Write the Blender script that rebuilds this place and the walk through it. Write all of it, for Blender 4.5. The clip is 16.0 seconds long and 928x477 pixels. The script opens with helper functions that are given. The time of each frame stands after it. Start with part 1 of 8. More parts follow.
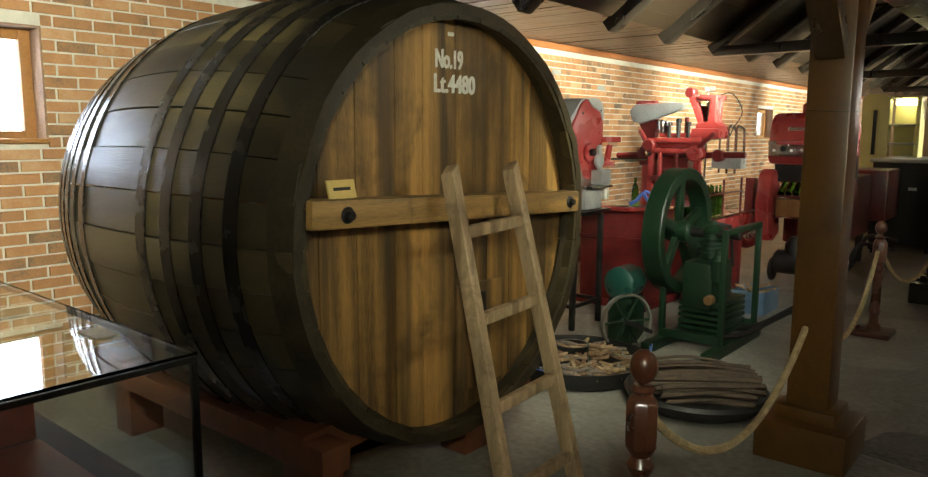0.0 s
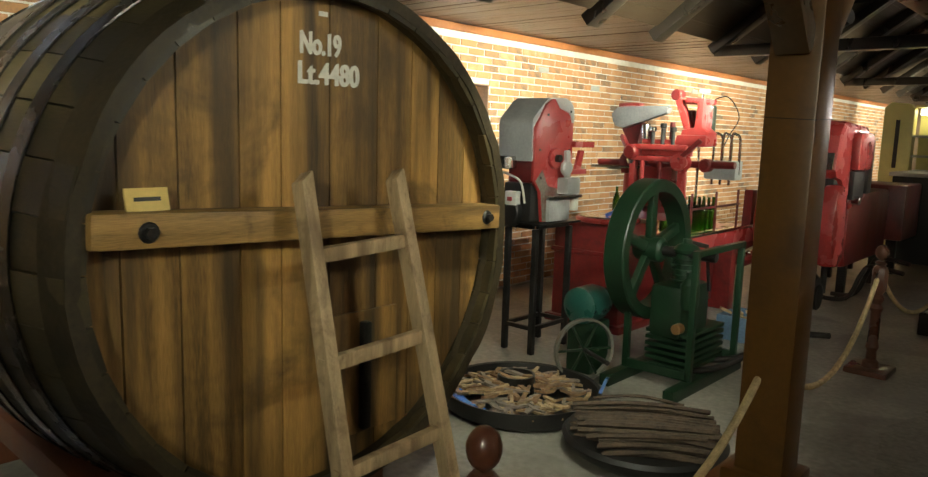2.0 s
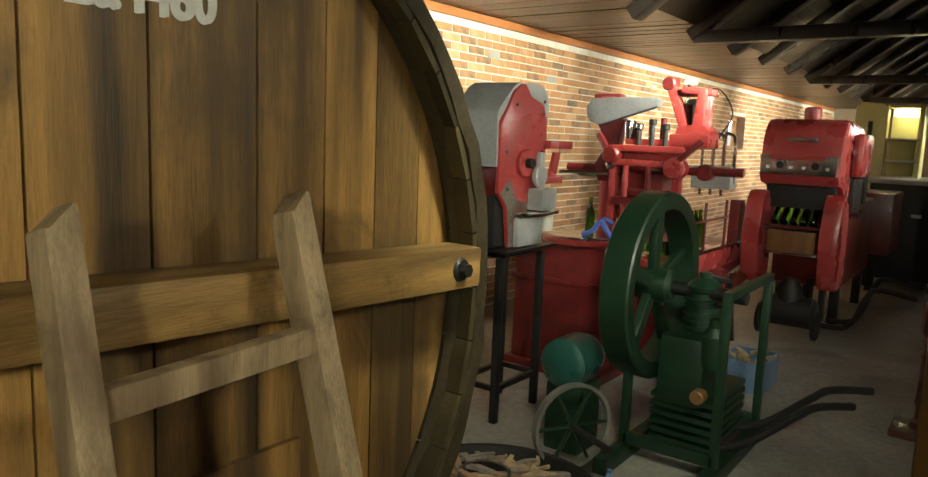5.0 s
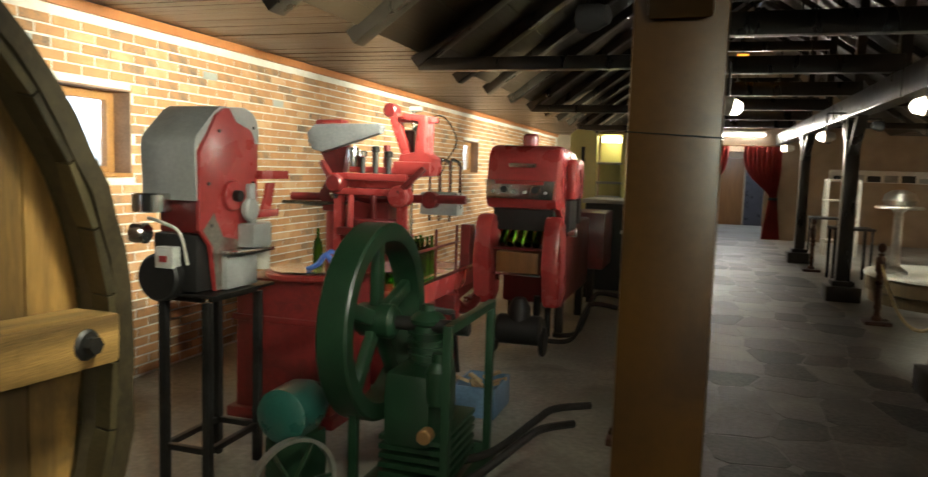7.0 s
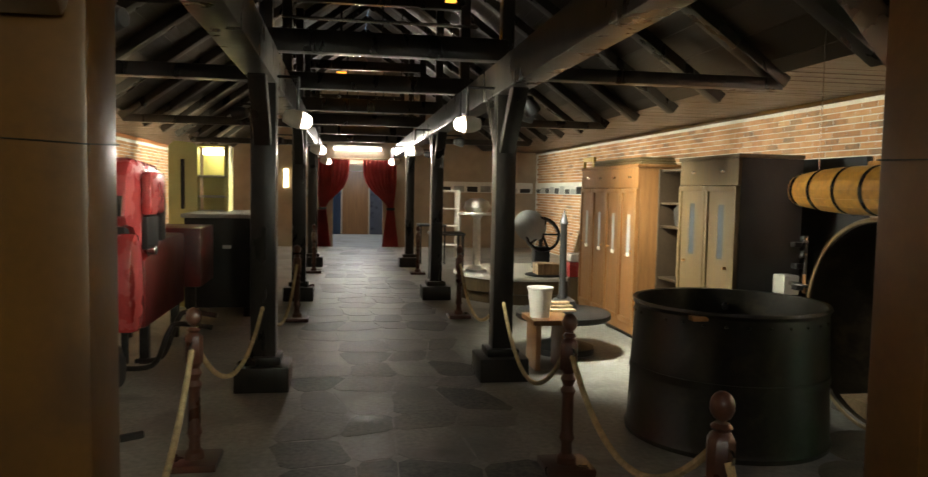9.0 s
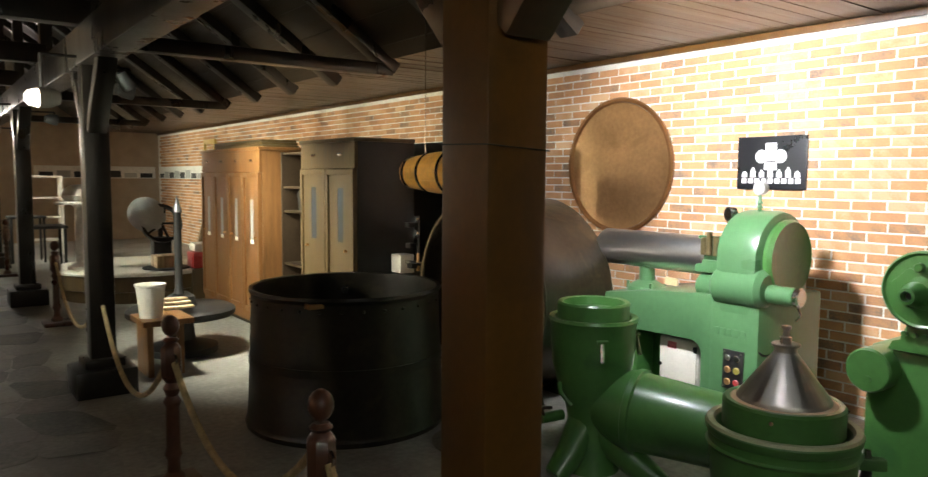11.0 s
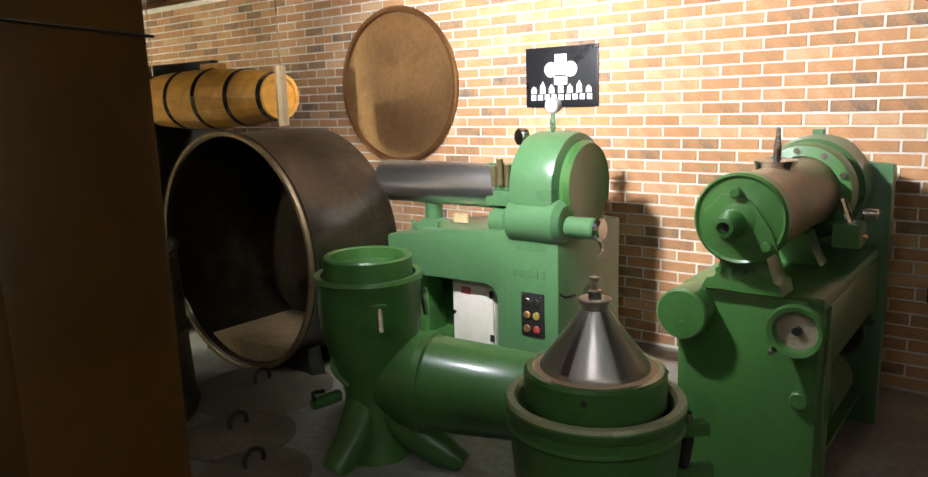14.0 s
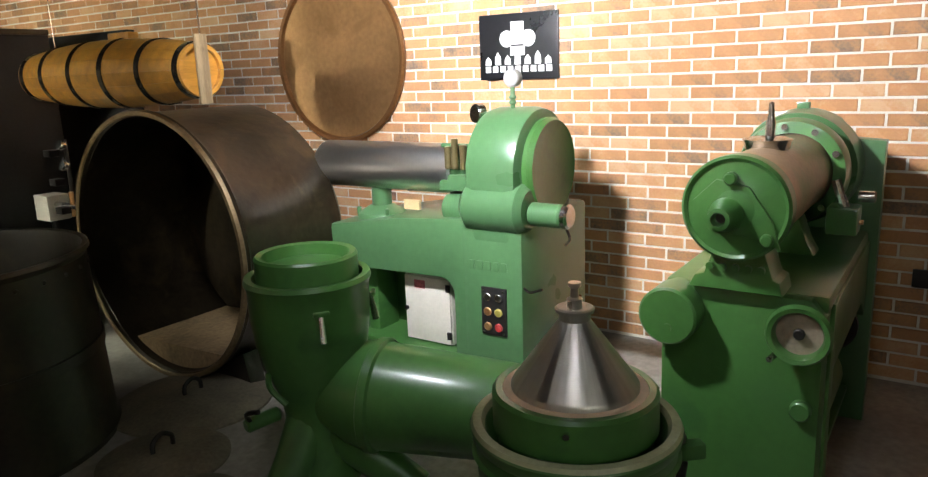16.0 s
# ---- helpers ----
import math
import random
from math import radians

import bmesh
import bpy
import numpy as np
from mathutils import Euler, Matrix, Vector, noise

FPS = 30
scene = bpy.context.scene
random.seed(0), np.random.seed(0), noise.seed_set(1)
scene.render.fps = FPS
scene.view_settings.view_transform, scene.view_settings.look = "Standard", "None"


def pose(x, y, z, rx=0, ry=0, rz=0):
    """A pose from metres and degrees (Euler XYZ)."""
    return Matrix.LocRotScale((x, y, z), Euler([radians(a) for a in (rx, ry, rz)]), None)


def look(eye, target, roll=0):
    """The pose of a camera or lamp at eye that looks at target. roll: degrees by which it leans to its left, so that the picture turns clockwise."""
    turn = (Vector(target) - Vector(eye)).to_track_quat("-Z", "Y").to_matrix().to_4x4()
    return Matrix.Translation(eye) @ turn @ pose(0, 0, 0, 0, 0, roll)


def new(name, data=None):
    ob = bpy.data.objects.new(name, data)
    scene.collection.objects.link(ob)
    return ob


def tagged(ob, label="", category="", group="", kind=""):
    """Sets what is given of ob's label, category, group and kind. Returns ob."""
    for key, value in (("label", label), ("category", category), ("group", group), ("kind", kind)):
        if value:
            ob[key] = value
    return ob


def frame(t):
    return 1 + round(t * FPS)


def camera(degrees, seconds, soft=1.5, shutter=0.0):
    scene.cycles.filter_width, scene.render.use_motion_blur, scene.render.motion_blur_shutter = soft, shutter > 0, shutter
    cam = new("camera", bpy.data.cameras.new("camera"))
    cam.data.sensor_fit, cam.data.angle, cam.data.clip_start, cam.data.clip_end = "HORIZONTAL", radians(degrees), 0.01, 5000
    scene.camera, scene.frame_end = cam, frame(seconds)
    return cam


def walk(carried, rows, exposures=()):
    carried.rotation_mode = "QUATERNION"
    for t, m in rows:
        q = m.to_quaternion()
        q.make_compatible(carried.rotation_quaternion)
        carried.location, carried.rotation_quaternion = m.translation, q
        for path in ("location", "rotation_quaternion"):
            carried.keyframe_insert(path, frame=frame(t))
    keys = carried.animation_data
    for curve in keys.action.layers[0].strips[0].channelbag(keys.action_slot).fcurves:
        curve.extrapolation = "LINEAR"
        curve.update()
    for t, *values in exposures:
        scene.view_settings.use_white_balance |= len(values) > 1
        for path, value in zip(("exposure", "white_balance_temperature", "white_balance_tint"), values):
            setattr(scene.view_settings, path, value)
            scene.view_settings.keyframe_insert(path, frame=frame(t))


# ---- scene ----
cam = camera(64.5, 16.0, soft=1.3, shutter=0.3)
PATH = [
    (0, (-0.115, 0.107, 1.586), (-1.388, 1.624, 1.304), 0.2),
    (0.5, (-0.118, 0.234, 1.576), (-1.389, 1.753, 1.294), 0.3),
    (1, (-0.134, 0.475, 1.594), (-1.415, 1.984, 1.307), 0.4),
    (1.5, (-0.106, 0.654, 1.602), (-1.405, 2.147, 1.311), 0.8),
    (2, (-0.045, 0.907, 1.606), (-1.375, 2.373, 1.321), 1.7),
    (2.5, (-0.072, 1.108, 1.608), (-1.398, 2.579, 1.328), 1.6),
    (3, (-0.233, 1.323, 1.583), (-1.535, 2.819, 1.323), 1.8),
    (5.5, (-1.086, 1.954, 1.579), (-2.187, 3.602, 1.308), 2.1),
    (6, (-1.058, 2.035, 1.597), (-2.051, 3.754, 1.356), 1.9),
    (6.5, (-1.038, 2.130, 1.61), (-1.891, 3.926, 1.391), 2.0),
    (7, (-0.988, 2.206, 1.613), (-1.589, 4.104, 1.421), 1.8),
    (7.5, (-0.881, 2.247, 1.616), (-1.231, 4.210, 1.443), 1.6),
    (8, (-0.725, 2.214, 1.634), (-0.788, 4.208, 1.481), 1.5),
    (8.5, (-0.536, 2.166, 1.615), (-0.420, 4.157, 1.482), 1.0),
    (9, (-0.451, 2.271, 1.614), (-0.128, 4.238, 1.483), 1.1),
    (9.5, (-0.434, 2.290, 1.614), (0.097, 4.210, 1.488), 1.1),
    (10, (-0.353, 2.335, 1.609), (0.447, 4.161, 1.48), 1.2),
    (12.5, (0.153, 2.627, 1.671), (1.595, 3.989, 1.42), -1.1),
    (13, (0.294, 2.7, 1.673), (1.775, 4.016, 1.398), -1.1),
    (13.5, (0.408, 2.763, 1.642), (1.916, 4.037, 1.324), -1.3),
    (14, (0.551, 2.923, 1.613), (2.099, 4.134, 1.245), -1.7),
    (14.5, (0.656, 3.093, 1.629), (2.236, 4.248, 1.22), -1.7),
    (15, (0.771, 3.153, 1.63), (2.359, 4.291, 1.202), -1.9),
    (15.5, (0.846, 3.158, 1.602), (2.446, 4.276, 1.168), -2.1),
    (16, (0.869, 3.184, 1.613), (2.484, 4.278, 1.171), -2.1),
]
walk(cam, [(t, look(eye, target, roll)) for t, eye, target, roll in PATH], exposures=[(0, 0.3), (3, 0.28), (6, 0.15), (7.5, 0.2), (9, 0.42), (10, 0.38), (12.5, 0.1), (16, 0.1)])

# ---- world and lights ----
world = bpy.data.worlds.new("sky")
scene.world = world
world.use_nodes = True
sky = world.node_tree.nodes.new("ShaderNodeTexSky")
sky.sky_type, sky.sun_disc, sky.sun_elevation, sky.sun_rotation = "NISHITA", False, radians(40), radians(250)
world.node_tree.links.new(sky.outputs[0], world.node_tree.nodes["Background"].inputs[0])
world.node_tree.nodes["Background"].inputs[1].default_value = 0.12
sun = new("sun", bpy.data.lights.new("sun", "SUN"))
sun.data.energy, sun.data.angle, sun.data.color = 2.5, radians(0.5), (1, 0.95, 0.88)
sun.matrix_world = look((-20, -12, 20), (0, 5, 0))
WARM = (0.97, 0.99, 0.76)
NEUTRAL = (0.97, 1.0, 0.85)
DAY = (0.97, 1.0, 1.06)


def spot(eye, target, watts, angle=70, blend=0.8, color=WARM, size=0.09):
    ob = new("spot_lamp", bpy.data.lights.new("spot_lamp", "SPOT"))
    ob.data.energy, ob.data.spot_size, ob.data.spot_blend, ob.data.color, ob.data.shadow_soft_size = watts, radians(angle), blend, color, size
    ob.matrix_world = look(eye, target)
    return ob


# ---- plan ----
LW, RW, SOUTH, NORTH = -4.85, 4.95, -4.0, 22.7
TRIM_L, TRIM_R = 2.585, 2.69
LX, RX = -1.075, 0.90
L_ROW = [-0.6, 3.92, 8.3, 13.0, 17.6]
R_ROW = [-0.8, 3.77, 8.45, 13.05, 17.55]
COL = 0.175
BEAM_Z = 2.42
RIDGE = 5.2

# ---- mesh helpers ----
HOME = {}


def thing(name, label, category, loc=(0, 0, 0), group="", kind=""):
    ob = new(name)
    ob.location = loc
    HOME[ob] = Matrix.Translation(loc)
    return tagged(ob, label, category, group, kind)


def finish(name, bm, material, smooth=35):
    me = bpy.data.meshes.new(name)
    bm.to_mesh(me)
    bm.free()
    me.materials.append(material)
    if smooth:
        me.shade_smooth()
        me.set_sharp_from_angle(angle=radians(smooth))
    return me


def part(name, bm, material, parent, label="", smooth=35):
    ob = new(name, finish(name, bm, material, smooth))
    ob.parent = parent
    ob.matrix_parent_inverse = HOME.get(parent, Matrix()).inverted()
    return tagged(ob, label)


def single(name, bm, material, label, category, group="", kind="", smooth=35):
    return tagged(new(name, finish(name, bm, material, smooth)), label, category, group, kind)


def box(bm, lo, hi, bevel=0.0, m=None):
    lo, hi = Vector(lo), Vector(hi)
    geo = bmesh.ops.create_cube(bm, size=1, matrix=Matrix.LocRotScale((lo + hi) / 2, None, hi - lo))
    if bevel:
        edges = list({e for v in geo["verts"] for e in v.link_edges})
        out = bmesh.ops.bevel(bm, geom=edges, offset=bevel, segments=2, affect="EDGES", profile=0.6)
        verts = list({v for f in out["faces"] for v in f.verts} | {v for v in geo["verts"] if v.is_valid})
    else:
        verts = geo["verts"]
    if m:
        bmesh.ops.transform(bm, matrix=m, verts=verts)
    return bm


def bar(bm, a, b, w, h=None, bevel=0.0, up=(0, 0, 1)):
    """A squared timber from a to b."""
    a, b = Vector(a), Vector(b)
    d = (b - a)
    z = d.normalized()
    x = z.cross(Vector(up))
    if x.length < 1e-3:
        x = Vector((1, 0, 0))
    x.normalize()
    y = z.cross(x)
    m = Matrix((x, y, z)).transposed().to_4x4()
    m.translation = (a + b) / 2
    h = h or w
    return box(bm, (-w / 2, -h / 2, -d.length / 2), (w / 2, h / 2, d.length / 2), bevel, m)


def frame_to(a, b):
    a, b = Vector(a), Vector(b)
    m = (b - a).to_track_quat("Z", "Y").to_matrix().to_4x4()
    m.translation = a
    return m


def lathe(bm, profile, m=None, seg=32, arc=360, cap=False):
    """Turns a profile of (radius, height) round z."""
    m = m or Matrix()
    n = seg if arc == 360 else seg + 1
    rings = []
    for r, z in profile:
        if r < 1e-5:
            rings.append([bm.verts.new(m @ Vector((0, 0, z)))])
        else:
            rings.append([bm.verts.new(m @ Vector((r * math.cos(radians(arc) * i / seg), r * math.sin(radians(arc) * i / seg), z))) for i in range(n)])
    for lo, hi in zip(rings, rings[1:]):
        for i in range(seg):
            j = (i + 1) % n
            quad = [lo[i % len(lo)], lo[j % len(lo)], hi[j % len(hi)], hi[i % len(hi)]]
            quad = list(dict.fromkeys(quad))
            if len(quad) > 2:
                bm.faces.new(quad)
    return bm


def rod(bm, a, b, r, r2=None, seg=16, rim=0.0):
    """A closed round bar from a to b."""
    length = (Vector(b) - Vector(a)).length
    r2 = r if r2 is None else r2
    if rim:
        return lathe(bm, [(0, 0), (r - rim, 0), (r, rim), (r2, length - rim), (r2 - rim, length), (0, length)], frame_to(a, b), seg)
    return lathe(bm, [(0, 0), (r, 0), (r2, length), (0, length)], frame_to(a, b), seg)


def tube(bm, pts, r, seg=10, taper=None):
    """A round rod along a line of points, smoothed."""
    pts = [Vector(p) for p in pts]
    dense = []
    for i in range(len(pts) - 1):
        p0, p1, p2, p3 = pts[max(i - 1, 0)], pts[i], pts[i + 1], pts[min(i + 2, len(pts) - 1)]
        for k in range(6):
            t = k / 6
            dense.append(0.5 * ((2 * p1) + (p2 - p0) * t + (2 * p0 - 5 * p1 + 4 * p2 - p3) * t * t + (3 * p1 - p0 - 3 * p2 + p3) * t ** 3))
    dense.append(pts[-1])
    rings = []
    side = None
    for i, p in enumerate(dense):
        d = (dense[min(i + 1, len(dense) - 1)] - dense[max(i - 1, 0)]).normalized()
        if side is None:
            side = d.cross(Vector((0.3, 0.2, 0.93))).normalized()
        side = (side - d * side.dot(d)).normalized()
        other = d.cross(side)
        rr = r if taper is None else r * (1 + (taper - 1) * i / (len(dense) - 1))
        rings.append([bm.verts.new(p + rr * (side * math.cos(2 * math.pi * k / seg) + other * math.sin(2 * math.pi * k / seg))) for k in range(seg)])
    for lo, hi in zip(rings, rings[1:]):
        for k in range(seg):
            bm.faces.new([lo[k], lo[(k + 1) % seg], hi[(k + 1) % seg], hi[k]])
    bm.faces.new(rings[0][::-1])
    bm.faces.new(rings[-1])
    return bm


def prism(bm, outline, a, b, axis="x", bevel=0.0):
    """Pushes a flat outline from a to b along an axis; the outline lies in the other two axes in order."""
    def at(u, v, w):
        return {"x": (w, u, v), "y": (u, w, v), "z": (u, v, w)}[axis]
    lo = [bm.verts.new(at(u, v, a)) for u, v in outline]
    hi = [bm.verts.new(at(u, v, b)) for u, v in outline]
    faces = [bm.faces.new(lo[::-1]), bm.faces.new(hi)]
    n = len(outline)
    faces += [bm.faces.new([lo[i], lo[(i + 1) % n], hi[(i + 1) % n], hi[i]]) for i in range(n)]
    bmesh.ops.recalc_face_normals(bm, faces=faces)
    if bevel:
        edges = list({e for f in faces[:2] for e in f.edges})
        bmesh.ops.bevel(bm, geom=edges, offset=bevel, segments=2, affect="EDGES", profile=0.6)
    return bm


def arc(cx, cy, r, a0, a1, n=12):
    return [(cx + r * math.cos(radians(a0 + (a1 - a0) * i / n)), cy + r * math.sin(radians(a0 + (a1 - a0) * i / n))) for i in range(n + 1)]


def B():
    return bmesh.new()


# ---- materials ----
def material(name, color, rough=0.6, metal=0.0, vary=0.15, scale=6.0, grain=60.0, bump=0.1, stretch=(1, 1, 1), dirt=None, dirt_amount=0.0, coat=0.0, random_hue=0.0, island=False, emit=0.0, wear=0.12, dist=0.01):
    m = bpy.data.materials.new(name)
    m.use_nodes = True
    t = m.node_tree
    n, l = t.nodes, t.links
    bsdf = n["Principled BSDF"]
    co = n.new("ShaderNodeTexCoord")
    mp = n.new("ShaderNodeMapping")
    mp.inputs["Scale"].default_value = stretch
    l.new(co.outputs["Object"], mp.inputs[0])
    big = n.new("ShaderNodeTexNoise")
    big.inputs["Scale"].default_value, big.inputs["Detail"].default_value = scale, 4
    fine = n.new("ShaderNodeTexNoise")
    fine.inputs["Scale"].default_value, fine.inputs["Detail"].default_value = grain, 5
    l.new(mp.outputs[0], big.inputs[0])
    l.new(mp.outputs[0], fine.inputs[0])
    both = n.new("ShaderNodeMath")
    both.operation = "MULTIPLY_ADD"
    l.new(big.outputs[0], both.inputs[0])
    both.inputs[1].default_value = 0.6
    half = n.new("ShaderNodeMath")
    half.operation = "MULTIPLY"
    l.new(fine.outputs[0], half.inputs[0])
    half.inputs[1].default_value = 0.4
    l.new(half.outputs[0], both.inputs[2])
    value = both.outputs[0]
    if random_hue:
        src = n.new("ShaderNodeNewGeometry").outputs["Random Per Island"] if island else n.new("ShaderNodeObjectInfo").outputs["Random"]
        mixr = n.new("ShaderNodeMath")
        mixr.operation = "MULTIPLY_ADD"
        l.new(src, mixr.inputs[0])
        mixr.inputs[1].default_value = random_hue
        off = n.new("ShaderNodeMath")
        off.operation = "SUBTRACT"
        l.new(value, off.inputs[0])
        off.inputs[1].default_value = random_hue / 2
        l.new(off.outputs[0], mixr.inputs[2])
        value = mixr.outputs[0]
    ramp = n.new("ShaderNodeValToRGB")
    lo = [c * (1 - vary * 2.2) for c in color]
    hi = [min(1, c * (1 + vary * 1.6)) for c in color]
    ramp.color_ramp.elements[0].position, ramp.color_ramp.elements[1].position = 0.25, 0.75
    ramp.color_ramp.elements[0].color, ramp.color_ramp.elements[1].color = (*[max(0.0, c) for c in lo], 1), (*hi, 1)
    l.new(value, ramp.inputs[0])
    out = ramp.outputs[0]
    if dirt:
        spot_n = n.new("ShaderNodeTexNoise")
        spot_n.inputs["Scale"].default_value, spot_n.inputs["Detail"].default_value = scale * 0.45, 6
        l.new(mp.outputs[0], spot_n.inputs[0])
        cut = n.new("ShaderNodeMapRange")
        cut.inputs[1].default_value, cut.inputs[2].default_value = 0.62 - dirt_amount * 0.4, 0.75 - dirt_amount * 0.2
        l.new(spot_n.outputs[0], cut.inputs[0])
        mixc = n.new("ShaderNodeMix")
        mixc.data_type = "RGBA"
        l.new(cut.outputs[0], mixc.inputs[0])
        l.new(out, mixc.inputs[6])
        mixc.inputs[7].default_value = (*dirt, 1)
        out = mixc.outputs[2]
    l.new(out, bsdf.inputs["Base Color"])
    rr = n.new("ShaderNodeMapRange")
    rr.inputs[3].default_value, rr.inputs[4].default_value = max(0.02, rough - wear), min(1, rough + wear)
    l.new(big.outputs[0], rr.inputs[0])
    l.new(rr.outputs[0], bsdf.inputs["Roughness"])
    bsdf.inputs["Metallic"].default_value = metal
    if coat:
        bsdf.inputs["Coat Weight"].default_value = coat
        bsdf.inputs["Coat Roughness"].default_value = 0.15
    if bump:
        bp = n.new("ShaderNodeBump")
        bp.inputs["Strength"].default_value, bp.inputs["Distance"].default_value = bump, dist
        l.new(both.outputs[0], bp.inputs["Height"])
        l.new(bp.outputs[0], bsdf.inputs["Normal"])
    if emit:
        bsdf.inputs["Emission Color"].default_value = (*color, 1)
        bsdf.inputs["Emission Strength"].default_value = emit
    return m


def ramped(m, stops):
    """Sets the colours over the whole of a material's ramp."""
    ramp = next(x for x in m.node_tree.nodes if x.type == "VALTORGB").color_ramp
    while len(ramp.elements) > 1:
        ramp.elements.remove(ramp.elements[-1])
    ramp.elements[0].position, ramp.elements[0].color = stops[0][0], (*stops[0][1], 1)
    for p, c in stops[1:]:
        ramp.elements.new(p).color = (*c, 1)
    return m


def stained(m, color, scale, lo, hi, strength=0.85):
    """Blotchy stains of one colour over a material, at their own size."""
    n, l = m.node_tree.nodes, m.node_tree.links
    bsdf = n["Principled BSDF"]
    under = bsdf.inputs["Base Color"].links[0].from_socket
    co, ns, cut, mix = n.new("ShaderNodeTexCoord"), n.new("ShaderNodeTexNoise"), n.new("ShaderNodeMapRange"), n.new("ShaderNodeMix")
    ns.inputs["Scale"].default_value, ns.inputs["Detail"].default_value, ns.inputs["Distortion"].default_value = scale, 9, 0.6
    ns.inputs["Roughness"].default_value = 0.62
    cut.inputs[1].default_value, cut.inputs[2].default_value, cut.inputs[4].default_value = lo, hi, strength
    mix.data_type = "RGBA"
    mix.inputs[7].default_value = (*color, 1)
    l.new(co.outputs["Object"], ns.inputs[0])
    l.new(ns.outputs[0], cut.inputs[0])
    l.new(cut.outputs[0], mix.inputs[0])
    l.new(under, mix.inputs[6])
    l.new(mix.outputs[2], bsdf.inputs["Base Color"])
    return m


def see_through(name, color, rough=0.0, ior=1.45, weight=1.0):
    m = bpy.data.materials.new(name)
    m.use_nodes = True
    b = m.node_tree.nodes["Principled BSDF"]
    b.inputs["Base Color"].default_value = (*color, 1)
    b.inputs["Transmission Weight"].default_value = weight
    b.inputs["Roughness"].default_value = rough
    b.inputs["IOR"].default_value = ior
    return m


def glow(name, color, strength):
    m = bpy.data.materials.new(name)
    m.use_nodes = True
    b = m.node_tree.nodes["Principled BSDF"]
    b.inputs["Base Color"].default_value = (*color, 1)
    b.inputs["Emission Color"].default_value = (*color, 1)
    b.inputs["Emission Strength"].default_value = strength
    return m


def brick_stops(m):
    return ramped(m, [(0.10, (0.17, 0.12, 0.085)), (0.2, (0.28, 0.17, 0.10)), (0.34, (0.43, 0.22, 0.10)), (0.6, (0.52, 0.262, 0.118)), (0.82, (0.58, 0.36, 0.20))])


BRICK = brick_stops(material("brick_piece", (0.4, 0.18, 0.09), 0.85, random_hue=0.6, vary=0.3, scale=9, grain=70, bump=0.35))
BRICKS = brick_stops(material("brick_rest", (0.4, 0.18, 0.09), 0.85, random_hue=0.6, island=True, vary=0.3, scale=9, grain=70, bump=0.35))
MORTAR = material("mortar", (0.70, 0.66, 0.58), 0.95, vary=0.1, scale=12, grain=120, bump=0.5)
FLOOR = material("worn_concrete", (0.295, 0.278, 0.238), 0.5, vary=0.3, scale=1.4, grain=25, bump=0.3, dirt=(0.21, 0.195, 0.165), dirt_amount=0.25, wear=0.22)
BROWN_BOARD = material("brown_board", (0.072, 0.04, 0.019), 0.34, vary=0.25, scale=5, grain=50, bump=0.2, stretch=(0.4, 4, 0.4), random_hue=0.35, island=True)
# darker copy of the brown board; the high roof's gloom is in its colour
ROOF_BOARD = material("shaded_roof_board", (0.028, 0.018, 0.010), 0.42, vary=0.3, scale=5, grain=50, bump=0.2, stretch=(4, 0.4, 4))
BLACK_TIMBER = material("black_timber", (0.02, 0.016, 0.012), 0.30, vary=0.3, scale=5, grain=60, bump=0.25, stretch=(1, 1, 0.3))
BROWN_PAINT = material("brown_gloss_paint", (0.105, 0.046, 0.008), 0.36, vary=0.16, scale=3, grain=40, bump=0.12, coat=0.08, dirt=(0.06, 0.028, 0.009), dirt_amount=0.25)
DARK_BROWN = material("dark_brown_gloss", (0.045, 0.022, 0.008), 0.3, vary=0.25, scale=4, grain=40, bump=0.2, coat=0.2)
TRIM = material("orange_trim", (0.45, 0.17, 0.06), 0.5, vary=0.12)
OAK_HEAD = material("oak_head", (0.35, 0.19, 0.052), 0.5, vary=0.36, scale=3.2, grain=60, bump=0.4, stretch=(6, 6, 0.35), random_hue=0.3, dirt=(0.05, 0.03, 0.012), dirt_amount=0.44)
OAK_STAVE = material("oak_stave", (0.052, 0.039, 0.016), 0.5, vary=0.35, scale=3, grain=40, bump=0.25, stretch=(0.3, 4, 4), random_hue=0.3, dirt=(0.025, 0.019, 0.009), dirt_amount=0.3, coat=0.04)
OAK_DARK = material("oak_chime", (0.034, 0.024, 0.010), 0.55, vary=0.4, scale=8, grain=50, bump=0.5)
BEAM_OAK = material("oak_beam", (0.33, 0.19, 0.06), 0.5, vary=0.3, scale=4, grain=50, bump=0.3, stretch=(6, 0.4, 6), dirt=(0.07, 0.04, 0.015), dirt_amount=0.28)
LADDER = material("bare_wood", (0.43, 0.305, 0.17), 0.65, vary=0.28, scale=4, grain=60, bump=0.4, stretch=(6, 6, 0.4), dirt=(0.15, 0.09, 0.045), dirt_amount=0.22)
IRON = material("black_iron", (0.03, 0.028, 0.026), 0.42, 0.6, vary=0.3, scale=8, bump=0.2)
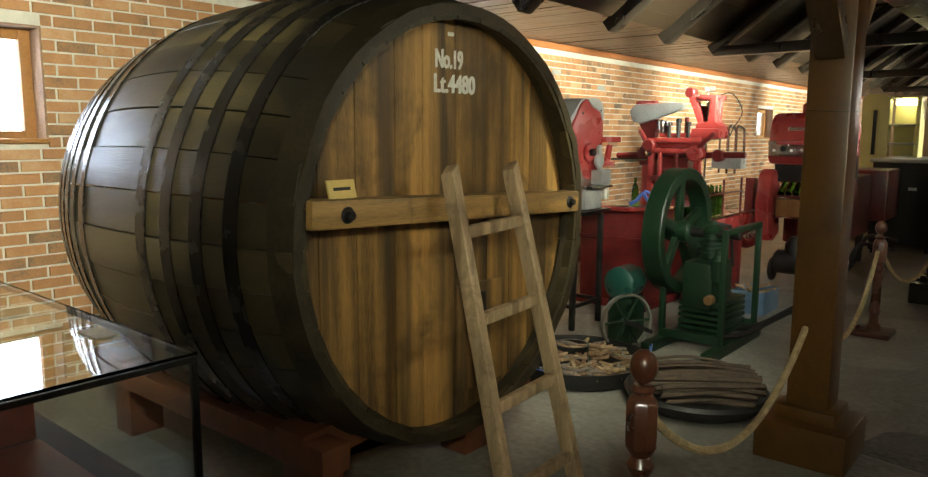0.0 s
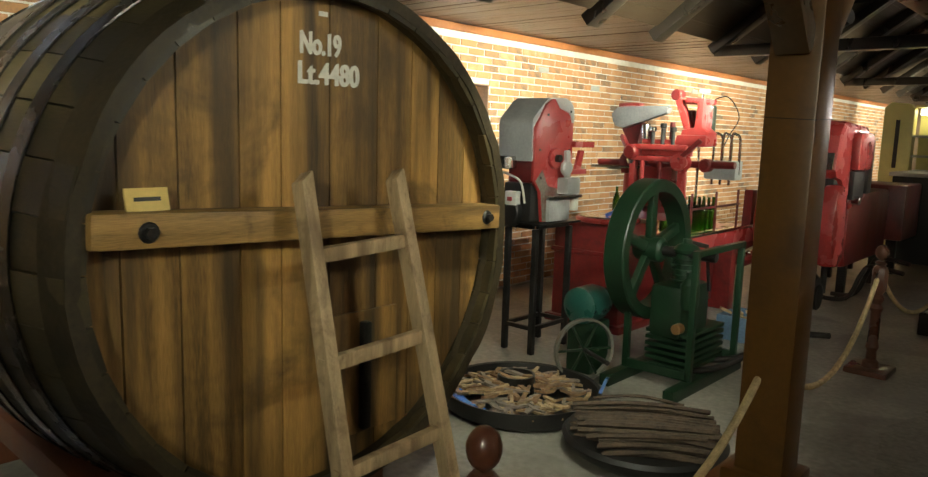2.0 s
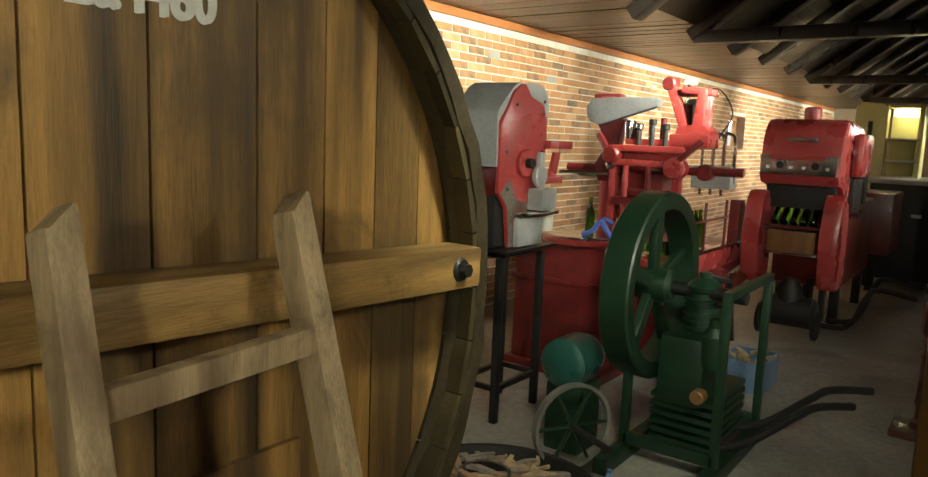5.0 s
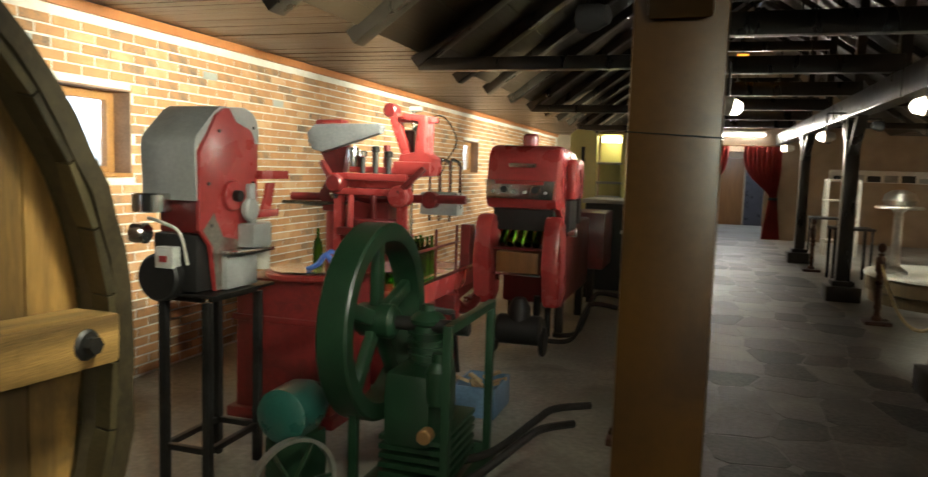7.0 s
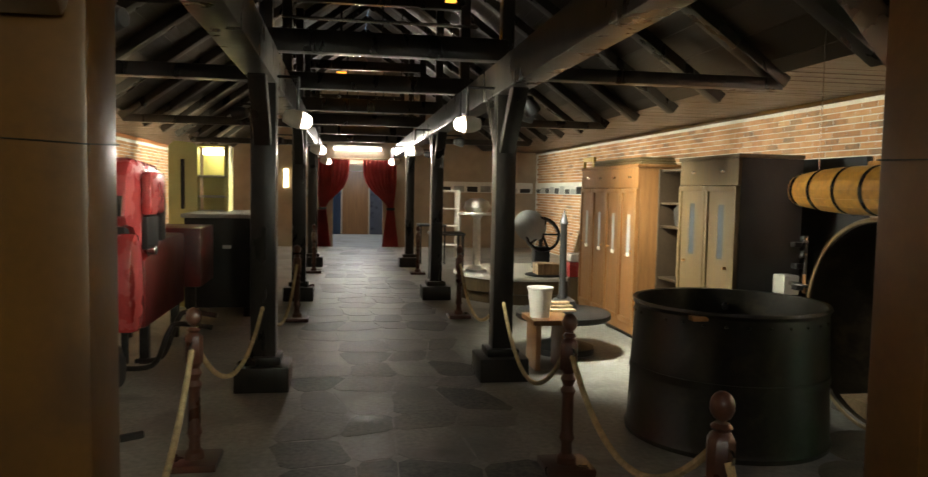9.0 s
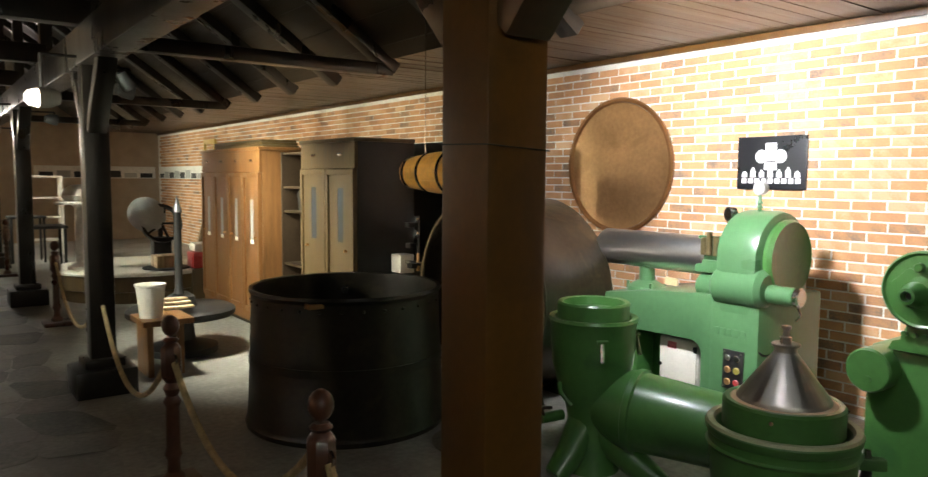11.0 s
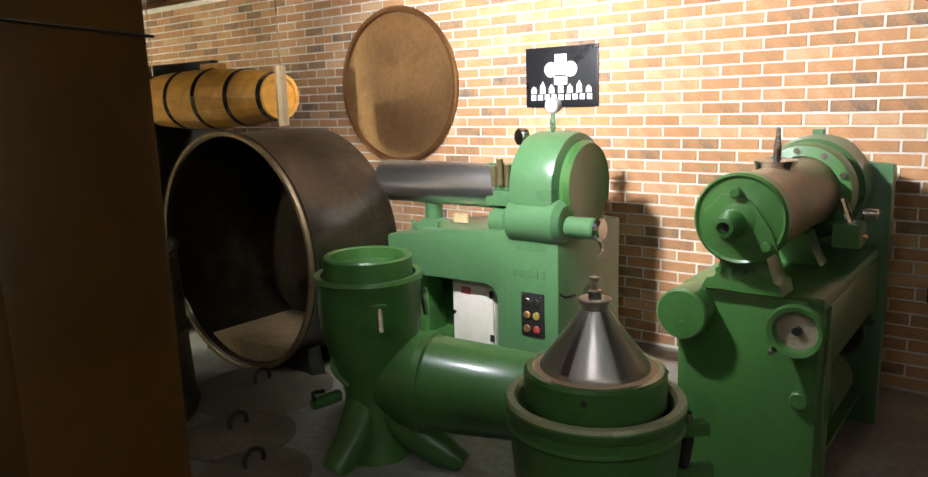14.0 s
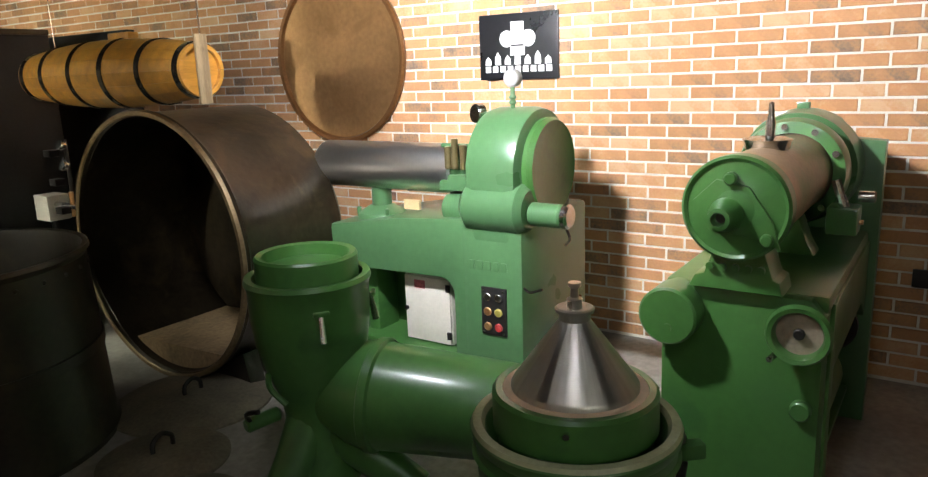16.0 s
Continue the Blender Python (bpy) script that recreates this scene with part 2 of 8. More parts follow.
HOOP = material("hoop_iron", (0.04, 0.036, 0.03), 0.26, 0.6, vary=0.3, scale=8, grain=40, bump=0.2)
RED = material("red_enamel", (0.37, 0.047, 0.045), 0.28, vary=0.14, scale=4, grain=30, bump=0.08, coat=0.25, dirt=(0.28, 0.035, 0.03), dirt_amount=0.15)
# darker copy of the red enamel, carrying the shade of low and rear parts
SHADED_RED = material("shaded_red_enamel", (0.15, 0.014, 0.014), 0.36, vary=0.2, scale=4, grain=30, bump=0.1, coat=0.2, dirt=(0.09, 0.012, 0.01), dirt_amount=0.2)
GREY_PAINT = material("grey_paint", (0.38, 0.38, 0.365), 0.4, 0.2, vary=0.12, scale=4, bump=0.08, dirt=(0.2, 0.2, 0.19), dirt_amount=0.2)
DARK_GREEN = material("dark_green_paint", (0.007, 0.026, 0.011), 0.42, vary=0.22, scale=5, bump=0.12, coat=0.08, dirt=(0.007, 0.016, 0.008), dirt_amount=0.25)
GREEN = material("green_enamel", (0.05, 0.142, 0.033), 0.34, vary=0.1, scale=3, grain=30, bump=0.07, coat=0.3, dirt=(0.045, 0.12, 0.035), dirt_amount=0.2)
MINT = material("mint_enamel", (0.07, 0.16, 0.066), 0.32, vary=0.09, scale=3, grain=30, bump=0.07, coat=0.3)


def turned(m, axis, amount):
    """Gives a metal the streaked shine of lathe-turned work round an axis."""
    tan = m.node_tree.nodes.new("ShaderNodeTangent")
    tan.direction_type, tan.axis = "RADIAL", axis
    bsdf = m.node_tree.nodes["Principled BSDF"]
    bsdf.inputs["Anisotropic"].default_value = amount
    m.node_tree.links.new(tan.outputs[0], bsdf.inputs["Tangent"])
    return m


def streaked(m, x, y):
    """Fine bright and dull streaks running down a turned cone that stands at x, y."""
    n, l = m.node_tree.nodes, m.node_tree.links
    co, mp, ang, ns = n.new("ShaderNodeTexCoord"), n.new("ShaderNodeMapping"), n.new("ShaderNodeTexGradient"), n.new("ShaderNodeTexNoise")
    mp.inputs["Location"].default_value = (-x, -y, 0)
    ang.gradient_type = "RADIAL"
    ns.noise_dimensions = "1D"
    ns.inputs["Scale"].default_value, ns.inputs["Detail"].default_value = 34, 4
    rough = n.new("ShaderNodeMapRange")
    rough.inputs[1].default_value, rough.inputs[2].default_value, rough.inputs[3].default_value, rough.inputs[4].default_value = 0.35, 0.65, 0.3, 0.58
    bp = n.new("ShaderNodeBump")
    bp.inputs["Strength"].default_value, bp.inputs["Distance"].default_value = 0.35, 0.004
    l.new(co.outputs["Object"], mp.inputs[0])
    l.new(mp.outputs[0], ang.inputs[0])
    l.new(ang.outputs[1], ns.inputs["W"])
    l.new(ns.outputs[0], rough.inputs[0])
    l.new(ns.outputs[0], bp.inputs["Height"])
    bsdf = n["Principled BSDF"]
    l.new(rough.outputs[0], bsdf.inputs["Roughness"])
    l.new(bp.outputs[0], bsdf.inputs["Normal"])
    return m


STEEL = turned(material("turned_steel", (0.62, 0.59, 0.54), 0.34, 1.0, vary=0.05, scale=2, grain=30, bump=0.0, wear=0.04), "Z", 0.35)
CONE_STEEL = streaked(material("streaked_steel", (0.56, 0.53, 0.48), 0.3, 1.0, vary=0.06, scale=2, grain=30, bump=0.0), 2.665, 4.035)
POLISHED = turned(material("polished_cylinder", (0.74, 0.73, 0.70), 0.38, 1.0, vary=0.05, scale=2, grain=40, bump=0.0, wear=0.05), "Y", 0.0)
CHROME = material("worn_chrome", (0.62, 0.61, 0.58), 0.2, 1.0, vary=0.12, bump=0.04)
COPPER = material("copper", (0.43, 0.235, 0.10), 0.38, 0.75, vary=0.16, scale=3, grain=30, bump=0.08)
TIN = material("aged_tank_iron", (0.042, 0.031, 0.018), 0.34, 0.6, vary=0.35, scale=3, grain=25, bump=0.35, dirt=(0.04, 0.03, 0.02), dirt_amount=0.3)
BLACK_DRUM = material("black_drum", (0.022, 0.018, 0.011), 0.38, 0.2, vary=0.4, scale=4, grain=30, bump=0.3, dirt=(0.035, 0.027, 0.017), dirt_amount=0.15)
LOCKER = material("varnished_wood", (0.20, 0.088, 0.027), 0.45, vary=0.2, scale=4, grain=45, bump=0.2, stretch=(6, 6, 0.4), coat=0.1)
LOCKER_DARK = material("drab_painted_wood", (0.092, 0.058, 0.022), 0.5, vary=0.2, scale=4, grain=45, bump=0.2, stretch=(6, 6, 0.4))
# black paint, also the shade in a few machine openings
BLACK = material("black_and_shade", (0.014, 0.013, 0.012), 0.5, vary=0.3, bump=0.1)
HONEY = material("honey_oak", (0.58, 0.27, 0.045), 0.35, vary=0.2, scale=4, grain=50, bump=0.15, stretch=(0.4, 5, 5), coat=0.3, random_hue=0.12)
WHITE_PAINT = material("white_paint", (0.72, 0.70, 0.65), 0.6, vary=0.12, scale=20, bump=0.1)
CREAM = material("cream_paint", (0.62, 0.58, 0.24), 0.4, vary=0.1, scale=3, bump=0.08)
CURTAIN = material("red_curtain", (0.38, 0.045, 0.04), 0.85, vary=0.2, scale=4, grain=200, bump=0.2)
ROPE = material("rope", (0.50, 0.38, 0.20), 0.9, vary=0.25, scale=20, grain=150, bump=0.6)
MAHOGANY = material("turned_mahogany", (0.075, 0.026, 0.014), 0.3, vary=0.25, scale=6, bump=0.1, coat=0.4)
GLASS = see_through("clear_glass", (1, 1, 1))
BOTTLE = see_through("green_bottle_glass", (0.12, 0.42, 0.07), 0.02, 1.5)
LAMP_GLOW = glow("lamp_glow", (1.0, 0.88, 0.7), 9.0)
TUBE_GLOW = glow("tube_glow", (1.0, 0.95, 0.86), 14.0)
BEIGE = material("beige_box", (0.62, 0.58, 0.50), 0.45, vary=0.06, bump=0.05)
ORANGE_FRAME = material("window_wood", (0.40, 0.19, 0.06), 0.5, vary=0.15, scale=5, stretch=(1, 1, 1))
PLASTER = material("beige_plaster", (0.42, 0.33, 0.24), 0.85, vary=0.12, scale=3, grain=60, bump=0.2)

stained(OAK_HEAD, (0.06, 0.036, 0.014), 2.3, 0.5, 0.68)
stained(BEAM_OAK, (0.08, 0.045, 0.018), 5.0, 0.52, 0.66)
stained(OAK_STAVE, (0.018, 0.014, 0.008), 3.0, 0.5, 0.62)
stained(LADDER, (0.17, 0.11, 0.06), 7.0, 0.52, 0.68)
stained(FLOOR, (0.13, 0.12, 0.10), 1.1, 0.5, 0.66, 0.7)
stained(TIN, (0.10, 0.07, 0.035), 2.6, 0.55, 0.7)
stained(BLACK_DRUM, (0.06, 0.045, 0.025), 3.2, 0.56, 0.7, 0.6)
stained(BROWN_PAINT, (0.04, 0.018, 0.006), 3.0, 0.5, 0.66, 0.6)
stained(COPPER, (0.26, 0.13, 0.05), 3.5, 0.5, 0.7, 0.5)
stained(HONEY, (0.30, 0.11, 0.02), 5.0, 0.54, 0.68, 0.6)
stained(GREEN, (0.026, 0.085, 0.024), 4.0, 0.55, 0.68, 0.6)
stained(SHADED_RED, (0.07, 0.012, 0.01), 4.0, 0.52, 0.66, 0.7)


# ---- structure ----
floor = single("floor", box(B(), (LW - 0.3, SOUTH, -0.2), (RW + 0.3, NORTH + 8, 0)), FLOOR, "worn grey concrete floor with paler patches", "floor", kind="structure", smooth=0)

# windows in the west wall: y0, y1, z0, z1
WINDOWS = [(0.75, 1.9, 1.52, 2.2), (5.55, 6.5, 1.47, 2.08), (14.2, 15.1, 1.5, 2.08)]


def wall_along_y(name, x0, x1, y0, y1, z1, openings, material_, label):
    bm = B()
    y = y0
    for a, b, z0, zt in openings:
        box(bm, (x0, y, 0), (x1, a, z1))
        box(bm, (x0, a, 0), (x1, b, z0))
        box(bm, (x0, a, zt), (x1, b, z1))
        y = b
    box(bm, (x0, y, 0), (x1, y1, z1))
    return single(name, bm, material_, label, "wall", kind="structure", smooth=0)


wall_west = wall_along_y("wall_west", LW - 0.3, LW, SOUTH, NORTH, TRIM_L, WINDOWS, MORTAR, "orange brick wall with white mortar and small windows")
wall_east = wall_along_y("wall_east", RW, RW + 0.3, SOUTH, NORTH, TRIM_R, [], MORTAR, "orange brick wall with white mortar joints")
wall_south = single("wall_south", box(B(), (LW - 0.3, SOUTH - 0.3, 0), (RW + 0.3, SOUTH, RIDGE)), PLASTER, "plain beige plastered end wall", "wall", kind="structure", smooth=0)
bm = B()
box(bm, (LW - 0.3, NORTH, 0), (-0.75, NORTH + 0.3, RIDGE))
box(bm, (0.62, NORTH, 0), (RW + 0.3, NORTH + 0.3, RIDGE))
box(bm, (-0.75, NORTH, 2.25), (0.62, NORTH + 0.3, RIDGE))
wall_north = single("wall_north", bm, PLASTER, "beige plastered end wall with a doorway", "wall", kind="structure", smooth=0)
bm = B()
box(bm, (-1.9, NORTH + 0.3, 0), (-1.75, NORTH + 5.6, 2.9))
box(bm, (1.65, NORTH + 0.3, 0), (1.8, NORTH + 5.6, 2.9))
box(bm, (-1.9, NORTH + 5.6, 0), (1.8, NORTH + 5.75, 2.9))
wall_beyond = single("wall_beyond", bm, PLASTER, "plain wall of the lobby beyond the doorway", "wall", kind="structure", smooth=0)
single("ceiling_beyond", box(B(), (-1.9, NORTH + 0.3, 2.9), (1.8, NORTH + 5.75, 3.0)), PLASTER, "plain lobby ceiling", "ceiling", kind="structure", smooth=0)

# ceiling: a flat boarded soffit beside each wall, then boards rising to the ridge
EAVE = 3.4
SOFFIT_L, SOFFIT_R = TRIM_L + 0.022, TRIM_R + 0.022


def slope(name, x0, z0, x1, z1):
    d = Vector((x1 - x0, 0, z1 - z0))
    nrm = Vector((-d.z, 0, d.x)).normalized()
    if nrm.z < 0:
        nrm = -nrm
    bm = B()
    n = 26
    for i in range(n):
        a, b = Vector((x0, 0, z0)) + d * (i / n), Vector((x0, 0, z0)) + d * ((i + 0.985) / n)
        lift = nrm * (0.004 * (i % 2))
        lo = [a + lift, b + lift, b + lift + nrm * 0.05, a + lift + nrm * 0.05]
        v = [[bm.verts.new((p.x, y, p.z)) for p in lo] for y in (SOUTH, NORTH)]
        bm.faces.new(v[0])
        bm.faces.new(v[1][::-1])
        for k in range(4):
            bm.faces.new([v[0][k], v[1][k], v[1][(k + 1) % 4], v[0][(k + 1) % 4]])
    bmesh.ops.recalc_face_normals(bm, faces=bm.faces)
    a, b = Vector((x0, 0, z0)) + nrm * 0.06, Vector((x1, 0, z1)) + nrm * 0.06
    bm.faces.new([bm.verts.new(p) for p in ((a.x, SOUTH, a.z), (b.x, SOUTH, b.z), (b.x, NORTH, b.z), (a.x, NORTH, a.z))])
    return single(name, bm, ROOF_BOARD, "brown boarded sloping ceiling with its gloom put into the colour", "ceiling", kind="structure", smooth=0)


def soffit(name, x0, x1, z):
    bm = B()
    rnd = random.Random(8)
    y = SOUTH
    while y < NORTH:
        w = 0.115
        lift = rnd.uniform(0.0, 0.006)
        box(bm, (x0, y, z + lift), (x1, min(y + w - 0.004, NORTH), z + 0.05))
        y += w
    box(bm, (x0, SOUTH, z + 0.056), (x1, NORTH, z + 0.07))
    return single(name, bm, BROWN_BOARD, "brown varnished board soffit beside the wall", "ceiling", kind="structure", smooth=0)


soffit("ceiling_soffit_west", LW - 0.3, -EAVE, SOFFIT_L)
soffit("ceiling_soffit_east", EAVE, RW + 0.3, SOFFIT_R)
slope("ceiling_west", -EAVE, SOFFIT_L, 0, RIDGE)
slope("ceiling_east", EAVE, SOFFIT_R, 0, RIDGE)
single("trim", box(B(), (LW, SOUTH, TRIM_L - 0.05), (LW + 0.035, NORTH, TRIM_L + 0.02), 0.006), TRIM, "thin orange wooden trim along the wall head", "trim", kind="structure")
single("trim", box(B(), (RW - 0.035, SOUTH, TRIM_R - 0.03), (RW, NORTH, TRIM_R + 0.02), 0.006), BROWN_PAINT, "thin brown wooden trim along the wall head", "trim", kind="structure")


def window(index, y0, y1, z0, z1):
    w = thing(f"window_{index}", "small orange wooden window set deep in the brick wall", "window", (LW - 0.15, (y0 + y1) / 2, z0), kind="structure")
    x = LW - 0.2
    f = 0.075
    bm = B()
    box(bm, (x, y0, z0), (x + 0.06, y0 + f, z1), 0.006)
    box(bm, (x, y1 - f, z0), (x + 0.06, y1, z1), 0.006)
    box(bm, (x, y0 + f, z0), (x + 0.06, y1 - f, z0 + f), 0.006)
    box(bm, (x, y0 + f, z1 - f), (x + 0.06, y1 - f, z1), 0.006)
    part("window_frame", bm, ORANGE_FRAME, w)
    lining = material("window_reveal", (0.34, 0.21, 0.13), 0.85, vary=0.2, scale=6, grain=60, bump=0.3) if index == 1 else bpy.data.materials["window_reveal"]
    for lo, hi in (((x + 0.06, y0, z0 + 0.03), (LW + 0.004, y0 + 0.012, z1)), ((x + 0.06, y1 - 0.012, z0 + 0.03), (LW + 0.004, y1, z1)), ((x + 0.06, y0 + 0.012, z1 - 0.012), (LW + 0.004, y1 - 0.012, z1))):
        part("reveal", box(B(), lo, hi), lining, w, smooth=0)
    pane = part("pane", box(B(), (x + 0.02, y0 + f, z0 + f), (x + 0.026, y1 - f, z1 - f)), GLASS, w, smooth=0)
    pane.visible_shadow = False
    part("window_sill", box(B(), (LW - 0.14, y0, z0), (LW + 0.02, y1, z0 + 0.03), 0.006), ORANGE_FRAME, w)
    for k in range(1, 4):
        y = y0 + f + (y1 - y0 - 2 * f) * k / 4
        part("security_bar", rod(B(), (x - 0.04, y, z0), (x - 0.04, y, z1), 0.006, seg=8), IRON, w)
    a = new("window_daylight", bpy.data.lights.new("window_daylight", "AREA"))
    a.data.shape, a.data.size, a.data.size_y, a.data.energy, a.data.color = "RECTANGLE", y1 - y0, z1 - z0, 30 if index == 1 else 5, (0.72, 0.84, 1.0)
    a.matrix_world = look((LW - 0.27, (y0 + y1) / 2, (z0 + z1) / 2), (LW + 1, (y0 + y1) / 2, (z0 + z1) / 2 - 0.3))


for i, win in enumerate(WINDOWS):
    window(i + 1, *win)
bm = B()
box(bm, (LW - 6.0, -8, -2), (LW - 5.9, 26, 8))
single("backdrop", bm, glow("daylight_haze", (0.72, 0.86, 1.0), 1.0), "pale daylight beyond the windows", "backdrop", kind="structure", smooth=0)


# columns with bases, braces and long beams
def column(x, y, inward, dark):
    c = thing("timber_column", "brown gloss-painted square timber column on a black plinth" if not dark else "black painted square timber column on a plinth", "column", (x, y, 0), group="timber columns", kind="structure")
    h = (COL if x > 0 else 0.195) / 2
    skin = BLACK_TIMBER if dark else BROWN_PAINT
    part("shaft", box(B(), (x - h, y - h, 0.22), (x + h, y + h, BEAM_Z), 0.012), skin, c)
    bm = B()
    b = 0.21
    box(bm, (x - b, y - b, 0), (x + b, y + b, 0.2), 0.015)
    part("plinth", bm, BLACK_TIMBER if dark else BROWN_PAINT, c)
    part("plinth_cap", box(B(), (x - 0.14, y - 0.14, 0.2), (x + 0.14, y + 0.14, 0.27), 0.02), BLACK_TIMBER if dark else BROWN_PAINT, c)
    for s in (-1, 1):
        bm = B()
        bar(bm, (x, y + s * (h - 0.01), BEAM_Z - 0.46), (x, y + s * 0.52, BEAM_Z + 0.02), 0.1, 0.13, 0.01, up=(1, 0, 0))
        part("brace", bm, BLACK_TIMBER if dark else DARK_BROWN, c)
    if not dark:
        ring = h + 0.003
        bm = B()
        pts = [(x - ring, y - ring, 1.70), (x + ring, y - ring, 1.69), (x + ring, y + ring, 1.70), (x - ring, y + ring, 1.705)]
        for p, q in zip(pts, pts[1:] + pts[:1]):
            rod(bm, p, q, 0.0018, seg=6)
        part("binding_wire", bm, IRON, c, "thin dark wire bound round the shaft")
    return c


for i, y in enumerate(L_ROW):
    column(LX + 0.03 if i == 1 else LX, y, 1, i > 1)
for i, y in enumerate(R_ROW):
    column(RX, y, -1, i > 1)
for x, name in ((LX, "west"), (RX, "east")):
    single("long_beam", box(B(), (x - 0.1, SOUTH, BEAM_Z), (x + 0.1, NORTH, BEAM_Z + 0.27), 0.012), BLACK_TIMBER, "long glossy dark timber beam over the columns", "beam", group="long beams", kind="structure")

# roof trusses
def eave_z(side):
    return (SOFFIT_L if side < 0 else SOFFIT_R) - 0.085


def rafter_pair(y, parent):
    for side in (-1, 1):
        part("rafter", bar(B(), (side * (EAVE + 0.06), y, eave_z(side)), (0, y, RIDGE - 0.16), 0.11, 0.17, 0.012, up=(0, 1, 0)), BLACK_TIMBER, parent)


def truss(y, low):
    t = thing("roof_truss", "black timber roof truss with tie beam and posts", "truss", (0, y, BEAM_Z), group="roof trusses", kind="structure")
    z = BEAM_Z + 0.28
    part("tie_beam", box(B(), (LX, y - 0.07, z), (RX, y + 0.07, z + 0.18), 0.01), BLACK_TIMBER, t)
    for side, cx in ((-1, LX), (1, RX)):
        top = RIDGE - 0.25 - abs(cx) * (RIDGE - eave_z(side)) / EAVE
        part("queen_post", bar(B(), (cx, y, z), (cx, y, top), 0.11, 0.11, 0.01, up=(0, 1, 0)), BLACK_TIMBER, t)
        if not low:
            part("aisle_tie", bar(B(), (cx + side * 0.1, y, eave_z(side) - 0.01), (side * (EAVE + 0.02), y, eave_z(side) - 0.01), 0.11, 0.14, 0.012, up=(0, 1, 0)), BLACK_TIMBER, t)
    part("collar_beam", box(B(), (LX, y - 0.05, 3.65), (RX, y + 0.05, 3.8), 0.01), BLACK_TIMBER, t)
    rafter_pair(y, t)


for y in (-0.7, 3.85, 8.45, 13.0, 17.55):
    truss(y, 0)
for y in (-2.8, 1.55, 6.1, 10.7, 15.3, 20.0):
    truss(y, 1)
for y in (0.45, 2.65, 4.75, 7.2, 9.6, 11.85, 14.15, 16.4, 18.8):
    t = thing("rafters", "pair of black timber rafters under the roof boards", "rafters", (0, y, BEAM_Z), group="common rafters", kind="structure")
    rafter_pair(y, t)

# ---- large wooden cask ----
CX, CZ, CR = 2.56, 1.18, 0.908
HEAD_X = -2.25


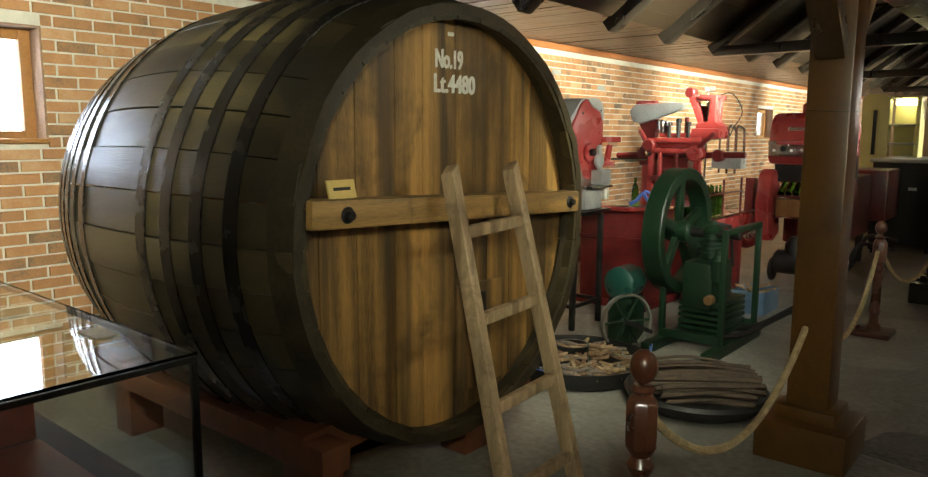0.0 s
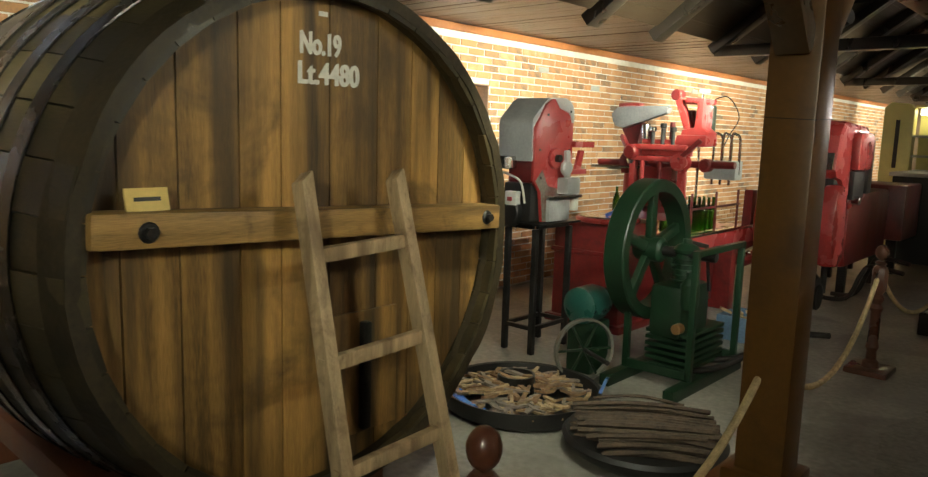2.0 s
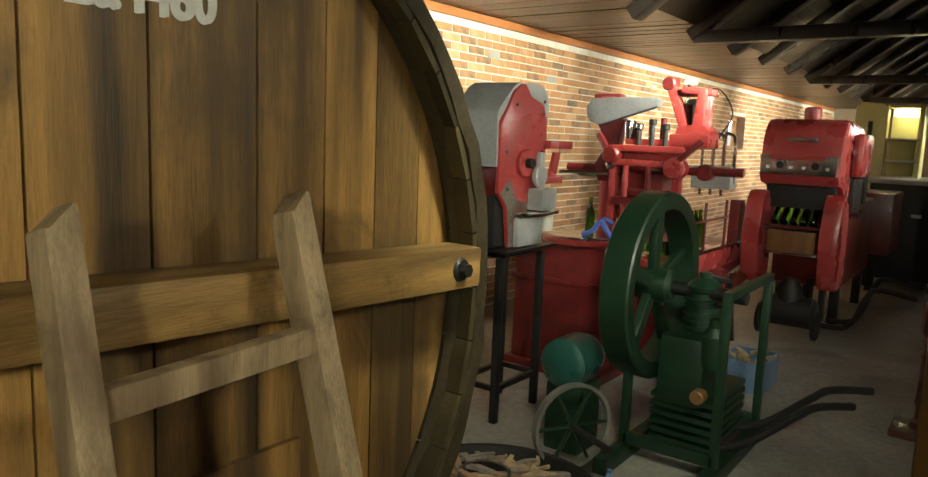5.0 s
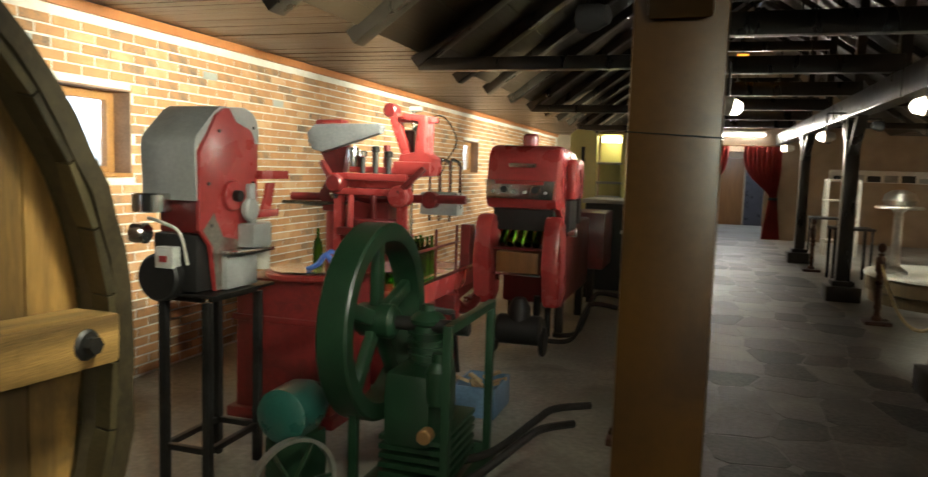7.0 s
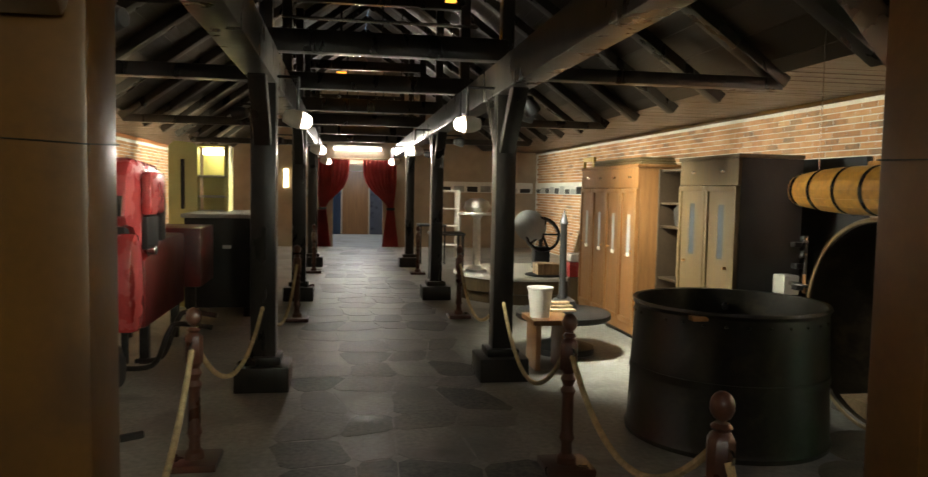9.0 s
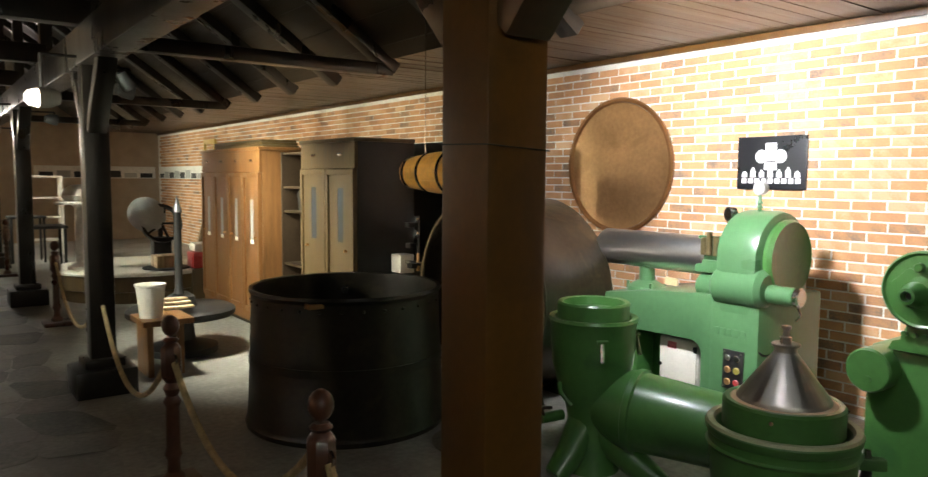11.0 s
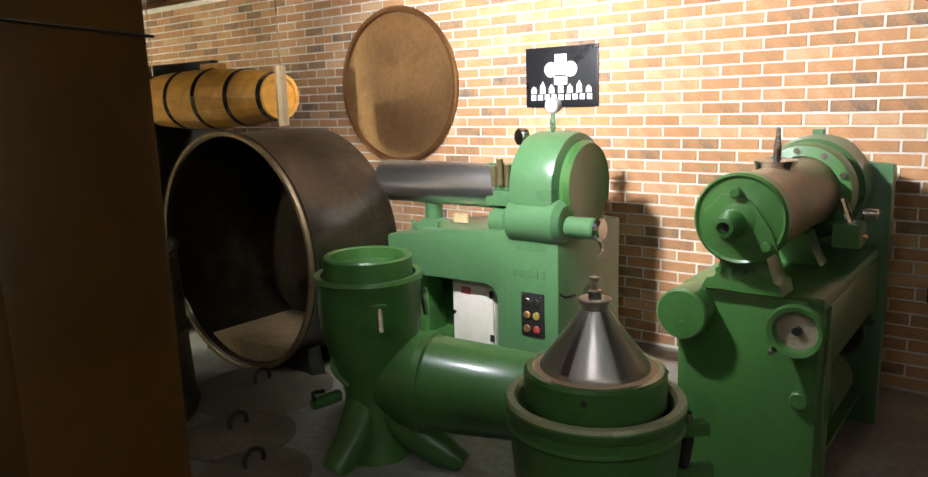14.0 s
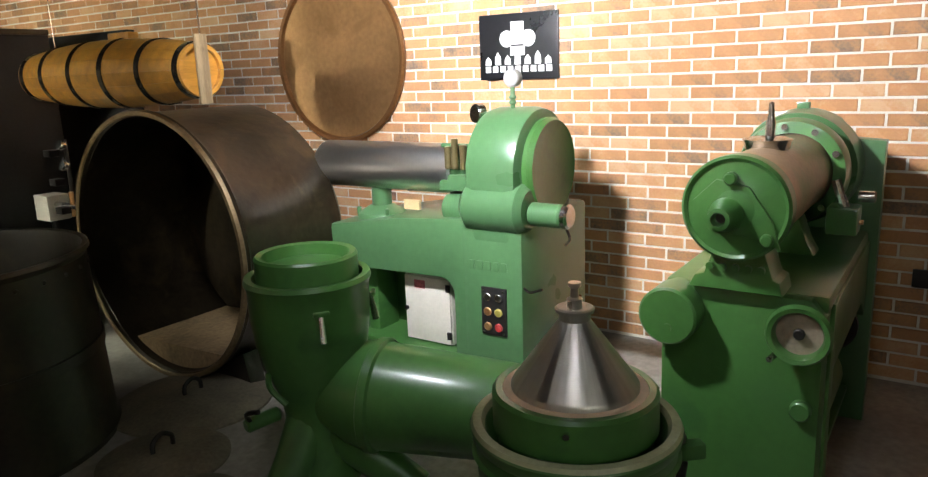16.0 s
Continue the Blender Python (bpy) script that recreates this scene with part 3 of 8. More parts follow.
def cask():
    c = thing("wine_cask", "huge old dark oak wine cask lying on a red timber cradle", "cask", (-3.3, CX, 0))
    x0, x1 = -4.04, HEAD_X + 0.1
    mid, half = (x0 + x1) / 2, (x1 - x0) / 2

    def radius(x, grow=0.0):
        return CR + 0.03 + 0.128 * (1 - ((x - mid) / half) ** 2) + grow

    n = 38
    for i in range(n):
        a0, a1 = 2 * math.pi * i / n, 2 * math.pi * (i + 0.965) / n
        bm = B()
        steps = [x0 + (x1 - x0) * k / 12 for k in range(13)]
        rows = []
        bump = 0.004 * math.sin(i * 2.7)
        for x in steps:
            ro, ri = radius(x, bump), radius(x) - 0.06
            rows.append([bm.verts.new((x, CX + r * math.cos(a), CZ + r * math.sin(a))) for r, a in ((ro, a0), (ro, (a0 + a1) / 2), (ro, a1), (ri, a1), (ri, a0))])
        for lo, hi in zip(rows, rows[1:]):
            for k in range(5):
                bm.faces.new([lo[k], lo[(k + 1) % 5], hi[(k + 1) % 5], hi[k]])
        bm.faces.new(rows[0][::-1])
        bm.faces.new(rows[-1])
        bmesh.ops.recalc_face_normals(bm, faces=bm.faces)
        part("stave", bm, OAK_STAVE, c)
    # inner end of the chime, dark and uneven
    bm = B()
    toX = Matrix.Translation((0, CX, CZ)) @ Matrix.Rotation(radians(90), 4, "Y")
    lathe(bm, [(CR - 0.02, x1 - 0.085), (CR - 0.012, x1 + 0.004), (CR + 0.03, x1 + 0.008), (radius(x1) + 0.006, x1 - 0.015), (radius(x1 - 0.1) + 0.008, x1 - 0.1)], toX, 76)
    for v in bm.verts:
        v.co += Vector((noise.noise(v.co * 9) * 0.012, noise.noise(v.co * 7 + Vector((3, 0, 0))) * 0.008, noise.noise(v.co * 7) * 0.008))
    part("chime", bm, OAK_DARK, c, "dark worn chime rim")
    for k, hx in enumerate((-4.0, -3.91, -3.81, -3.69, -3.55, -2.95, -2.78, -2.6, -2.42)):
        bm = B()
        w = 0.032
        prof = [(radius(hx - w) + 0.002, hx - w), (radius(hx - w) + 0.009, hx - w), (radius(hx + w) + 0.009, hx + w), (radius(hx + w) + 0.002, hx + w)]
        lathe(bm, prof, toX, 96)
        part("hoop", bm, HOOP, c, "dark iron hoop")
    # head boards, upright
    xs = HEAD_X
    edges = [-0.904, -0.742, -0.556, -0.342, -0.18, 0.028, 0.257, 0.437, 0.6, 0.761, 0.904]
    for a, b in zip(edges, edges[1:]):
        bm = B()
        out = []
        steps = 8
        top = [(a + (b - a - 0.006) * k / steps) for k in range(steps + 1)]
        R = CR - 0.012
        up = [(CX + y, CZ + math.sqrt(max(0.0004, R * R - y * y))) for y in top]
        dn = [(CX + y, CZ - math.sqrt(max(0.0004, R * R - y * y))) for y in top]
        prism(bm, dn + up[::-1], xs - 0.05, xs + 0.002 * math.sin(a * 31), "x", 0.0)
        part("head_board", bm, OAK_HEAD, c, smooth=0)
    # cross beam with bolts
    bm = B()
    bar(bm, (-2.175, CX - 0.875, 1.305), (-2.175, CX + 0.865, 1.240), 0.118, 0.105, 0.012)
    beam = part("cross_beam", bm, BEAM_OAK, c, "lighter oak cross beam bolted over the head")
    for dy, z in ((-0.715, 1.295), (0.775, 1.243)):
        bm = B()
        rod(bm, (-2.125, CX + dy, z), (-2.108, CX + dy, z), 0.032, seg=12, rim=0.006)
        rod(bm, (-2.108, CX + dy, z), (-2.09, CX + dy, z), 0.018, seg=6)
        part("bolt", bm, IRON, beam)
    # little door iron and bung at the foot of the head
    part("door_bar", box(B(), (xs, CX + 0.16, 0.42), (xs + 0.05, CX + 0.2, 0.86), 0.008), IRON, c)
    part("door_board", box(B(), (xs + 0.001, CX + 0.02, 0.40), (xs + 0.02, CX + 0.36, 0.9), 0.006), OAK_HEAD, c)
    return c


cask_ob = cask()


def lettering(body, y, z, size, parent, mat_, x, squeeze=1.0, name="lettering"):
    cu = bpy.data.curves.new(name, "FONT")
    cu.body, cu.size, cu.extrude, cu.offset = body, size, 0.0006, 0.0018
    ob = new("text_source", cu)
    deps = bpy.context.evaluated_depsgraph_get()
    me = bpy.data.meshes.new_from_object(ob.evaluated_get(deps))
    bpy.data.objects.remove(ob)
    me.materials.clear()
    me.materials.append(mat_)
    me.transform(Matrix.Translation((x, y, z)) @ Matrix.Rotation(radians(90), 4, "Z") @ Matrix.Rotation(radians(90), 4, "X") @ Matrix.Diagonal((squeeze, 1, 1, 1)))
    t = new(name, me)
    t.parent = parent
    t.matrix_parent_inverse = HOME.get(parent, Matrix()).inverted()
    return tagged(t, "white stencilled lettering")


lettering("No.19", 2.45, 1.865, 0.108, cask_ob, WHITE_PAINT, HEAD_X + 0.004, 0.66)
lettering("No.19", 2.455, 1.867, 0.108, cask_ob, WHITE_PAINT, HEAD_X + 0.0047, 0.66)
lettering("Lt.4480", 2.446, 1.764, 0.108, cask_ob, WHITE_PAINT, HEAD_X + 0.0047, 0.84)
lettering("Lt.4480", 2.44, 1.762, 0.108, cask_ob, WHITE_PAINT, HEAD_X + 0.004, 0.84)
part("chalk_mark", box(B(), (HEAD_X + 0.002, 2.535, 2.0), (HEAD_X + 0.005, 2.575, 2.017), 0.002), WHITE_PAINT, cask_ob)


def cradle():
    c = thing("cask_cradle", "red-brown timber cradle under the big cask", "cradle", (-3.3, CX, 0))
    wood = material("cradle_wood", (0.15, 0.05, 0.022), 0.5, vary=0.2, scale=4, stretch=(4, 4, 0.6), bump=0.2)
    for x in (-3.9, -2.42):
        bm = B()
        outl = [(CX - 0.78, 0.28), (CX + 0.78, 0.28), (CX + 0.78, 0.42)] + [(CX + 0.74 * math.cos(radians(a)), CZ + 0.02 - 1.0 * math.sin(radians(a)) ** 1.0) for a in range(50, 131, 8)] + [(CX - 0.78, 0.42)]
        prism(bm, outl, x - 0.09, x + 0.09, "x", 0.006)
        part("saddle", bm, wood, c)
        for dy in (-0.66, 0.3):
            part("foot", box(B(), (x - 0.085, CX + dy - 0.09, 0), (x + 0.085, CX + dy + 0.09, 0.28), 0.01), wood, c)
    for dy in (-0.72, 0.5):
        part("rail", box(B(), (-4.2, CX + dy - 0.07, 0.285), (-2.2, CX + dy + 0.07, 0.40), 0.01), wood, c)
    return c


cradle()


def ladder():
    c = thing("wooden_ladder", "pale worn wooden ladder leaning against the cask", "ladder", (-1.75, 2.6, 0))
    top_z, lean = 1.455, 0.35

    def at(y, z):
        return Vector((-2.06 + lean * (1 - z / top_z), y, z))
    for y0, y1 in ((2.33, 2.30), (2.735, 2.79)):
        bm = B()
        a, b = at(y1 + 0.02, 0.0), at(y0, top_z + 0.012)
        bar(bm, a, b, 0.05, 0.066, 0.008, up=(1, 0, 0.2))
        # the head of each rail is cut to a blunt point
        d = (b - a).normalized()
        for v in bm.verts:
            along = (v.co - b).dot(d)
            if along > -0.02:
                off = v.co.y - b.y
                v.co -= d * (0.035 if off < 0 else 0.004)
        part("rail", bm, LADDER, c)
    for z in (0.165, 0.505, 0.855, 1.20):
        bm = B()
        k = z / top_z
        bar(bm, at(2.30 + 0.03 * k - 0.02, z - 0.01), at(2.80 - 0.055 * k + 0.02, z + 0.01), 0.035, 0.05, 0.006)
        part("rung", bm, LADDER, c)
    return c


ladder()


def label_plaque():
    p = thing("name_plaque", "small yellow label card standing on the cask beam", "label", (-2.17, 1.87, 1.352))
    brass = material("yellow_card", (0.62, 0.45, 0.14), 0.5, vary=0.08)
    m = Matrix.Translation((-2.17, 1.87, 1.35)) @ Matrix.Rotation(radians(-15), 4, "Y")
    part("card", box(B(), (-0.004, -0.065, 0.0), (0.004, 0.065, 0.07), 0.001, m), brass, p)
    part("text_bar", box(B(), (0.0042, -0.04, 0.03), (0.006, 0.04, 0.042), 0, m), IRON, p)


label_plaque()

# ---- lamps of the hall ----
def spot_fixture(x, y, z, target, watts, angle, color, face=True, hung=0.0):
    f = thing("spot_light", "lit spot light with a pale housing on the timber beam" if face else "lit spot light in a black housing under the roof", "spotlight", (x, y, BEAM_Z), group="hall spot lights")
    d = (Vector(target) - Vector((x, y, z))).normalized()
    c = Vector((x, y, z))
    bx = (LX if x < 0 else RX)
    bx += 0.09 if x > bx else -0.09
    part("bracket", rod(B(), (x, y, z + 0.05), (x, y, hung or BEAM_Z + 0.06), 0.012, seg=8), IRON, f)
    if not hung:
        part("bracket_arm", rod(B(), (x, y, BEAM_Z + 0.06), (bx, y, BEAM_Z + 0.06), 0.012, seg=8), IRON, f)
    bm = B()
    lathe(bm, [(0.0, -0.12), (0.045, -0.115), (0.07, -0.05), (0.075, 0.03), (0.068, 0.03), (0.06, 0.0), (0, -0.005)], frame_to(c, c + d), 20)
    part("housing", bm, BEIGE if face else BLACK, f)
    part("bulb", lathe(B(), [(0, 0.0), (0.058, 0.002), (0.062, 0.04), (0.052, 0.085), (0.03, 0.105), (0.0, 0.11)] if face else [(0, 0.0), (0.055, 0.002), (0.05, 0.015), (0.0, 0.024)], frame_to(c, c + d), 16), LAMP_GLOW, f, "glowing lamp face")
    spot(c + d * 0.13, Vector(target), watts, angle, 0.9, color)


# lamps beside the columns, thrown across the hall
for y, w in ((8.4, 260), (13.0, 380), (17.5, 420)):
    spot_fixture(RX - 0.33, y + 0.05, 2.17, (-4.6, y - 0.6, 1.9), w * 1.05, 80, NEUTRAL)
for y, w in ((8.3, 220), (13.0, 320), (17.5, 420)):
    spot_fixture(LX + 0.26, y, 2.15, (3.5, y + 0.6, 1.25), w * 1.7, 84, NEUTRAL)
spot_fixture(RX - 0.33, 3.95, 2.38, (-4.2, 7.4, 1.5), 290, 68, NEUTRAL)
# one lamp over the green machines, split in two: one on the wall, one added wide
spot_fixture(2.1, 5.05, 2.56, (4.95, 5.85, 2.25), 430, 56, DAY, False, 3.75)
spot_fixture(2.1, 4.85, 2.56, (4.95, 4.8, 1.75), 640, 130, DAY, False, 3.75)
spot_fixture(RX + 0.20, 3.45, 2.36, (3.3, 4.3, 0.9), 22, 112, DAY)
# unseen fill lamp, added to light the cask head from the front
spot_fixture(RX - 0.33, 3.3, 2.34, (-2.3, 2.5, 1.6), 52, 62, WARM)
# unseen lamps put on the first columns, behind the start of the walk
spot_fixture(RX - 0.3, -0.7, 2.3, (-1.75, 3.2, 1.6), 250, 58, WARM)
spot_fixture(LX + 0.26, -0.5, 2.3, (2.2, 4.6, 1.5), 115, 60, NEUTRAL)
# unseen fill lamp, added to brighten the floor by the machine stand
spot_fixture(LX - 0.3, 3.2, 2.36, (-3.0, 4.9, 0.0), 120, 86, WARM, False)
# lamps over the aisles that wash the brick
for y in (0.3, 6.0, 10.4, 15.0, 19.5):
    spot_fixture(LX - 0.5, y, 2.38, (LW, y + 1.2, 2.2), 820 if y > 1 else 420, 74 if y > 1 else 100, WARM, False)
for y in (9.6, 14.0, 18.5):
    spot_fixture(RX + 0.5, y, 2.38, (RW, y + 0.6, 2.0), 230, 90, WARM, False)
# unseen lamp, added to brighten the lockers and the floor before them
spot_fixture(RX + 0.35, 8.9, 2.36, (2.6, 9.3, 0.4), 420, 104, NEUTRAL, False)

tl = thing("tube_light", "row of bright tube lamps above the doorway", "light", (-0.1, NORTH - 0.1, 2.68))
part("batten", box(B(), (-0.75, NORTH - 0.08, 2.70), (0.56, NORTH, 2.78), 0.008), BEIGE, tl)
for k in range(4):
    x = -0.72 + k * 0.32
    part("tube", rod(B(), (x, NORTH - 0.11, 2.67), (x + 0.29, NORTH - 0.11, 2.67), 0.03, seg=10), TUBE_GLOW, tl)
a = new("tube_lamp", bpy.data.lights.new("tube_lamp", "AREA"))
a.data.shape, a.data.size, a.data.size_y, a.data.energy, a.data.color = "RECTANGLE", 1.3, 0.1, 60, (1, 0.93, 0.82)
a.matrix_world = look((-0.1, NORTH - 0.16, 2.66), (-0.1, NORTH - 3, 0.5))
b = new("lobby_lamp", bpy.data.lights.new("lobby_lamp", "AREA"))
b.data.size, b.data.energy, b.data.color = 1.0, 60, (0.75, 0.86, 1.0)
b.matrix_world = look((0, NORTH + 3.5, 2.85), (0, NORTH + 3.5, 0))


# ---- west aisle ----
def corker():
    s = thing("machine_stand", "black welded steel stand under the corking machine", "stand", (-3.31, 5.35, 0))
    X0, X1, Y0, Y1 = -3.46, -3.17, 5.12, 5.58
    for x in (X0, X1 - 0.04):
        for y in (Y0, Y1 - 0.04):
            part("leg", box(B(), (x, y, 0), (x + 0.04, y + 0.04, 0.93), 0.004), IRON, s)
    for z in (0.18, 0.93):
        for y in (Y0, Y1 - 0.04):
            part("rail", box(B(), (X0 + 0.04, y + 0.005, z), (X1 - 0.04, y + 0.035, z + 0.03), 0.003), IRON, s)
        for x in (X0, X1 - 0.04):
            part("rail", box(B(), (x + 0.005, Y0 + 0.04, z), (x + 0.035, Y1 - 0.04, z + 0.03), 0.003), IRON, s)
    part("plate", box(B(), (X0 - 0.04, Y0 - 0.03, 0.96), (X1 + 0.05, Y1 + 0.03, 0.975), 0.003), IRON, s)

    c = thing("corking_machine", "small red corking machine under a grey rounded hood", "machine", (-3.3, 5.35, 0.975))
    x0, x1 = -3.50, -3.20
    hood = [(5.07, 1.42), (5.06, 1.66)] + [(5.13 + 0.07 * math.cos(radians(a_)), 1.68 + 0.07 * math.sin(radians(a_))) for a_ in (180, 160, 140)] + [(5.21, 1.845), (5.26, 1.87), (5.44, 1.878)] + arc(5.44, 1.76, 0.118, 85, 0, 6) + [(5.555, 1.6), (5.54, 1.6), (5.54, 1.75)] + arc(5.44, 1.76, 0.10, 0, 85, 6) + [(5.26, 1.855), (5.075, 1.66), (5.085, 1.42)]
    part("hood", prism(B(), hood, x0, x1, "x"), GREY_PAINT, c, "grey sheet-metal hood", 40)
    part("hood_back", box(B(), (x0, 5.07, 1.42), (x0 + 0.01, 5.54, 1.66), 0), GREY_PAINT, c)
    red = [(5.08, 1.28), (5.08, 1.64), (5.2, 1.82), (5.27, 1.862), (5.42, 1.87)] + arc(5.44, 1.76, 0.105, 80, 0, 6) + [(5.545, 1.02), (5.40, 0.98), (5.2, 0.98), (5.16, 1.2)]
    part("side_plate", prism(B(), red, x1 - 0.01, x1 + 0.015, "x", 0.004), RED, c, "red side plate with worn lower edge")
    corner = [(5.30, 1.862), (5.42, 1.872)] + arc(5.44, 1.76, 0.107, 80, 0, 6) + [(5.547, 1.70)] + arc(5.44, 1.70, 0.075, 0, 80, 5)[::1] + [(5.36, 1.80)]
    part("bare_corner", prism(B(), corner, x1 + 0.0155, x1 + 0.018, "x"), GREY_PAINT, c, "bare metal where the red paint is worn", 0)
    worn = [(5.10, 1.28), (5.17, 1.2), (5.2, 0.985), (5.5, 0.985), (5.535, 1.06), (5.44, 1.12), (5.36, 1.22), (5.25, 1.24), (5.18, 1.36)]
    part("bare_patch", prism(B(), worn, x1 + 0.0155, x1 + 0.0175, "x"), material("worn_bare_iron", (0.21, 0.18, 0.15), 0.45, 0.4, vary=0.4, scale=9, grain=50, dirt=(0.16, 0.03, 0.02), dirt_amount=0.3), c, "bare metal where the red paint is worn", 0)
    part("core", box(B(), (x0 + 0.03, 5.1, 0.98), (x1 - 0.02, 5.5, 1.26), 0.02), BLACK, c)
    part("upper_core", box(B(), (x0 + 0.05, 5.12, 1.26), (x1 - 0.02, 5.48, 1.42), 0.02), SHADED_RED, c)
    part("motor", rod(B(), (x0 + 0.1, 5.04, 1.05), (x0 + 0.1, 5.3, 1.05), 0.115, seg=24, rim=0.012), BLACK, c)
    part("chrome_cup", rod(B(), (x0 + 0.07, 5.05, 1.36), (x0 + 0.07, 5.05, 1.45), 0.09, seg=24, rim=0.006), CHROME, c)
    part("cup_knob", rod(B(), (x0 - 0.02, 5.03, 1.26), (x0 + 0.06, 5.03, 1.26), 0.05, seg=20, rim=0.01), CHROME, c)
    part("switch_box", box(B(), (x0 + 0.1, 5.03, 1.1), (x0 + 0.2, 5.09, 1.2), 0.006), WHITE_PAINT, c)
    part("switch", box(B(), (x0 + 0.13, 5.02, 1.13), (x0 + 0.17, 5.03, 1.16), 0.002), RED, c)
    part("hose", tube(B(), [(x0 + 0.05, 5.05, 1.33), (x0 + 0.16, 5.0, 1.32), (x0 + 0.24, 5.03, 1.27), (x0 + 0.26, 5.06, 1.12)], 0.008, 8), BEIGE, c)
    part("crank_disc", rod(B(), (x1 + 0.015, 5.31, 1.44), (x1 + 0.045, 5.31, 1.44), 0.075, seg=24, rim=0.006), RED, c)
    part("crank_boss", rod(B(), (x1 + 0.04, 5.31, 1.44), (x1 + 0.08, 5.31, 1.44), 0.028, seg=14, rim=0.004), IRON, c)
    part("lever", bar(B(), (x1 + 0.07, 5.40, 1.50), (x1 + 0.07, 5.42, 1.22), 0.03, 0.05, 0.008), GREY_PAINT, c)
    part("lever_pad", rod(B(), (x1 + 0.05, 5.40, 1.37), (x1 + 0.09, 5.40, 1.37), 0.06, seg=18, rim=0.01), GREY_PAINT, c)
    part("table", box(B(), (x1 - 0.02, 5.22, 1.155), (x1 + 0.12, 5.55, 1.175), 0.004), CHROME, c)
    part("gear_box", box(B(), (x1 + 0.02, 5.36, 1.18), (x1 + 0.12, 5.52, 1.30), 0.012), GREY_PAINT, c)
    part("lower_plate", box(B(), (x1, 5.24, 0.98), (x1 + 0.05, 5.5, 1.15), 0.015), GREY_PAINT, c)
    part("guide", box(B(), (x1 + 0.02, 5.52, 1.52), (x1 + 0.06, 5.78, 1.565), 0.008), RED, c)
    part("guide", box(B(), (x1 + 0.02, 5.52, 1.32), (x1 + 0.05, 5.70, 1.36), 0.008), RED, c)
    part("guide_bracket", prism(B(), [(5.55, 1.36), (5.62, 1.36), (5.66, 1.5), (5.6, 1.5)], x1 + 0.025, x1 + 0.05, "x", 0.004), RED, c)
    part("spring", rod(B(), (x1 + 0.04, 5.56, 1.05), (x1 + 0.04, 5.56, 1.3), 0.035, seg=14), BEIGE, c)
    for y, z in ((5.14, 1.5), (5.5, 1.5), (5.5, 1.78), (5.22, 1.75), (5.16, 1.3)):
        part("screw", rod(B(), (x1 + 0.013, y, z), (x1 + 0.022, y, z), 0.009, seg=8), IRON, c)


corker()


def bottle(bm, x, y, z, h=0.3):
    s = h / 0.3
    return lathe(bm, [(0, 0.004), (0.03 * s, 0), (0.037 * s, 0.008 * s), (0.037 * s, 0.16 * s), (0.03 * s, 0.2 * s), (0.014 * s, 0.235 * s), (0.0125 * s, 0.29 * s), (0.015 * s, 0.292 * s), (0.015 * s, 0.3 * s), (0.009 * s, 0.3 * s)], Matrix.Translation((x, y, z)), 14)


def bottle_thing(x, y, z, h=0.3, g="green bottles on the filler"):
    single("wine_bottle", bottle(B(), x, y, z, h), BOTTLE, "empty green glass wine bottle standing on the machine", "bottle", g)


SLATE = material("slate_grey_paint", (0.15, 0.15, 0.155), 0.4, vary=0.2, scale=5, bump=0.1, coat=0.1)


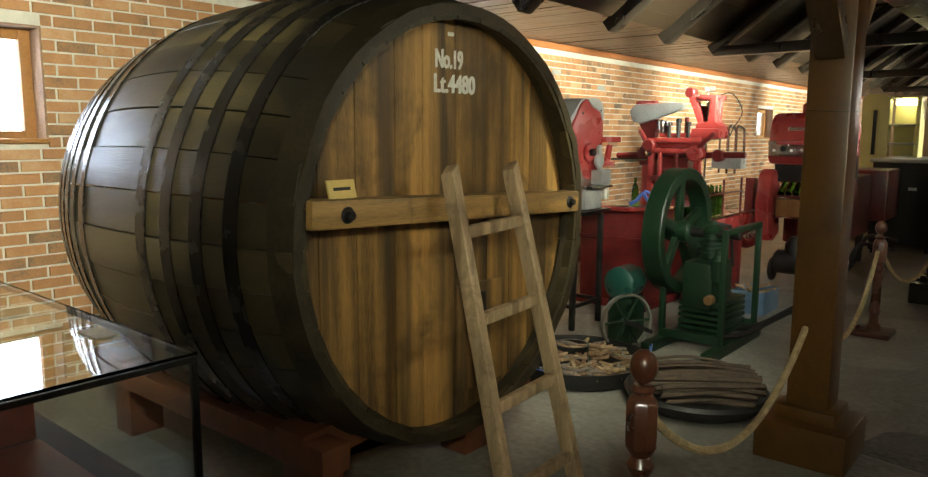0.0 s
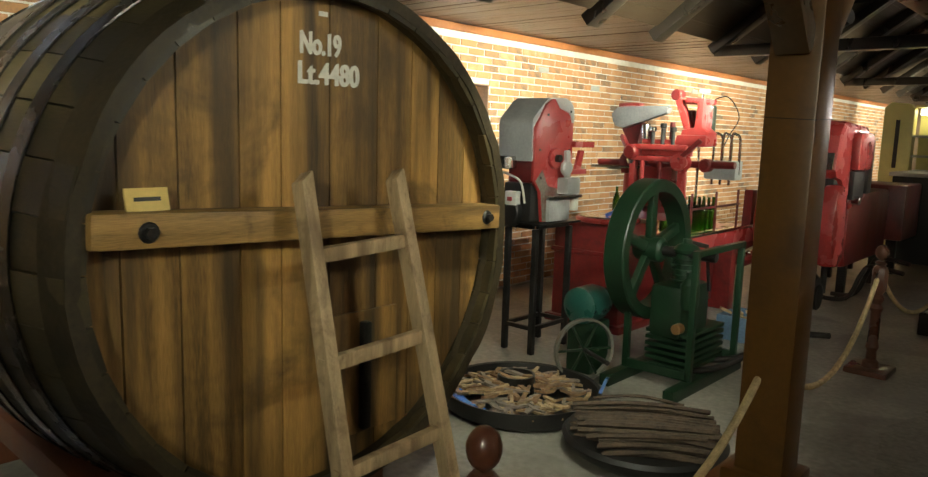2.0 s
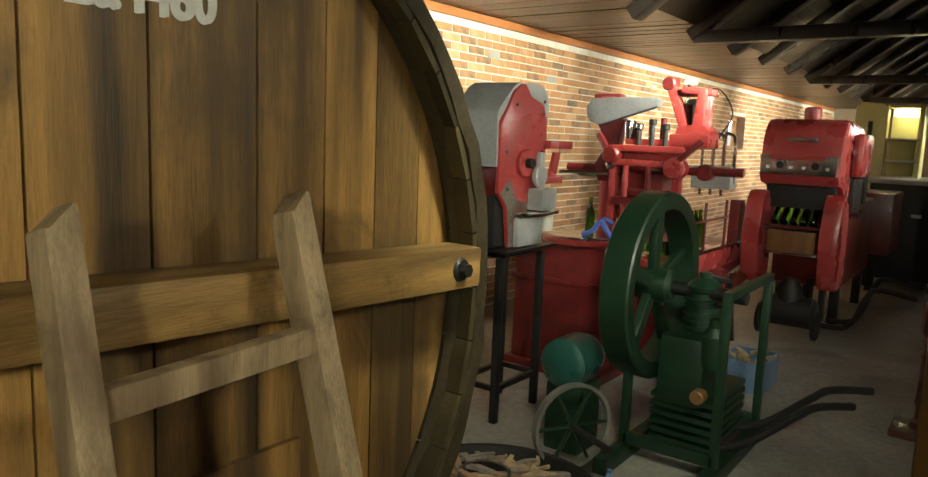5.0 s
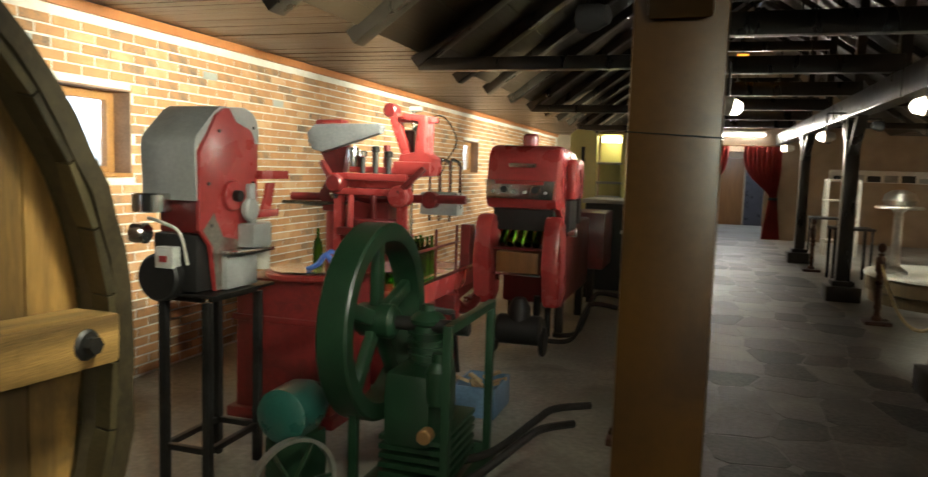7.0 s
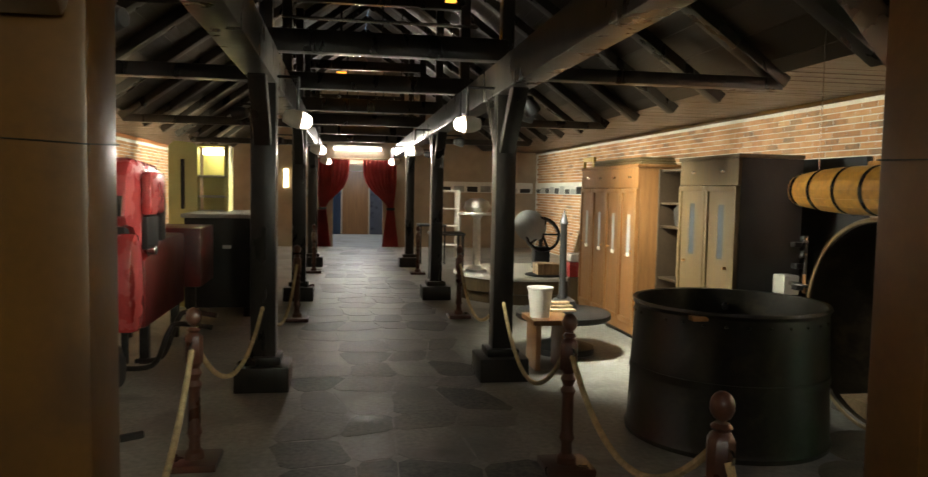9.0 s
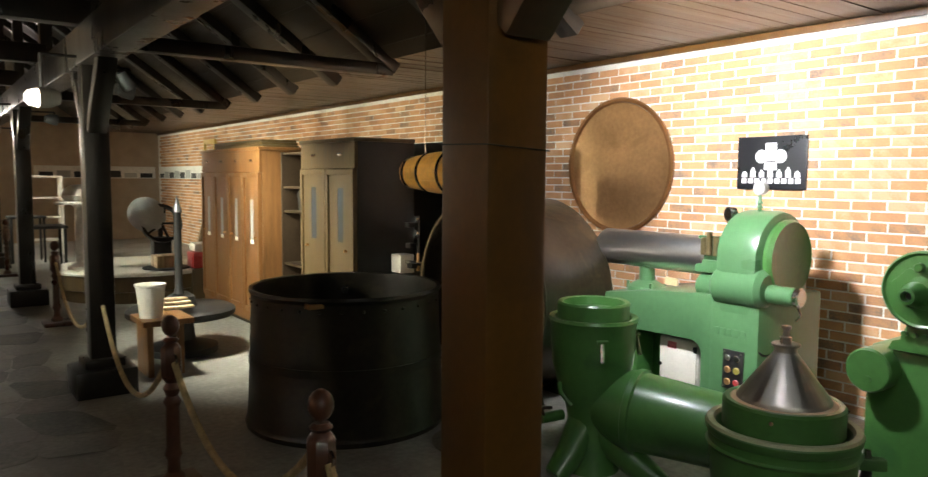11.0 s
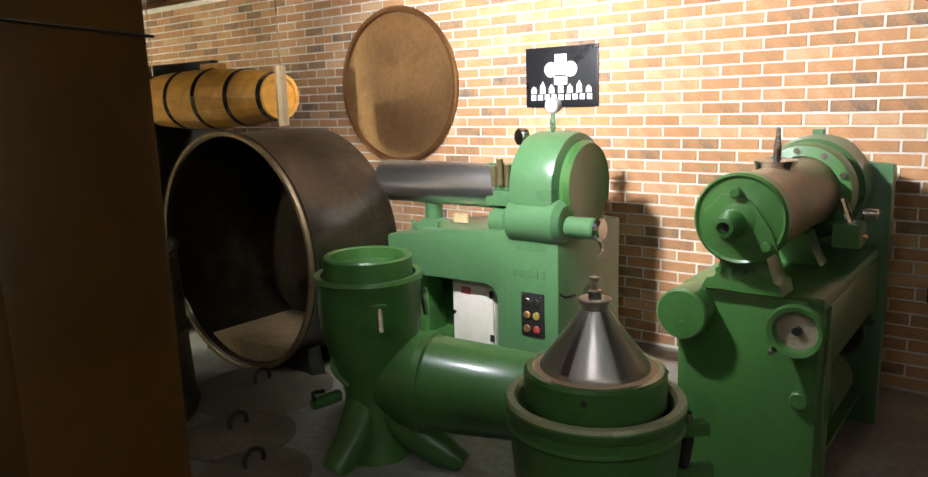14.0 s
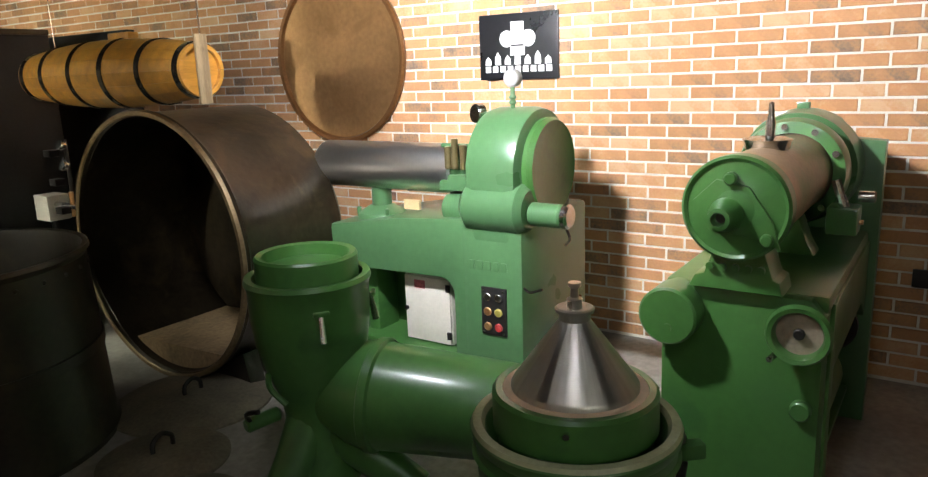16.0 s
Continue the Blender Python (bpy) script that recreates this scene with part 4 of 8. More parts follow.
def filler():
    c = thing("bottle_filler", "red cast-iron bottling machine with a long bench", "machine", (-3.2, 7.0, 0))
    # the pedestal's shade is put into its darker red
    part("pedestal", box(B(), (-3.72, 6.12, 0.05), (-3.05, 6.72, 0.90), 0.03), SHADED_RED, c, "red pedestal cabinet with its shade put into the colour")
    part("pedestal_foot", box(B(), (-3.76, 6.08, 0.0), (-3.01, 6.76, 0.07), 0.015), SHADED_RED, c)
    part("pedestal_band", box(B(), (-3.735, 6.105, 0.62), (-3.035, 6.735, 0.66), 0.008), SHADED_RED, c)
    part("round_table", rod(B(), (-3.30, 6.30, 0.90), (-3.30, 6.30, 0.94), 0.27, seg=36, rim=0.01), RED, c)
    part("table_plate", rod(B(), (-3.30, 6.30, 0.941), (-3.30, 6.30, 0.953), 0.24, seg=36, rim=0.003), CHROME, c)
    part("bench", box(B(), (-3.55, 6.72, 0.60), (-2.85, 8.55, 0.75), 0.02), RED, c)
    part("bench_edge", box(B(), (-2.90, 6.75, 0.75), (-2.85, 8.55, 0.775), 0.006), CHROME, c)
    part("bench_panel", box(B(), (-3.5, 6.8, 0.08), (-2.95, 7.8, 0.6), 0.02), SHADED_RED, c)
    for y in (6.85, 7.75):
        part("bench_foot", box(B(), (-2.99, y - 0.06, 0), (-2.78, y + 0.06, 0.6), 0.015), SHADED_RED, c)
    part("turret_base", lathe(B(), [(0, 0.94), (0.22, 0.94), (0.2, 1.0), (0.12, 1.04), (0.11, 1.36), (0.16, 1.40), (0.16, 1.46), (0, 1.46)], Matrix.Translation((-2.98, 6.62, 0)), 24), SHADED_RED, c)
    part("column", rod(B(), (-3.30, 6.62, 0.94), (-3.30, 6.62, 1.8), 0.055, seg=18, rim=0.01), RED, c)
    part("cross_shaft", rod(B(), (-3.62, 6.62, 1.385), (-2.38, 6.62, 1.41), 0.028, seg=12), SHADED_RED, c)
    part("rear_shaft", rod(B(), (-3.6, 6.75, 1.33), (-3.0, 6.75, 1.34), 0.014, seg=10), CHROME, c)
    part("bridge", box(B(), (-3.16, 6.52, 1.46), (-2.78, 6.72, 1.53), 0.02), RED, c)
    part("bridge", box(B(), (-3.14, 6.50, 1.56), (-2.80, 6.56, 1.60), 0.012), RED, c)
    part("yoke", prism(B(), [(-3.35, 1.30), (-3.27, 1.30), (-3.22, 1.48), (-3.18, 1.72), (-3.26, 1.88), (-3.36, 1.88), (-3.40, 1.74), (-3.30, 1.55), (-3.38, 1.42)], 6.55, 6.63, "y", 0.012), SHADED_RED, c)
    arm = [(-3.42, 1.745), (-3.39, 1.70), (-3.32, 1.685), (-3.2, 1.72), (-2.92, 1.81), (-2.90, 1.85), (-2.93, 1.87), (-3.25, 1.87), (-3.38, 1.86), (-3.43, 1.81)]
    part("swing_arm", prism(B(), arm, 6.47, 6.55, "y", 0.015), SLATE, c, "grey cast swing arm")
    head = [(-2.83, 1.53), (-2.60, 1.55), (-2.58, 1.66), (-2.63, 1.70), (-2.63, 1.93), (-2.78, 1.94), (-2.79, 1.90), (-2.68, 1.89), (-2.70, 1.70), (-2.80, 1.68)]
    part("press_head", prism(B(), head, 6.52, 6.70, "y", 0.012), RED, c)
    part("press_arm", bar(B(), (-2.88, 6.58, 1.97), (-2.74, 6.58, 1.62), 0.06, 0.07, 0.012, up=(0, 1, 0)), RED, c)
    part("arm_knob", rod(B(), (-2.88, 6.53, 1.96), (-2.88, 6.63, 1.96), 0.045, seg=18, rim=0.01), SHADED_RED, c)
    part("press_block", box(B(), (-2.84, 6.5, 1.55), (-2.58, 6.72, 1.64), 0.02), RED, c)
    part("glass_cup", lathe(B(), [(0, 1.60), (0.03, 1.60), (0.04, 1.70), (0.035, 1.72), (0, 1.72)], Matrix.Translation((-3.12, 6.52, 0)), 14), CHROME, c)
    part("ball", lathe(B(), [(0.0, -0.04), (0.028, -0.028), (0.04, 0), (0.028, 0.028), (0, 0.04)], Matrix.Translation((-3.22, 6.48, 1.42)), 14), CHROME, c)
    for k, (x, z) in enumerate(((-3.08, 1.62), (-2.98, 1.62), (-2.90, 1.66))):
        part("plunger", rod(B(), (x, 6.56, 1.45), (x, 6.56, z + 0.08), 0.022, seg=12, rim=0.004), SHADED_RED if k != 1 else CHROME, c)
    part("star_wheel", rod(B(), (-2.98, 6.62, 1.22), (-2.98, 6.62, 1.27), 0.19, seg=10, rim=0.01), SHADED_RED, c)
    part("side_housing", box(B(), (-3.17, 6.5, 1.04), (-2.85, 6.78, 1.38), 0.03), SHADED_RED, c)
    for y in (6.95, 7.45, 7.95):
        part("guard_post", rod(B(), (-2.87, y, 0.75), (-2.87, y, 1.14), 0.012, seg=8), SHADED_RED, c)
    part("guard_rail", rod(B(), (-2.87, 6.95, 1.0), (-2.87, 8.0, 1.0), 0.01, seg=8), SHADED_RED, c)
    part("end_bracket", prism(B(), [(8.0, 0.5), (8.5, 0.55), (8.55, 0.95), (8.42, 1.12), (8.3, 1.12), (8.28, 0.75), (8.0, 0.72)], -2.95, -2.86, "x", 0.012), SHADED_RED, c)
    part("stay", tube(B(), [(-2.9, 7.8, 0.62), (-2.85, 8.1, 0.42), (-2.8, 8.4, 0.5), (-2.78, 8.55, 0.7)], 0.05, 10), SHADED_RED, c)
    for k in range(3):
        part("oiler", rod(B(), (-2.84, 8.1 + 0.12 * k, 0.5), (-2.80, 8.1 + 0.12 * k, 0.5), 0.024, seg=10, rim=0.004), CHROME, c)
    part("green_tank", rod(B(), (-3.05, 7.55, 1.6), (-3.05, 7.55, 1.92), 0.07, seg=18, rim=0.015), DARK_GREEN, c)
    part("stand_pipe", rod(B(), (-3.12, 7.55, 0.75), (-3.12, 7.55, 2.05), 0.014, seg=8), CHROME, c)
    part("pipe_tap", rod(B(), (-3.15, 7.55, 2.05), (-3.05, 7.55, 2.05), 0.022, seg=10, rim=0.004), WHITE_PAINT, c)
    part("wire", tube(B(), [(-3.05, 7.55, 1.95), (-2.9, 7.6, 2.0), (-2.78, 7.6, 1.82), (-2.86, 7.6, 1.65), (-2.9, 7.6, 1.55)], 0.005, 6), IRON, c)
    for k in range(3):
        part("siphon", tube(B(), [(-2.95 + 0.08 * k, 7.5, 1.2), (-2.95 + 0.08 * k, 7.5, 1.62), (-2.91 + 0.08 * k, 7.5, 1.66), (-2.87 + 0.08 * k, 7.5, 1.6), (-2.87 + 0.08 * k, 7.5, 1.3)], 0.012, 8), CHROME, c)
    part("siphon_block", box(B(), (-3.0, 7.42, 1.25), (-2.7, 7.58, 1.42), 0.015), GREY_PAINT, c)
    # crowded frame work round the turret
    for x in (-3.2, -2.76):
        part("frame_post", bar(B(), (x, 6.5, 1.0), (x, 6.5, 1.54), 0.055, 0.07, 0.012, up=(0, 1, 0)), RED, c)
    for z in (1.44, 1.535):
        part("frame_rail", bar(B(), (-3.24, 6.47, z), (-2.72, 6.47, z), 0.05, 0.045, 0.012), RED, c)
    part("frame_boss", rod(B(), (-3.2, 6.40, 1.49), (-3.2, 6.52, 1.49), 0.06, seg=18, rim=0.012), SHADED_RED, c)
    part("frame_boss", rod(B(), (-2.76, 6.40, 1.42), (-2.76, 6.52, 1.42), 0.07, seg=18, rim=0.012), RED, c)
    part("link", bar(B(), (-2.76, 6.42, 1.44), (-2.6, 6.45, 1.60), 0.035, 0.045, 0.008, up=(0, 1, 0)), SHADED_RED, c)
    part("link", bar(B(), (-3.2, 6.42, 1.48), (-3.33, 6.5, 1.62), 0.035, 0.045, 0.008, up=(0, 1, 0)), SHADED_RED, c)
    part("arm_weight", box(B(), (-3.42, 6.56, 1.80), (-3.22, 6.66, 1.90), 0.02), SHADED_RED, c)
    part("press_column", rod(B(), (-2.66, 6.62, 1.60), (-2.66, 6.62, 1.90), 0.05, seg=16, rim=0.01), RED, c)
    part("press_column", rod(B(), (-2.78, 6.64, 1.60), (-2.78, 6.64, 1.84), 0.035, seg=14, rim=0.008), SHADED_RED, c)
    part("press_cap", box(B(), (-2.84, 6.56, 1.885), (-2.6, 6.70, 1.925), 0.012), RED, c)
    for k, x in enumerate((-3.04, -2.95, -2.86)):
        part("valve_stem", rod(B(), (x, 6.50, 1.54), (x, 6.50, 1.66 + 0.03 * (k % 2)), 0.017, seg=10, rim=0.004), BLACK, c)
        part("valve_cap", rod(B(), (x, 6.50, 1.66 + 0.03 * (k % 2)), (x, 6.50, 1.70 + 0.03 * (k % 2)), 0.027, seg=12, rim=0.006), IRON if k else CHROME, c)
    for k in range(3):
        part("spindle", rod(B(), (-3.1 + 0.13 * k * (1 + 0.2 * k), 6.46 + 0.03 * k, 1.02), (-3.1 + 0.13 * k * (1 + 0.2 * k), 6.46, 1.42), 0.02, seg=10, rim=0.004), SHADED_RED if k % 2 else RED, c)
    part("spindle_ring", box(B(), (-3.18, 6.42, 1.16), (-2.76, 6.50, 1.21), 0.012), SHADED_RED, c)
    part("gear_cover", rod(B(), (-2.62, 6.58, 1.40), (-2.62, 6.68, 1.40), 0.055, seg=18, rim=0.015), SHADED_RED, c)
    part("crank_shaft", rod(B(), (-3.62, 6.50, 1.35), (-3.1, 6.50, 1.36), 0.012, seg=8), CHROME, c)
    # cloth and rings left on the table
    blue = material("blue_plastic", (0.08, 0.16, 0.55), 0.4)
    r = thing("blue_clamp", "blue plastic clamp lying on the round table", "clamp", (-3.12, 6.2, 0.953))
    part("jaw", tube(B(), [(-3.24, 6.17, 0.965), (-3.17, 6.17, 1.0), (-3.12, 6.18, 1.06), (-3.07, 6.18, 1.0), (-3.04, 6.18, 0.965)], 0.017, 8), blue, r)
    part("grip", tube(B(), [(-3.12, 6.18, 1.05), (-3.10, 6.2, 1.08), (-3.05, 6.22, 1.05)], 0.014, 8), blue, r)
    for x, y in ((-3.42, 6.62), (-3.36, 6.68)):
        bottle_thing(x, y, 0.905, 0.27)
    for i in range(3):
        for j in range(7):
            bottle_thing(-2.96 - 0.095 * i, 7.0 + 0.1 * j, 0.775, 0.3)


filler()


def engine():
    c = thing("stationary_engine", "dark green stationary engine with a big flywheel on a barrow frame", "engine", (-2.35, 5.45, 0))
    wx, wy, wz, R = -2.46, 5.47, 0.855, 0.48
    toX = Matrix.Translation((0, wy, wz)) @ Matrix.Rotation(radians(90), 4, "Y")
    w = part("flywheel", lathe(B(), [(R - 0.085, wx - 0.07), (R - 0.01, wx - 0.075), (R, wx - 0.065), (R, wx + 0.065), (R - 0.01, wx + 0.075), (R - 0.085, wx + 0.07), (R - 0.085, wx - 0.07)], toX, 64), DARK_GREEN, c, "dark green cast flywheel rim")
    part("hub", lathe(B(), [(0, wx - 0.09), (0.075, wx - 0.09), (0.085, wx - 0.07), (0.085, wx + 0.09), (0.06, wx + 0.11), (0, wx + 0.11)], toX, 24), DARK_GREEN, w)
    for k in range(5):
        a_ = 2 * math.pi * k / 5 + 0.3
        p, q = Vector((wx, wy + 0.07 * math.cos(a_), wz + 0.07 * math.sin(a_))), Vector((wx, wy + (R - 0.07) * math.cos(a_), wz + (R - 0.07) * math.sin(a_)))
        part("spoke", bar(B(), p, q, 0.075, 0.05, 0.015, up=(1, 0, 0)), DARK_GREEN, w)
    part("crank_shaft", rod(B(), (wx - 0.1, wy, wz), (-1.98, wy, wz), 0.035, seg=14, rim=0.004), IRON, c)
    part("crank_case", box(B(), (-2.34, 5.28, 0.30), (-2.10, 5.70, 0.66), 0.05), DARK_GREEN, c)
    part("cylinder", rod(B(), (-2.2, 5.50, 0.64), (-2.2, 5.50, 0.86), 0.075, seg=24, rim=0.012), DARK_GREEN, c)
    for k in range(5):
        part("fin", rod(B(), (-2.2, 5.50, 0.67 + 0.035 * k), (-2.2, 5.50, 0.68 + 0.035 * k), 0.095, seg=24), DARK_GREEN, c)
    part("cylinder_head", lathe(B(), [(0, 0.86), (0.085, 0.86), (0.09, 0.88), (0.06, 0.91), (0.03, 0.92), (0.03, 0.95), (0, 0.955)], Matrix.Translation((-2.2, 5.50, 0)), 20), DARK_GREEN, c)
    part("push_rod", rod(B(), (-2.08, 5.62, 0.6), (-2.1, 5.58, 0.9), 0.012, seg=8), IRON, c)
    part("rocker", bar(B(), (-2.1, 5.6, 0.9), (-2.2, 5.5, 0.93), 0.025, 0.03, 0.006), IRON, c)
    for k in range(6):
        part("grille_slat", box(B(), (-2.36, 5.3, 0.10 + 0.045 * k), (-2.05, 5.85, 0.125 + 0.045 * k), 0.004), DARK_GREEN, c)
    part("oil_pot", lathe(B(), [(0, 0.52), (0.05, 0.52), (0.06, 0.56), (0.06, 0.68), (0.03, 0.72), (0.03, 0.76), (0, 0.77)], Matrix.Translation((-2.08, 5.33, 0)), 18), DARK_GREEN, c)
    part("brass_cap", rod(B(), (-2.10, 5.2, 0.40), (-2.10, 5.27, 0.40), 0.035, seg=14, rim=0.006), COPPER, c)
    for x in (-2.45, -2.0):
        for y in (5.22, 5.92):
            part("frame_post", box(B(), (x - 0.02, y - 0.02, 0.05), (x + 0.02, y + 0.02, 0.92 if x > -2.2 else 0.55), 0.004), DARK_GREEN, c)
        part("skid", box(B(), (x - 0.035, 4.95, 0.0), (x + 0.035, 6.0, 0.08), 0.008), DARK_GREEN, c)
    for y in (5.22, 5.92):
        part("cross_bar", box(B(), (-2.45, y - 0.02, 0.08), (-2.0, y + 0.02, 0.14), 0.004), DARK_GREEN, c)
    part("top_rail", box(B(), (-2.02, 5.22, 0.88), (-1.98, 5.92, 0.92), 0.004), DARK_GREEN, c)
    for o, e in ((-2.02, (-1.52, 6.42)), (-2.02, (-1.56, 6.07))):
        dy = 0.15 if e[1] > 6.2 else -0.2
        part("barrow_handle", tube(B(), [(-2.1, 5.55 + dy, 0.10), (-1.95, 5.75 + dy, 0.11), (-1.78, 6.0 + dy, 0.22), (-1.7, e[1] - 0.16, 0.26), (e[0], e[1], 0.255)], 0.022, 10), IRON, c)
    # starting motor and its small spoked wheel
    m = part("motor", lathe(B(), [(0, 5.0), (0.07, 5.0), (0.125, 5.03), (0.13, 5.2), (0.10, 5.3), (0, 5.3)], Matrix.Translation((-2.72, 0, 0.47)) @ Matrix.Rotation(radians(-90), 4, "X"), 28), material("teal_motor", (0.015, 0.07, 0.055), 0.3, coat=0.3), c, "teal round motor")
    part("motor_foot", box(B(), (-2.82, 5.05, 0.0), (-2.62, 5.28, 0.36), 0.02), DARK_GREEN, c)
    sw = Matrix.Translation((-2.58, 4.9, 0.225)) @ Matrix.Rotation(radians(62), 4, "Z") @ Matrix.Rotation(radians(90), 4, "X")
    tyre = part("small_wheel", lathe(B(), [(0.195, -0.018), (0.21, -0.02), (0.212, 0.02), (0.195, 0.018), (0.195, -0.018)], sw, 40), material("bare_wheel_iron", (0.25, 0.24, 0.21), 0.45, 0.6), c, "small bare iron spoked wheel")
    for k in range(6):
        a_ = math.pi * k / 3
        part("spoke", bar(B(), sw @ Vector((0, 0, 0)), sw @ Vector((0.2 * math.cos(a_), 0.2 * math.sin(a_), 0)), 0.022, 0.014, 0.004), DARK_GREEN, tyre)
    part("axle", rod(B(), sw @ Vector((0, 0, -0.05)), sw @ Vector((0, 0, 0.3)), 0.016, seg=10), IRON, c)


engine()


def washer():
    c = thing("bottle_washer", "rounded red enamel bottle-washing machine with a control panel", "machine", (-2.4, 9.5, 0))
    x0, x1 = -2.76, -2.13
    side = [(8.42, 1.28), (8.36, 1.36), (8.38, 1.52)] + arc(8.62, 1.60, 0.225, 180, 95, 8) + [(8.62, 1.825), (9.3, 1.79)] + arc(9.3, 1.59, 0.2, 88, 0, 6) + [(9.5, 1.05), (8.95, 0.95), (8.6, 1.25)]
    part("hood", prism(B(), side, x0, x1, "x", 0.045), RED, c, "glossy red rounded hood")
    part("chimney", rod(B(), (-2.45, 8.72, 1.80), (-2.45, 8.72, 1.93), 0.07, seg=20, rim=0.02), RED, c)
    p = part("control_panel", prism(B(), [(-2.74, 1.36), (-2.16, 1.36), (-2.15, 1.52), (-2.75, 1.52)], 8.335, 8.375, "y", 0.008), CHROME, c, "bright metal control panel")
    for x in (-2.58, -2.31):
        part("dial", rod(B(), (x, 8.335, 1.44), (x, 8.315, 1.44), 0.045, seg=20, rim=0.006), CHROME, p)
        part("dial_face", rod(B(), (x, 8.315, 1.44), (x, 8.311, 1.44), 0.03, seg=16), BLACK, p)
    for x in (-2.68, -2.50, -2.40, -2.22):
        part("button", rod(B(), (x, 8.335, 1.42), (x, 8.325, 1.42), 0.014, seg=10), WHITE_PAINT, p)
    part("red_strip", box(B(), (-2.66, 8.33, 1.485), (-2.24, 8.336, 1.515), 0), RED, p)
    part("nameplate", box(B(), (-2.56, 8.388, 1.63), (-2.32, 8.396, 1.665), 0.002), CHROME, c)
    # black block stands for the shaded opening under the hood
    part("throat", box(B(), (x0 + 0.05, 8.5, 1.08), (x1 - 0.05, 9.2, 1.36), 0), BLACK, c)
    arm = [(8.28, 0.55), (8.22, 0.85), (8.28, 1.05)] + arc(8.44, 1.06, 0.16, 170, 60, 8) + [(8.62, 1.02), (8.66, 0.5), (8.5, 0.42), (8.36, 0.44)]
    for x in (-2.82, -2.22):
        part("side_cheek", prism(B(), arm, x, x + 0.15, "x", 0.035), RED, c)
    part("crate", box(B(), (-2.64, 8.36, 0.72), (-2.26, 8.62, 0.90), 0.01), LOCKER, c, "small wooden bottle crate")
    part("crate_rail", box(B(), (-2.66, 8.33, 0.70), (-2.24, 8.36, 0.72), 0.003), CHROME, c)
    part("tray", box(B(), (-2.66, 8.34, 0.92), (-2.24, 8.75, 0.94), 0.004), SHADED_RED, c)
    part("body", box(B(), (x0 + 0.02, 9.0, 0.35), (x1 - 0.02, 10.6, 1.1), 0.04), SHADED_RED, c)
    part("rear_box", box(B(), (x0 + 0.05, 10.6, 0.5), (x1 + 0.15, 11.4, 1.15), 0.03), SHADED_RED, c)
    part("side_door", box(B(), (x1, 8.78, 1.35), (x1 + 0.09, 9.28, 1.72), 0.04), RED, c)
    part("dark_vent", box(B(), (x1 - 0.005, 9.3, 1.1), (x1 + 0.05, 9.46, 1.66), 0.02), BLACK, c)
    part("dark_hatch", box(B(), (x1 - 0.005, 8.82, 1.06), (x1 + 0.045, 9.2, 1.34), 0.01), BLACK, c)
    part("valve", rod(B(), (x1 + 0.02, 8.9, 1.05), (x1 + 0.10, 8.9, 1.05), 0.045, seg=16, rim=0.01), CHROME, c)
    for y, h in ((9.2, 0.4), (10.4, 0.4), (11.3, 0.55)):
        for x in (x0 + 0.08, x1 - 0.08):
            part("leg", box(B(), (x - 0.04, y - 0.04, 0), (x + 0.04, y + 0.04, h), 0.006), IRON, c)
    for i in range(5):
        bm = bottle(B(), 0, 0, 0, 0.28)
        bmesh.ops.transform(bm, matrix=Matrix.Translation((-2.60 + 0.075 * i, 8.40, 0.955)) @ Matrix.Rotation(radians(-50), 4, "X"), verts=bm.verts)
        single("wine_bottle", bm, BOTTLE, "green wine bottle lying in the washer's tray", "bottle", "bottles in the washer")
    # black pump on the floor in front, with bent barrow handles
    t = thing("hand_pump", "black iron pump on a barrow with bent handles", "pump", (-2.35, 8.45, 0))
    part("pump_body", rod(B(), (-2.62, 8.4, 0.22), (-2.2, 8.4, 0.22), 0.13, seg=22, rim=0.03), BLACK, t)
    part("pump_dome", lathe(B(), [(0.10, 0.28), (0.10, 0.42), (0.05, 0.5), (0, 0.51)], Matrix.Translation((-2.42, 8.4, 0)), 18), BLACK, t)
    for x in (-2.64, -2.2):
        part("wheel", rod(B(), (x - 0.02, 8.4, 0.13), (x + 0.02, 8.4, 0.13), 0.13, seg=22, rim=0.01), BLACK, t)
    part("upright", rod(B(), (-2.2, 8.55, 0.15), (-2.2, 8.55, 0.5), 0.03, seg=10), IRON, t)
    part("upright", rod(B(), (-2.3, 8.55, 0.15), (-2.3, 8.55, 0.5), 0.03, seg=10), IRON, t)
    part("handle", tube(B(), [(-2.3, 8.6, 0.1), (-2.0, 8.6, 0.12), (-1.88, 8.6, 0.38), (-1.8, 8.62, 0.46), (-1.52, 8.55, 0.44)], 0.022, 10), IRON, t)
    part("handle", tube(B(), [(-2.2, 8.85, 0.1), (-1.98, 8.85, 0.14), (-1.86, 8.85, 0.44), (-1.78, 8.86, 0.52), (-1.52, 8.78, 0.5)], 0.022, 10), IRON, t)


washer()


